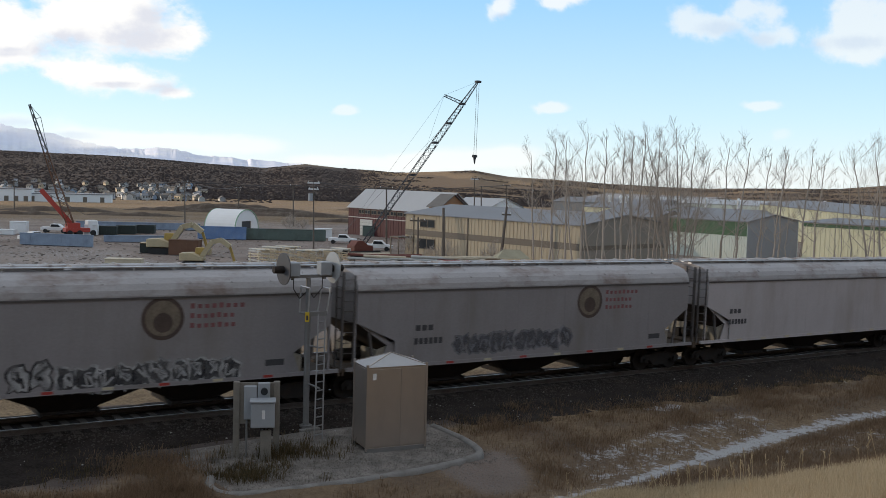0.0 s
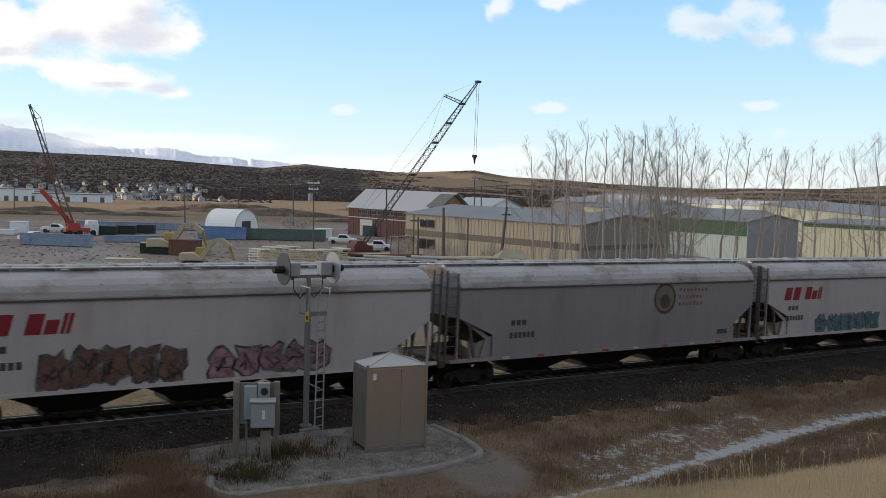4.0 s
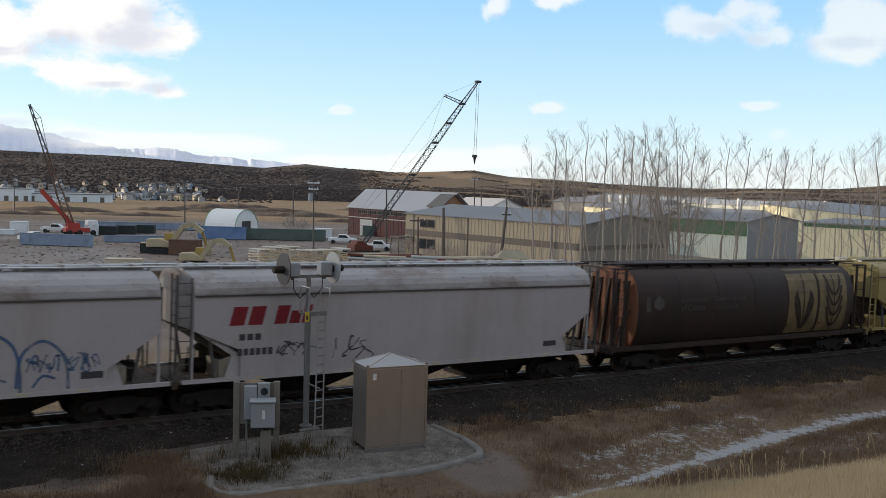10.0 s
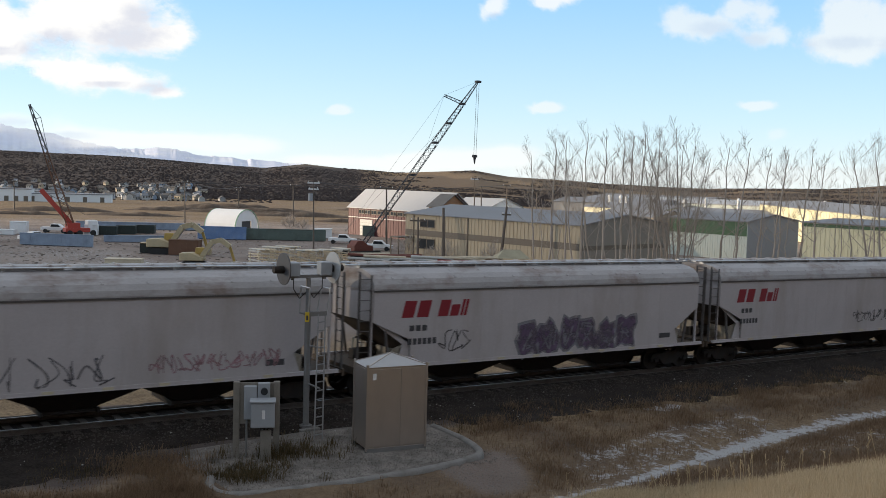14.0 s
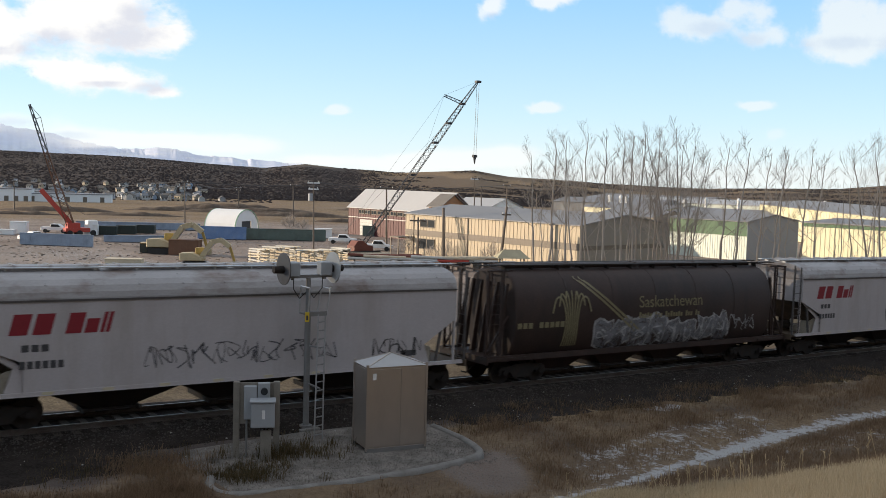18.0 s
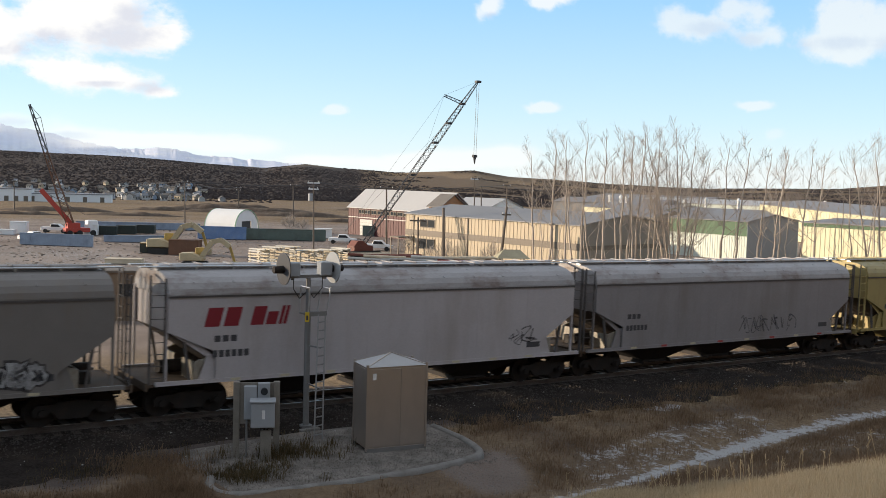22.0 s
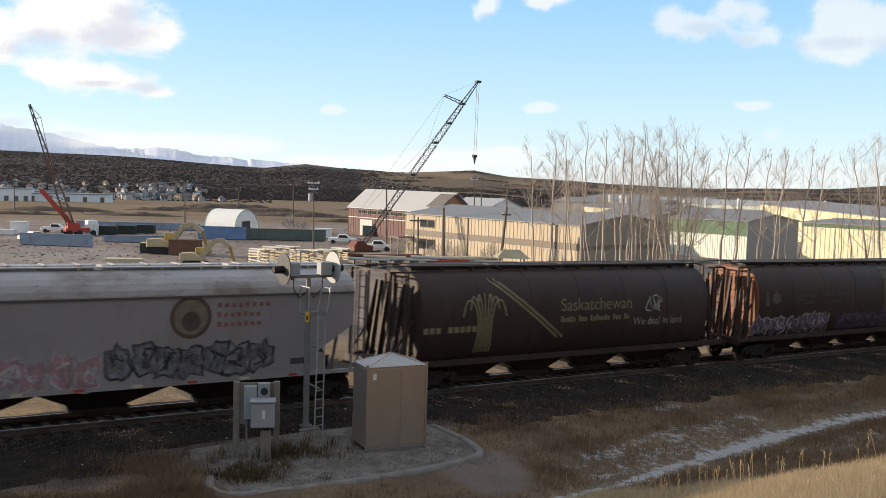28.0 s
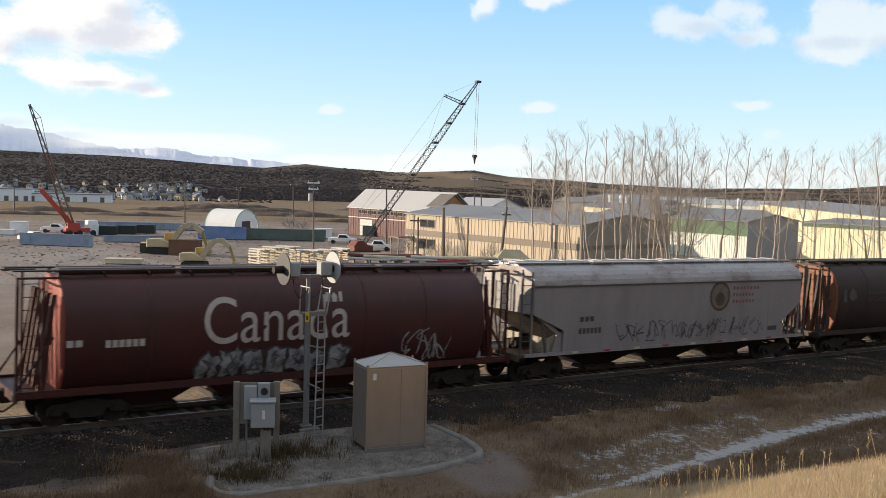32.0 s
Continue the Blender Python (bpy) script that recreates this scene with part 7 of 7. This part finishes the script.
def build_mounds():
    """Long low heaps of earth on the plain."""
    rng = random.Random(77)
    for px, py, d, ln, wd, hh in ((398, 362, 430, 46, 14, 3.4), (455, 368, 400, 60, 12, 2.2), (300, 372, 420, 34, 10, 1.6), (100, 378, 380, 40, 12, 1.8), (520, 372, 360, 40, 12, 1.6), (610, 400, 300, 18, 6, 1.2), (240, 385, 330, 30, 8, 1.2), (30, 385, 330, 26, 8, 1.2), (700, 350, 520, 60, 12, 2.5)):
        p = spot(px, py, d)
        me = bpy.data.meshes.new("earth_mound")
        vs, fs = [], []
        nx, ny = 30, 10
        for i in range(nx + 1):
            for j in range(ny + 1):
                u, v = 2 * i / nx - 1, 2 * j / ny - 1
                f = max(0.0, 1 - u * u) ** 0.7 * max(0.0, 1 - v * v) ** 0.8
                z = hh * f * (1 + 0.5 * noise.noise((u * 4 + px, v * 2, 0)))
                x, y = p.x + u * ln / 2 * 0.82 - v * wd * 0.28, p.y - u * ln / 2 * 0.57 + v * wd * 0.4
                vs.append((x, y, ground_z(x, y) - 0.15 + z))
        for i in range(nx):
            for j in range(ny):
                a = i * (ny + 1) + j
                fs.append((a, a + ny + 1, a + ny + 2, a + 1))
        me.from_pydata(vs, [], fs)
        me.polygons.foreach_set("use_smooth", [True] * len(me.polygons))
        me.materials.append(M["earth"])
        tagged(new("earth_mound", me), "long low heap of brown earth on the plain", "earth heap", "earth heaps on the plain")


M["earth"] = mat("heaped_earth", (0.11, 0.082, 0.062), 0.95, 0, 0.3, 0.2, 2.0, 0.5, (0.2, 0.165, 0.13), 0.7, 0.3)
build_mounds()


def build_town():
    rng = random.Random(41)
    kinds = (("housewhite", "white house with a dark pitched roof"), ("greysiding", "grey house with a dark pitched roof"), ("taupe", "brown-grey house with a dark pitched roof"), ("beige", "tan house with a dark pitched roof"), ("bluefence", "blue-grey house with a dark pitched roof"))
    for i in range(200):
        x = rng.choice((rng.uniform(-10, 405), rng.gauss(230, 60), rng.gauss(60, 50), rng.gauss(300, 30)))
        far = 800 + 480 * rng.random() ** 1.5
        p = spot(x, 345, far)
        g = ground_z(p.x, p.y)
        w, ln, hh = rng.uniform(3.2, 5.2), rng.uniform(3.6, 6.5), rng.uniform(2.4, 4.0)
        roof = rng.choice(("houseroof", "houseroof", "brownroof", "roofmetal"))
        wall, says = kinds[min(4, int(rng.random() ** 1.5 * 5))]
        b = thing("house", says, "house", "houses of the far town", m=Matrix.Translation((p.x, p.y, g)) @ Matrix.Rotation(radians(rng.uniform(0, 180)), 4, "Z"))
        bm = bmesh.new()
        prism(bm, [(-w / 2, -1), (w / 2, -1), (w / 2, hh), (0, hh + 1.6), (-w / 2, hh)], "y", -ln / 2, ln / 2)
        part("wall", bm, M[wall], b)
        for s in (-1, 1):
            bm = bmesh.new()
            prism(bm, [(s * (w / 2 + 0.4), hh - 0.2), (0, hh + 1.65), (0, hh + 1.9), (s * (w / 2 + 0.4), hh + 0.1)], "y", -ln / 2 - 0.3, ln / 2 + 0.3)
            part("roof", bm, M[roof], b)
        for yy in (-ln / 4, ln / 4):
            bm = bmesh.new()
            box(bm, -w / 2 - 0.06, -w / 2 + 0.02, yy - 0.5, yy + 0.5, hh - 1.6, hh - 0.6)
            part("window", bm, M["glass"], b)
    for x, d, tn, ln, hh, wl in ((15, 640, -12, 26, 7.0, "white"), (122, 640, -12, 48, 4.6, "white"), (70, 700, -12, 30, 5.5, "greysiding")):
        p = spot(x, 352, d)
        g = ground_z(p.x, p.y)
        b = thing("long_warehouse", "long low white warehouse on the plain", "building", m=Matrix.Translation((p.x, p.y, g)) @ Matrix.Rotation(radians(tn - 8), 4, "Z"))
        bm = bmesh.new()
        box(bm, -ln / 2, ln / 2, -8, 8, -1, hh)
        part("wall", bm, M[wl], b)
        bm = bmesh.new()
        box(bm, -ln / 2 - 0.3, ln / 2 + 0.3, -8.3, 8.3, hh, hh + 0.5)
        part("roof", bm, M["roofmetal"], b)
        for i in range(5):
            bm = bmesh.new()
            c = -ln / 2 + ln * (i + 0.5) / 5
            box(bm, c - 1.2, c + 1.2, -8.08, -8.0, 0, 3.2)
            part("door", bm, M["browntrim"], b)


build_town()


def build_mountains():
    """Snowy range far off."""
    vs, fs = [], []
    n = 220
    for i in range(n + 1):
        a = 4 + 30 * i / n
        base = np.interp(a, (4, 11, 13.8, 15.2, 17, 19.5, 21, 25.6, 30, 34), (2.6, 2.1, 1.7, 1.33, 1.05, 1.2, 0.86, 0.6, 0.27, 0.1))
        h = base + 0.07 * noise.noise((a * 1.3, 0, 0)) + 0.07 * noise.noise((a * 4, 3, 0)) + 0.04 * noise.noise((a * 11, 5, 0))
        for k, (r, f) in enumerate(((4650, 1.0), (4500, 0.72), (4350, 0.4), (4250, -0.6))):
            el = h * f + (0.1 * noise.noise((a * 7, k, 0)) if 0 < k < 3 else 0)
            vs.append((r * math.sin(radians(a)), EYE[1] + r * math.cos(radians(a)), EYE[2] + r * math.tan(radians(el))))
    for i in range(n):
        for k in range(3):
            b = i * 4 + k
            fs.append((b, b + 1, b + 5, b + 4))
    me = bpy.data.meshes.new("mountain_range")
    me.from_pydata(vs, [], fs)
    me.polygons.foreach_set("use_smooth", [True] * len(me.polygons))
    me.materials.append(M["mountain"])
    tagged(new("mountain_range", me), "hazy blue mountain range with snow", "mountains", kind="structure")


# distance haze is painted as the pale blue base; whiter blotches are snow
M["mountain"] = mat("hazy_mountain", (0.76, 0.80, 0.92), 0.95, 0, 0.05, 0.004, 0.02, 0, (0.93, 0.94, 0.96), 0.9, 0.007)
build_mountains()


# ---- clouds ----
CLOUDS = []


def cloud_material(name, bright, shade, cover, scale, seed, stretch=(1, 1)):
    m = bpy.data.materials.new(name)
    m.use_nodes = True
    n, l = m.node_tree.nodes, m.node_tree.links
    n.remove(n["Principled BSDF"])
    out = n["Material Output"]
    tc = n.new("ShaderNodeTexCoord")
    mp = n.new("ShaderNodeMapping")
    mp.inputs["Location"].default_value = (seed * 3.7, seed * 1.3, seed)
    mp.inputs["Scale"].default_value = (stretch[0], 1, stretch[1])
    l.new(tc.outputs["Object"], mp.inputs["Vector"])

    def noi(scl, det, rough):
        nn = n.new("ShaderNodeTexNoise")
        nn.inputs["Scale"].default_value, nn.inputs["Detail"].default_value, nn.inputs["Roughness"].default_value = scl, det, rough
        l.new(mp.outputs[0], nn.inputs["Vector"])
        return nn.outputs[0]

    def math2(op, a, b):
        k = n.new("ShaderNodeMath")
        k.operation = op
        for i, v in enumerate((a, b)):
            if isinstance(v, (int, float)):
                k.inputs[i].default_value = v
            else:
                l.new(v, k.inputs[i])
        return k.outputs[0]

    def rng(v, a, c, lo=0.0, hi=1.0):
        r = n.new("ShaderNodeMapRange")
        r.interpolation_type = "SMOOTHSTEP"
        for i, q in enumerate((a, c, lo, hi)):
            r.inputs[i + 1].default_value = q
        l.new(v, r.inputs[0])
        return r.outputs[0]

    at = n.new("ShaderNodeVertexColor")
    at.layer_name = "body"
    sp = n.new("ShaderNodeSeparateColor")
    l.new(at.outputs[0], sp.inputs[0])
    big, small = noi(scale, 3, 0.5), noi(scale * 3.2, 6, 0.6)
    dens = math2("ADD", sp.outputs[0], math2("ADD", math2("MULTIPLY", math2("SUBTRACT", big, 0.5), 1.5), math2("MULTIPLY", math2("SUBTRACT", small, 0.5), 0.9)))
    alpha = math2("MULTIPLY", rng(dens, 0.12, 1.0), cover)
    alpha = math2("MULTIPLY", alpha, rng(sp.outputs[0], 0.02, 0.25))
    thick = rng(math2("ADD", sp.outputs[1], math2("MULTIPLY", math2("SUBTRACT", small, 0.5), 0.7)), 0.12, 0.95)
    col = mixes(n, l, thick, bright, shade)
    em = n.new("ShaderNodeEmission")
    l.new(col, em.inputs[0])
    em.inputs[1].default_value = CLOUD_GLOW
    tr = n.new("ShaderNodeBsdfTransparent")
    mx = n.new("ShaderNodeMixShader")
    l.new(alpha, mx.inputs[0]), l.new(tr.outputs[0], mx.inputs[1]), l.new(em.outputs[0], mx.inputs[2])
    l.new(mx.outputs[0], out.inputs[0])
    return m


CLOUD_GLOW = 0.6


def cloud(x0, x1, y0, y1, label, seed, lobes, grey=(), bright=(1.0, 0.99, 0.97), shade=(0.74, 0.76, 0.83), cover=1.0, drift=0.9, far=4300, scale=0.011):
    """A far sheet of cloud. Its corners, and its bright lobes and grey undersides (middle and half extents), are bearings across and up the view from the eye."""
    def ray(x, y):
        return (VIEW @ Vector(((x - 784) / 1800, (441 - y) / 1800, -1)) - VIEW.translation).normalized()
    mid = ray((x0 + x1) / 2, (y0 + y1) / 2) * far
    nx, nz = 40, 24
    vs, fs, cols = [], [], []
    for j in range(nz + 1):
        for i in range(nx + 1):
            x, y = x0 + (x1 - x0) * i / nx, y1 + (y0 - y1) * j / nz
            u, v = 2 * i / nx - 1, 2 * j / nz - 1
            vs.append(ray(x, y) * (far - 60 * (1 - u * u) * (1 - v * v)) - mid)
            dens = 0.0
            for cx, cy, rx, ry in lobes:
                k = ((x - cx) / rx) ** 2 + ((y - cy) / ry) ** 2
                dens += math.exp(-0.9 * k)
            dark = max([math.exp(-0.9 * (((x - cx) / rx) ** 2 + ((y - cy) / ry) ** 2)) for cx, cy, rx, ry in grey] + [0.0])
            rim = min(1.0, 5 * (1 - abs(u)), 5 * (1 - abs(v)))
            cols.extend((min(1.2, dens) * rim, dark, 0, 1))
    for j in range(nz):
        for i in range(nx):
            a = j * (nx + 1) + i
            fs.append((a, a + 1, a + nx + 2, a + nx + 1))
    me = bpy.data.meshes.new("cloud")
    me.from_pydata(vs, [], fs)
    at = me.color_attributes.new("body", "FLOAT_COLOR", "POINT")
    at.data.foreach_set("color", cols)
    me.materials.append(cloud_material("cloud", bright, shade, cover, scale, seed, (0.6, 1)))
    ob = tagged(new("cloud", me), label, "cloud", "clouds in the sky")
    c = Vector(EYE) + mid
    ob.location = c
    right = mid.cross(Vector((0, 0, 1))).normalized()
    CLOUDS.append((ob, tuple(c), tuple(-right * far * math.radians(drift))))


CREAM, DUN = (0.99, 0.97, 0.91), (0.80, 0.80, 0.82)


def build_clouds():
    cloud(20, 430, -90, 140, "large white cumulus cloud with a grey base", 1, ((170, 0, 100, 50), (110, 45, 55, 30), (225, 50, 70, 42), (280, 68, 45, 26), (337, 66, 24, 26)), ((245, 66, 75, 30), (120, 70, 55, 18), (265, 30, 35, 24)), drift=1.35)
    cloud(-200, 150, -50, 170, "bright white cumulus cloud near the sun", 2, ((0, 40, 60, 45), (25, 92, 60, 26), (-70, 60, 80, 60)), ((80, 88, 30, 16), (20, 92, 50, 8)), drift=1.3)
    cloud(40, 400, 60, 210, "low white cumulus cloud with a grey edge", 3, ((125, 118, 60, 26), (190, 138, 60, 24), (270, 153, 40, 17), (315, 166, 25, 9)), ((287, 157, 36, 12), (205, 150, 45, 6)), drift=1.1)
    cloud(1140, 1440, -60, 120, "soft cream cumulus cloud with blurred edges", 4, ((1212, 36, 32, 26), (1265, 46, 45, 20), (1318, 14, 28, 20), (1352, 68, 40, 18), (1392, 62, 24, 16), (1370, 25, 25, 20)), ((1275, 50, 40, 14), (1345, 72, 35, 14)), CREAM, DUN, 0.58, drift=0.95, scale=0.009)
    cloud(1390, 1760, -60, 150, "soft cream cumulus cloud with a grey base", 5, ((1500, 25, 30, 36), (1545, 30, 50, 40), (1465, 74, 40, 18), (1530, 78, 60, 24), (1505, 100, 35, 11), (1640, 50, 70, 50)), ((1515, 76, 55, 13), (1440, 80, 30, 14), (1620, 80, 60, 20)), CREAM, DUN, 0.64, drift=0.95, scale=0.009)
    cloud(835, 945, -40, 60, "small soft white fair-weather cloud", 6, ((886, 12, 20, 22),), ((890, 30, 15, 8),), cover=0.75)
    cloud(930, 1100, -60, 45, "small soft white fair-weather cloud", 7, ((1005, -8, 40, 18), (975, 5, 20, 10)), cover=0.75)
    cloud(915, 1030, 160, 220, "small cream cloud above the hills", 8, ((965, 190, 26, 9), (985, 193, 20, 7)), (), CREAM, DUN, 0.55, drift=0.65)
    cloud(560, 660, 165, 225, "small faint cloud in clear sky", 9, ((606, 194, 18, 8), (618, 198, 14, 6)), (), CREAM, DUN, 0.5, drift=0.8)
    cloud(1290, 1410, 160, 220, "small faint cream cloud in clear sky", 10, ((1335, 189, 20, 8), (1355, 187, 25, 7)), (), CREAM, DUN, 0.5, drift=0.5)
    cloud(1330, 1430, 210, 265, "small faint cloud in clear sky", 11, ((1380, 238, 17, 10),), (), CREAM, DUN, 0.25, drift=0.5)
    cloud(-200, 560, 170, 330, "low bank of white cloud over the mountains", 12, ((20, 215, 90, 16), (130, 235, 60, 12), (200, 250, 80, 10), (300, 248, 120, 10), (420, 262, 100, 12)), ((20, 218, 70, 10), (120, 240, 50, 8)), cover=0.6, drift=0.25, far=4450, shade=(0.74, 0.78, 0.88), scale=0.004)
    cloud(440, 1000, 240, 335, "low bank of white cloud over the hills", 13, ((560, 285, 60, 10), (700, 288, 90, 14), (830, 285, 110, 18), (900, 275, 40, 14)), (), cover=0.6, drift=0.25, far=4450, scale=0.004)
    cloud(880, 1700, 250, 345, "low bank of pale cloud over the hills", 14, ((1080, 310, 200, 16), (1350, 312, 200, 18), (1550, 310, 100, 14)), (), cover=0.3, drift=0.25, far=4450, scale=0.004)


build_clouds()


def build_shade_cloud():
    """The cloud that drifts off the sun."""
    e1 = Vector((math.sin(radians(SUN_AZ)), math.cos(radians(SUN_AZ)), 0))
    up = to_sun.cross(e1)
    up = -up if up.z < 0 else up
    nx, nz = 60, 24
    vs, fs, cols = [], [], []
    for j in range(nz + 1):
        for i in range(nx + 1):
            u, v = i / nx, 2 * j / nz - 1
            vs.append(e1 * (-720 * u) + up * (330 * v))
            edge = min(1.0, u * 720 / 55.0)
            cols.extend((edge * min(1.0, (1 - abs(v)) * 5, (1 - u) * 5) * 1.6, 0.5, 0, 1))
    for j in range(nz):
        for i in range(nx):
            a = j * (nx + 1) + i
            fs.append((a, a + 1, a + nx + 2, a + nx + 1))
    me = bpy.data.meshes.new("cloud")
    me.from_pydata(vs, [], fs)
    at = me.color_attributes.new("body", "FLOAT_COLOR", "POINT")
    at.data.foreach_set("color", cols)
    me.materials.append(cloud_material("cloud", (0.9, 0.9, 0.92), (0.6, 0.62, 0.66), 0.86, 0.012, 21))
    ob = tagged(new("cloud", me), "grey-white cloud drifting off the low sun", "cloud", "clouds in the sky")
    base = to_sun * 1500
    rows = []
    for t, e in SHADE_EDGE:
        p = base + e1 * e
        rows.append((t, Matrix.Translation(p)))
    return ob, rows


SHADE_EDGE = ((0.0, 420.0), (8.0, 310.0), (13.0, 228.0), (14.0, 208.0), (16.5, 152.0), (18.0, 118.0), (19.5, 72.0), (20.5, 44.0), (23.0, 28.0), (27.0, 18.0), (32.0, 6.0))
SHADE_CLOUD, SHADE_ROWS = build_shade_cloud()


def motions():
    for car, s in CARS:
        rows = []
        for t in range(0, 33, 2):
            x = s - travel(t)
            rows.append((t, pose(x, 0, GRADE * x, 0, math.degrees(math.atan(-GRADE)), 0)))
        walk(car, rows)
    walk(SHADE_CLOUD, SHADE_ROWS)
    for cl, start, drift in CLOUDS:
        walk(cl, [(0.0, Matrix.Translation(start)), (32.0, Matrix.Translation(Vector(start) + Vector(drift)))])


motions()
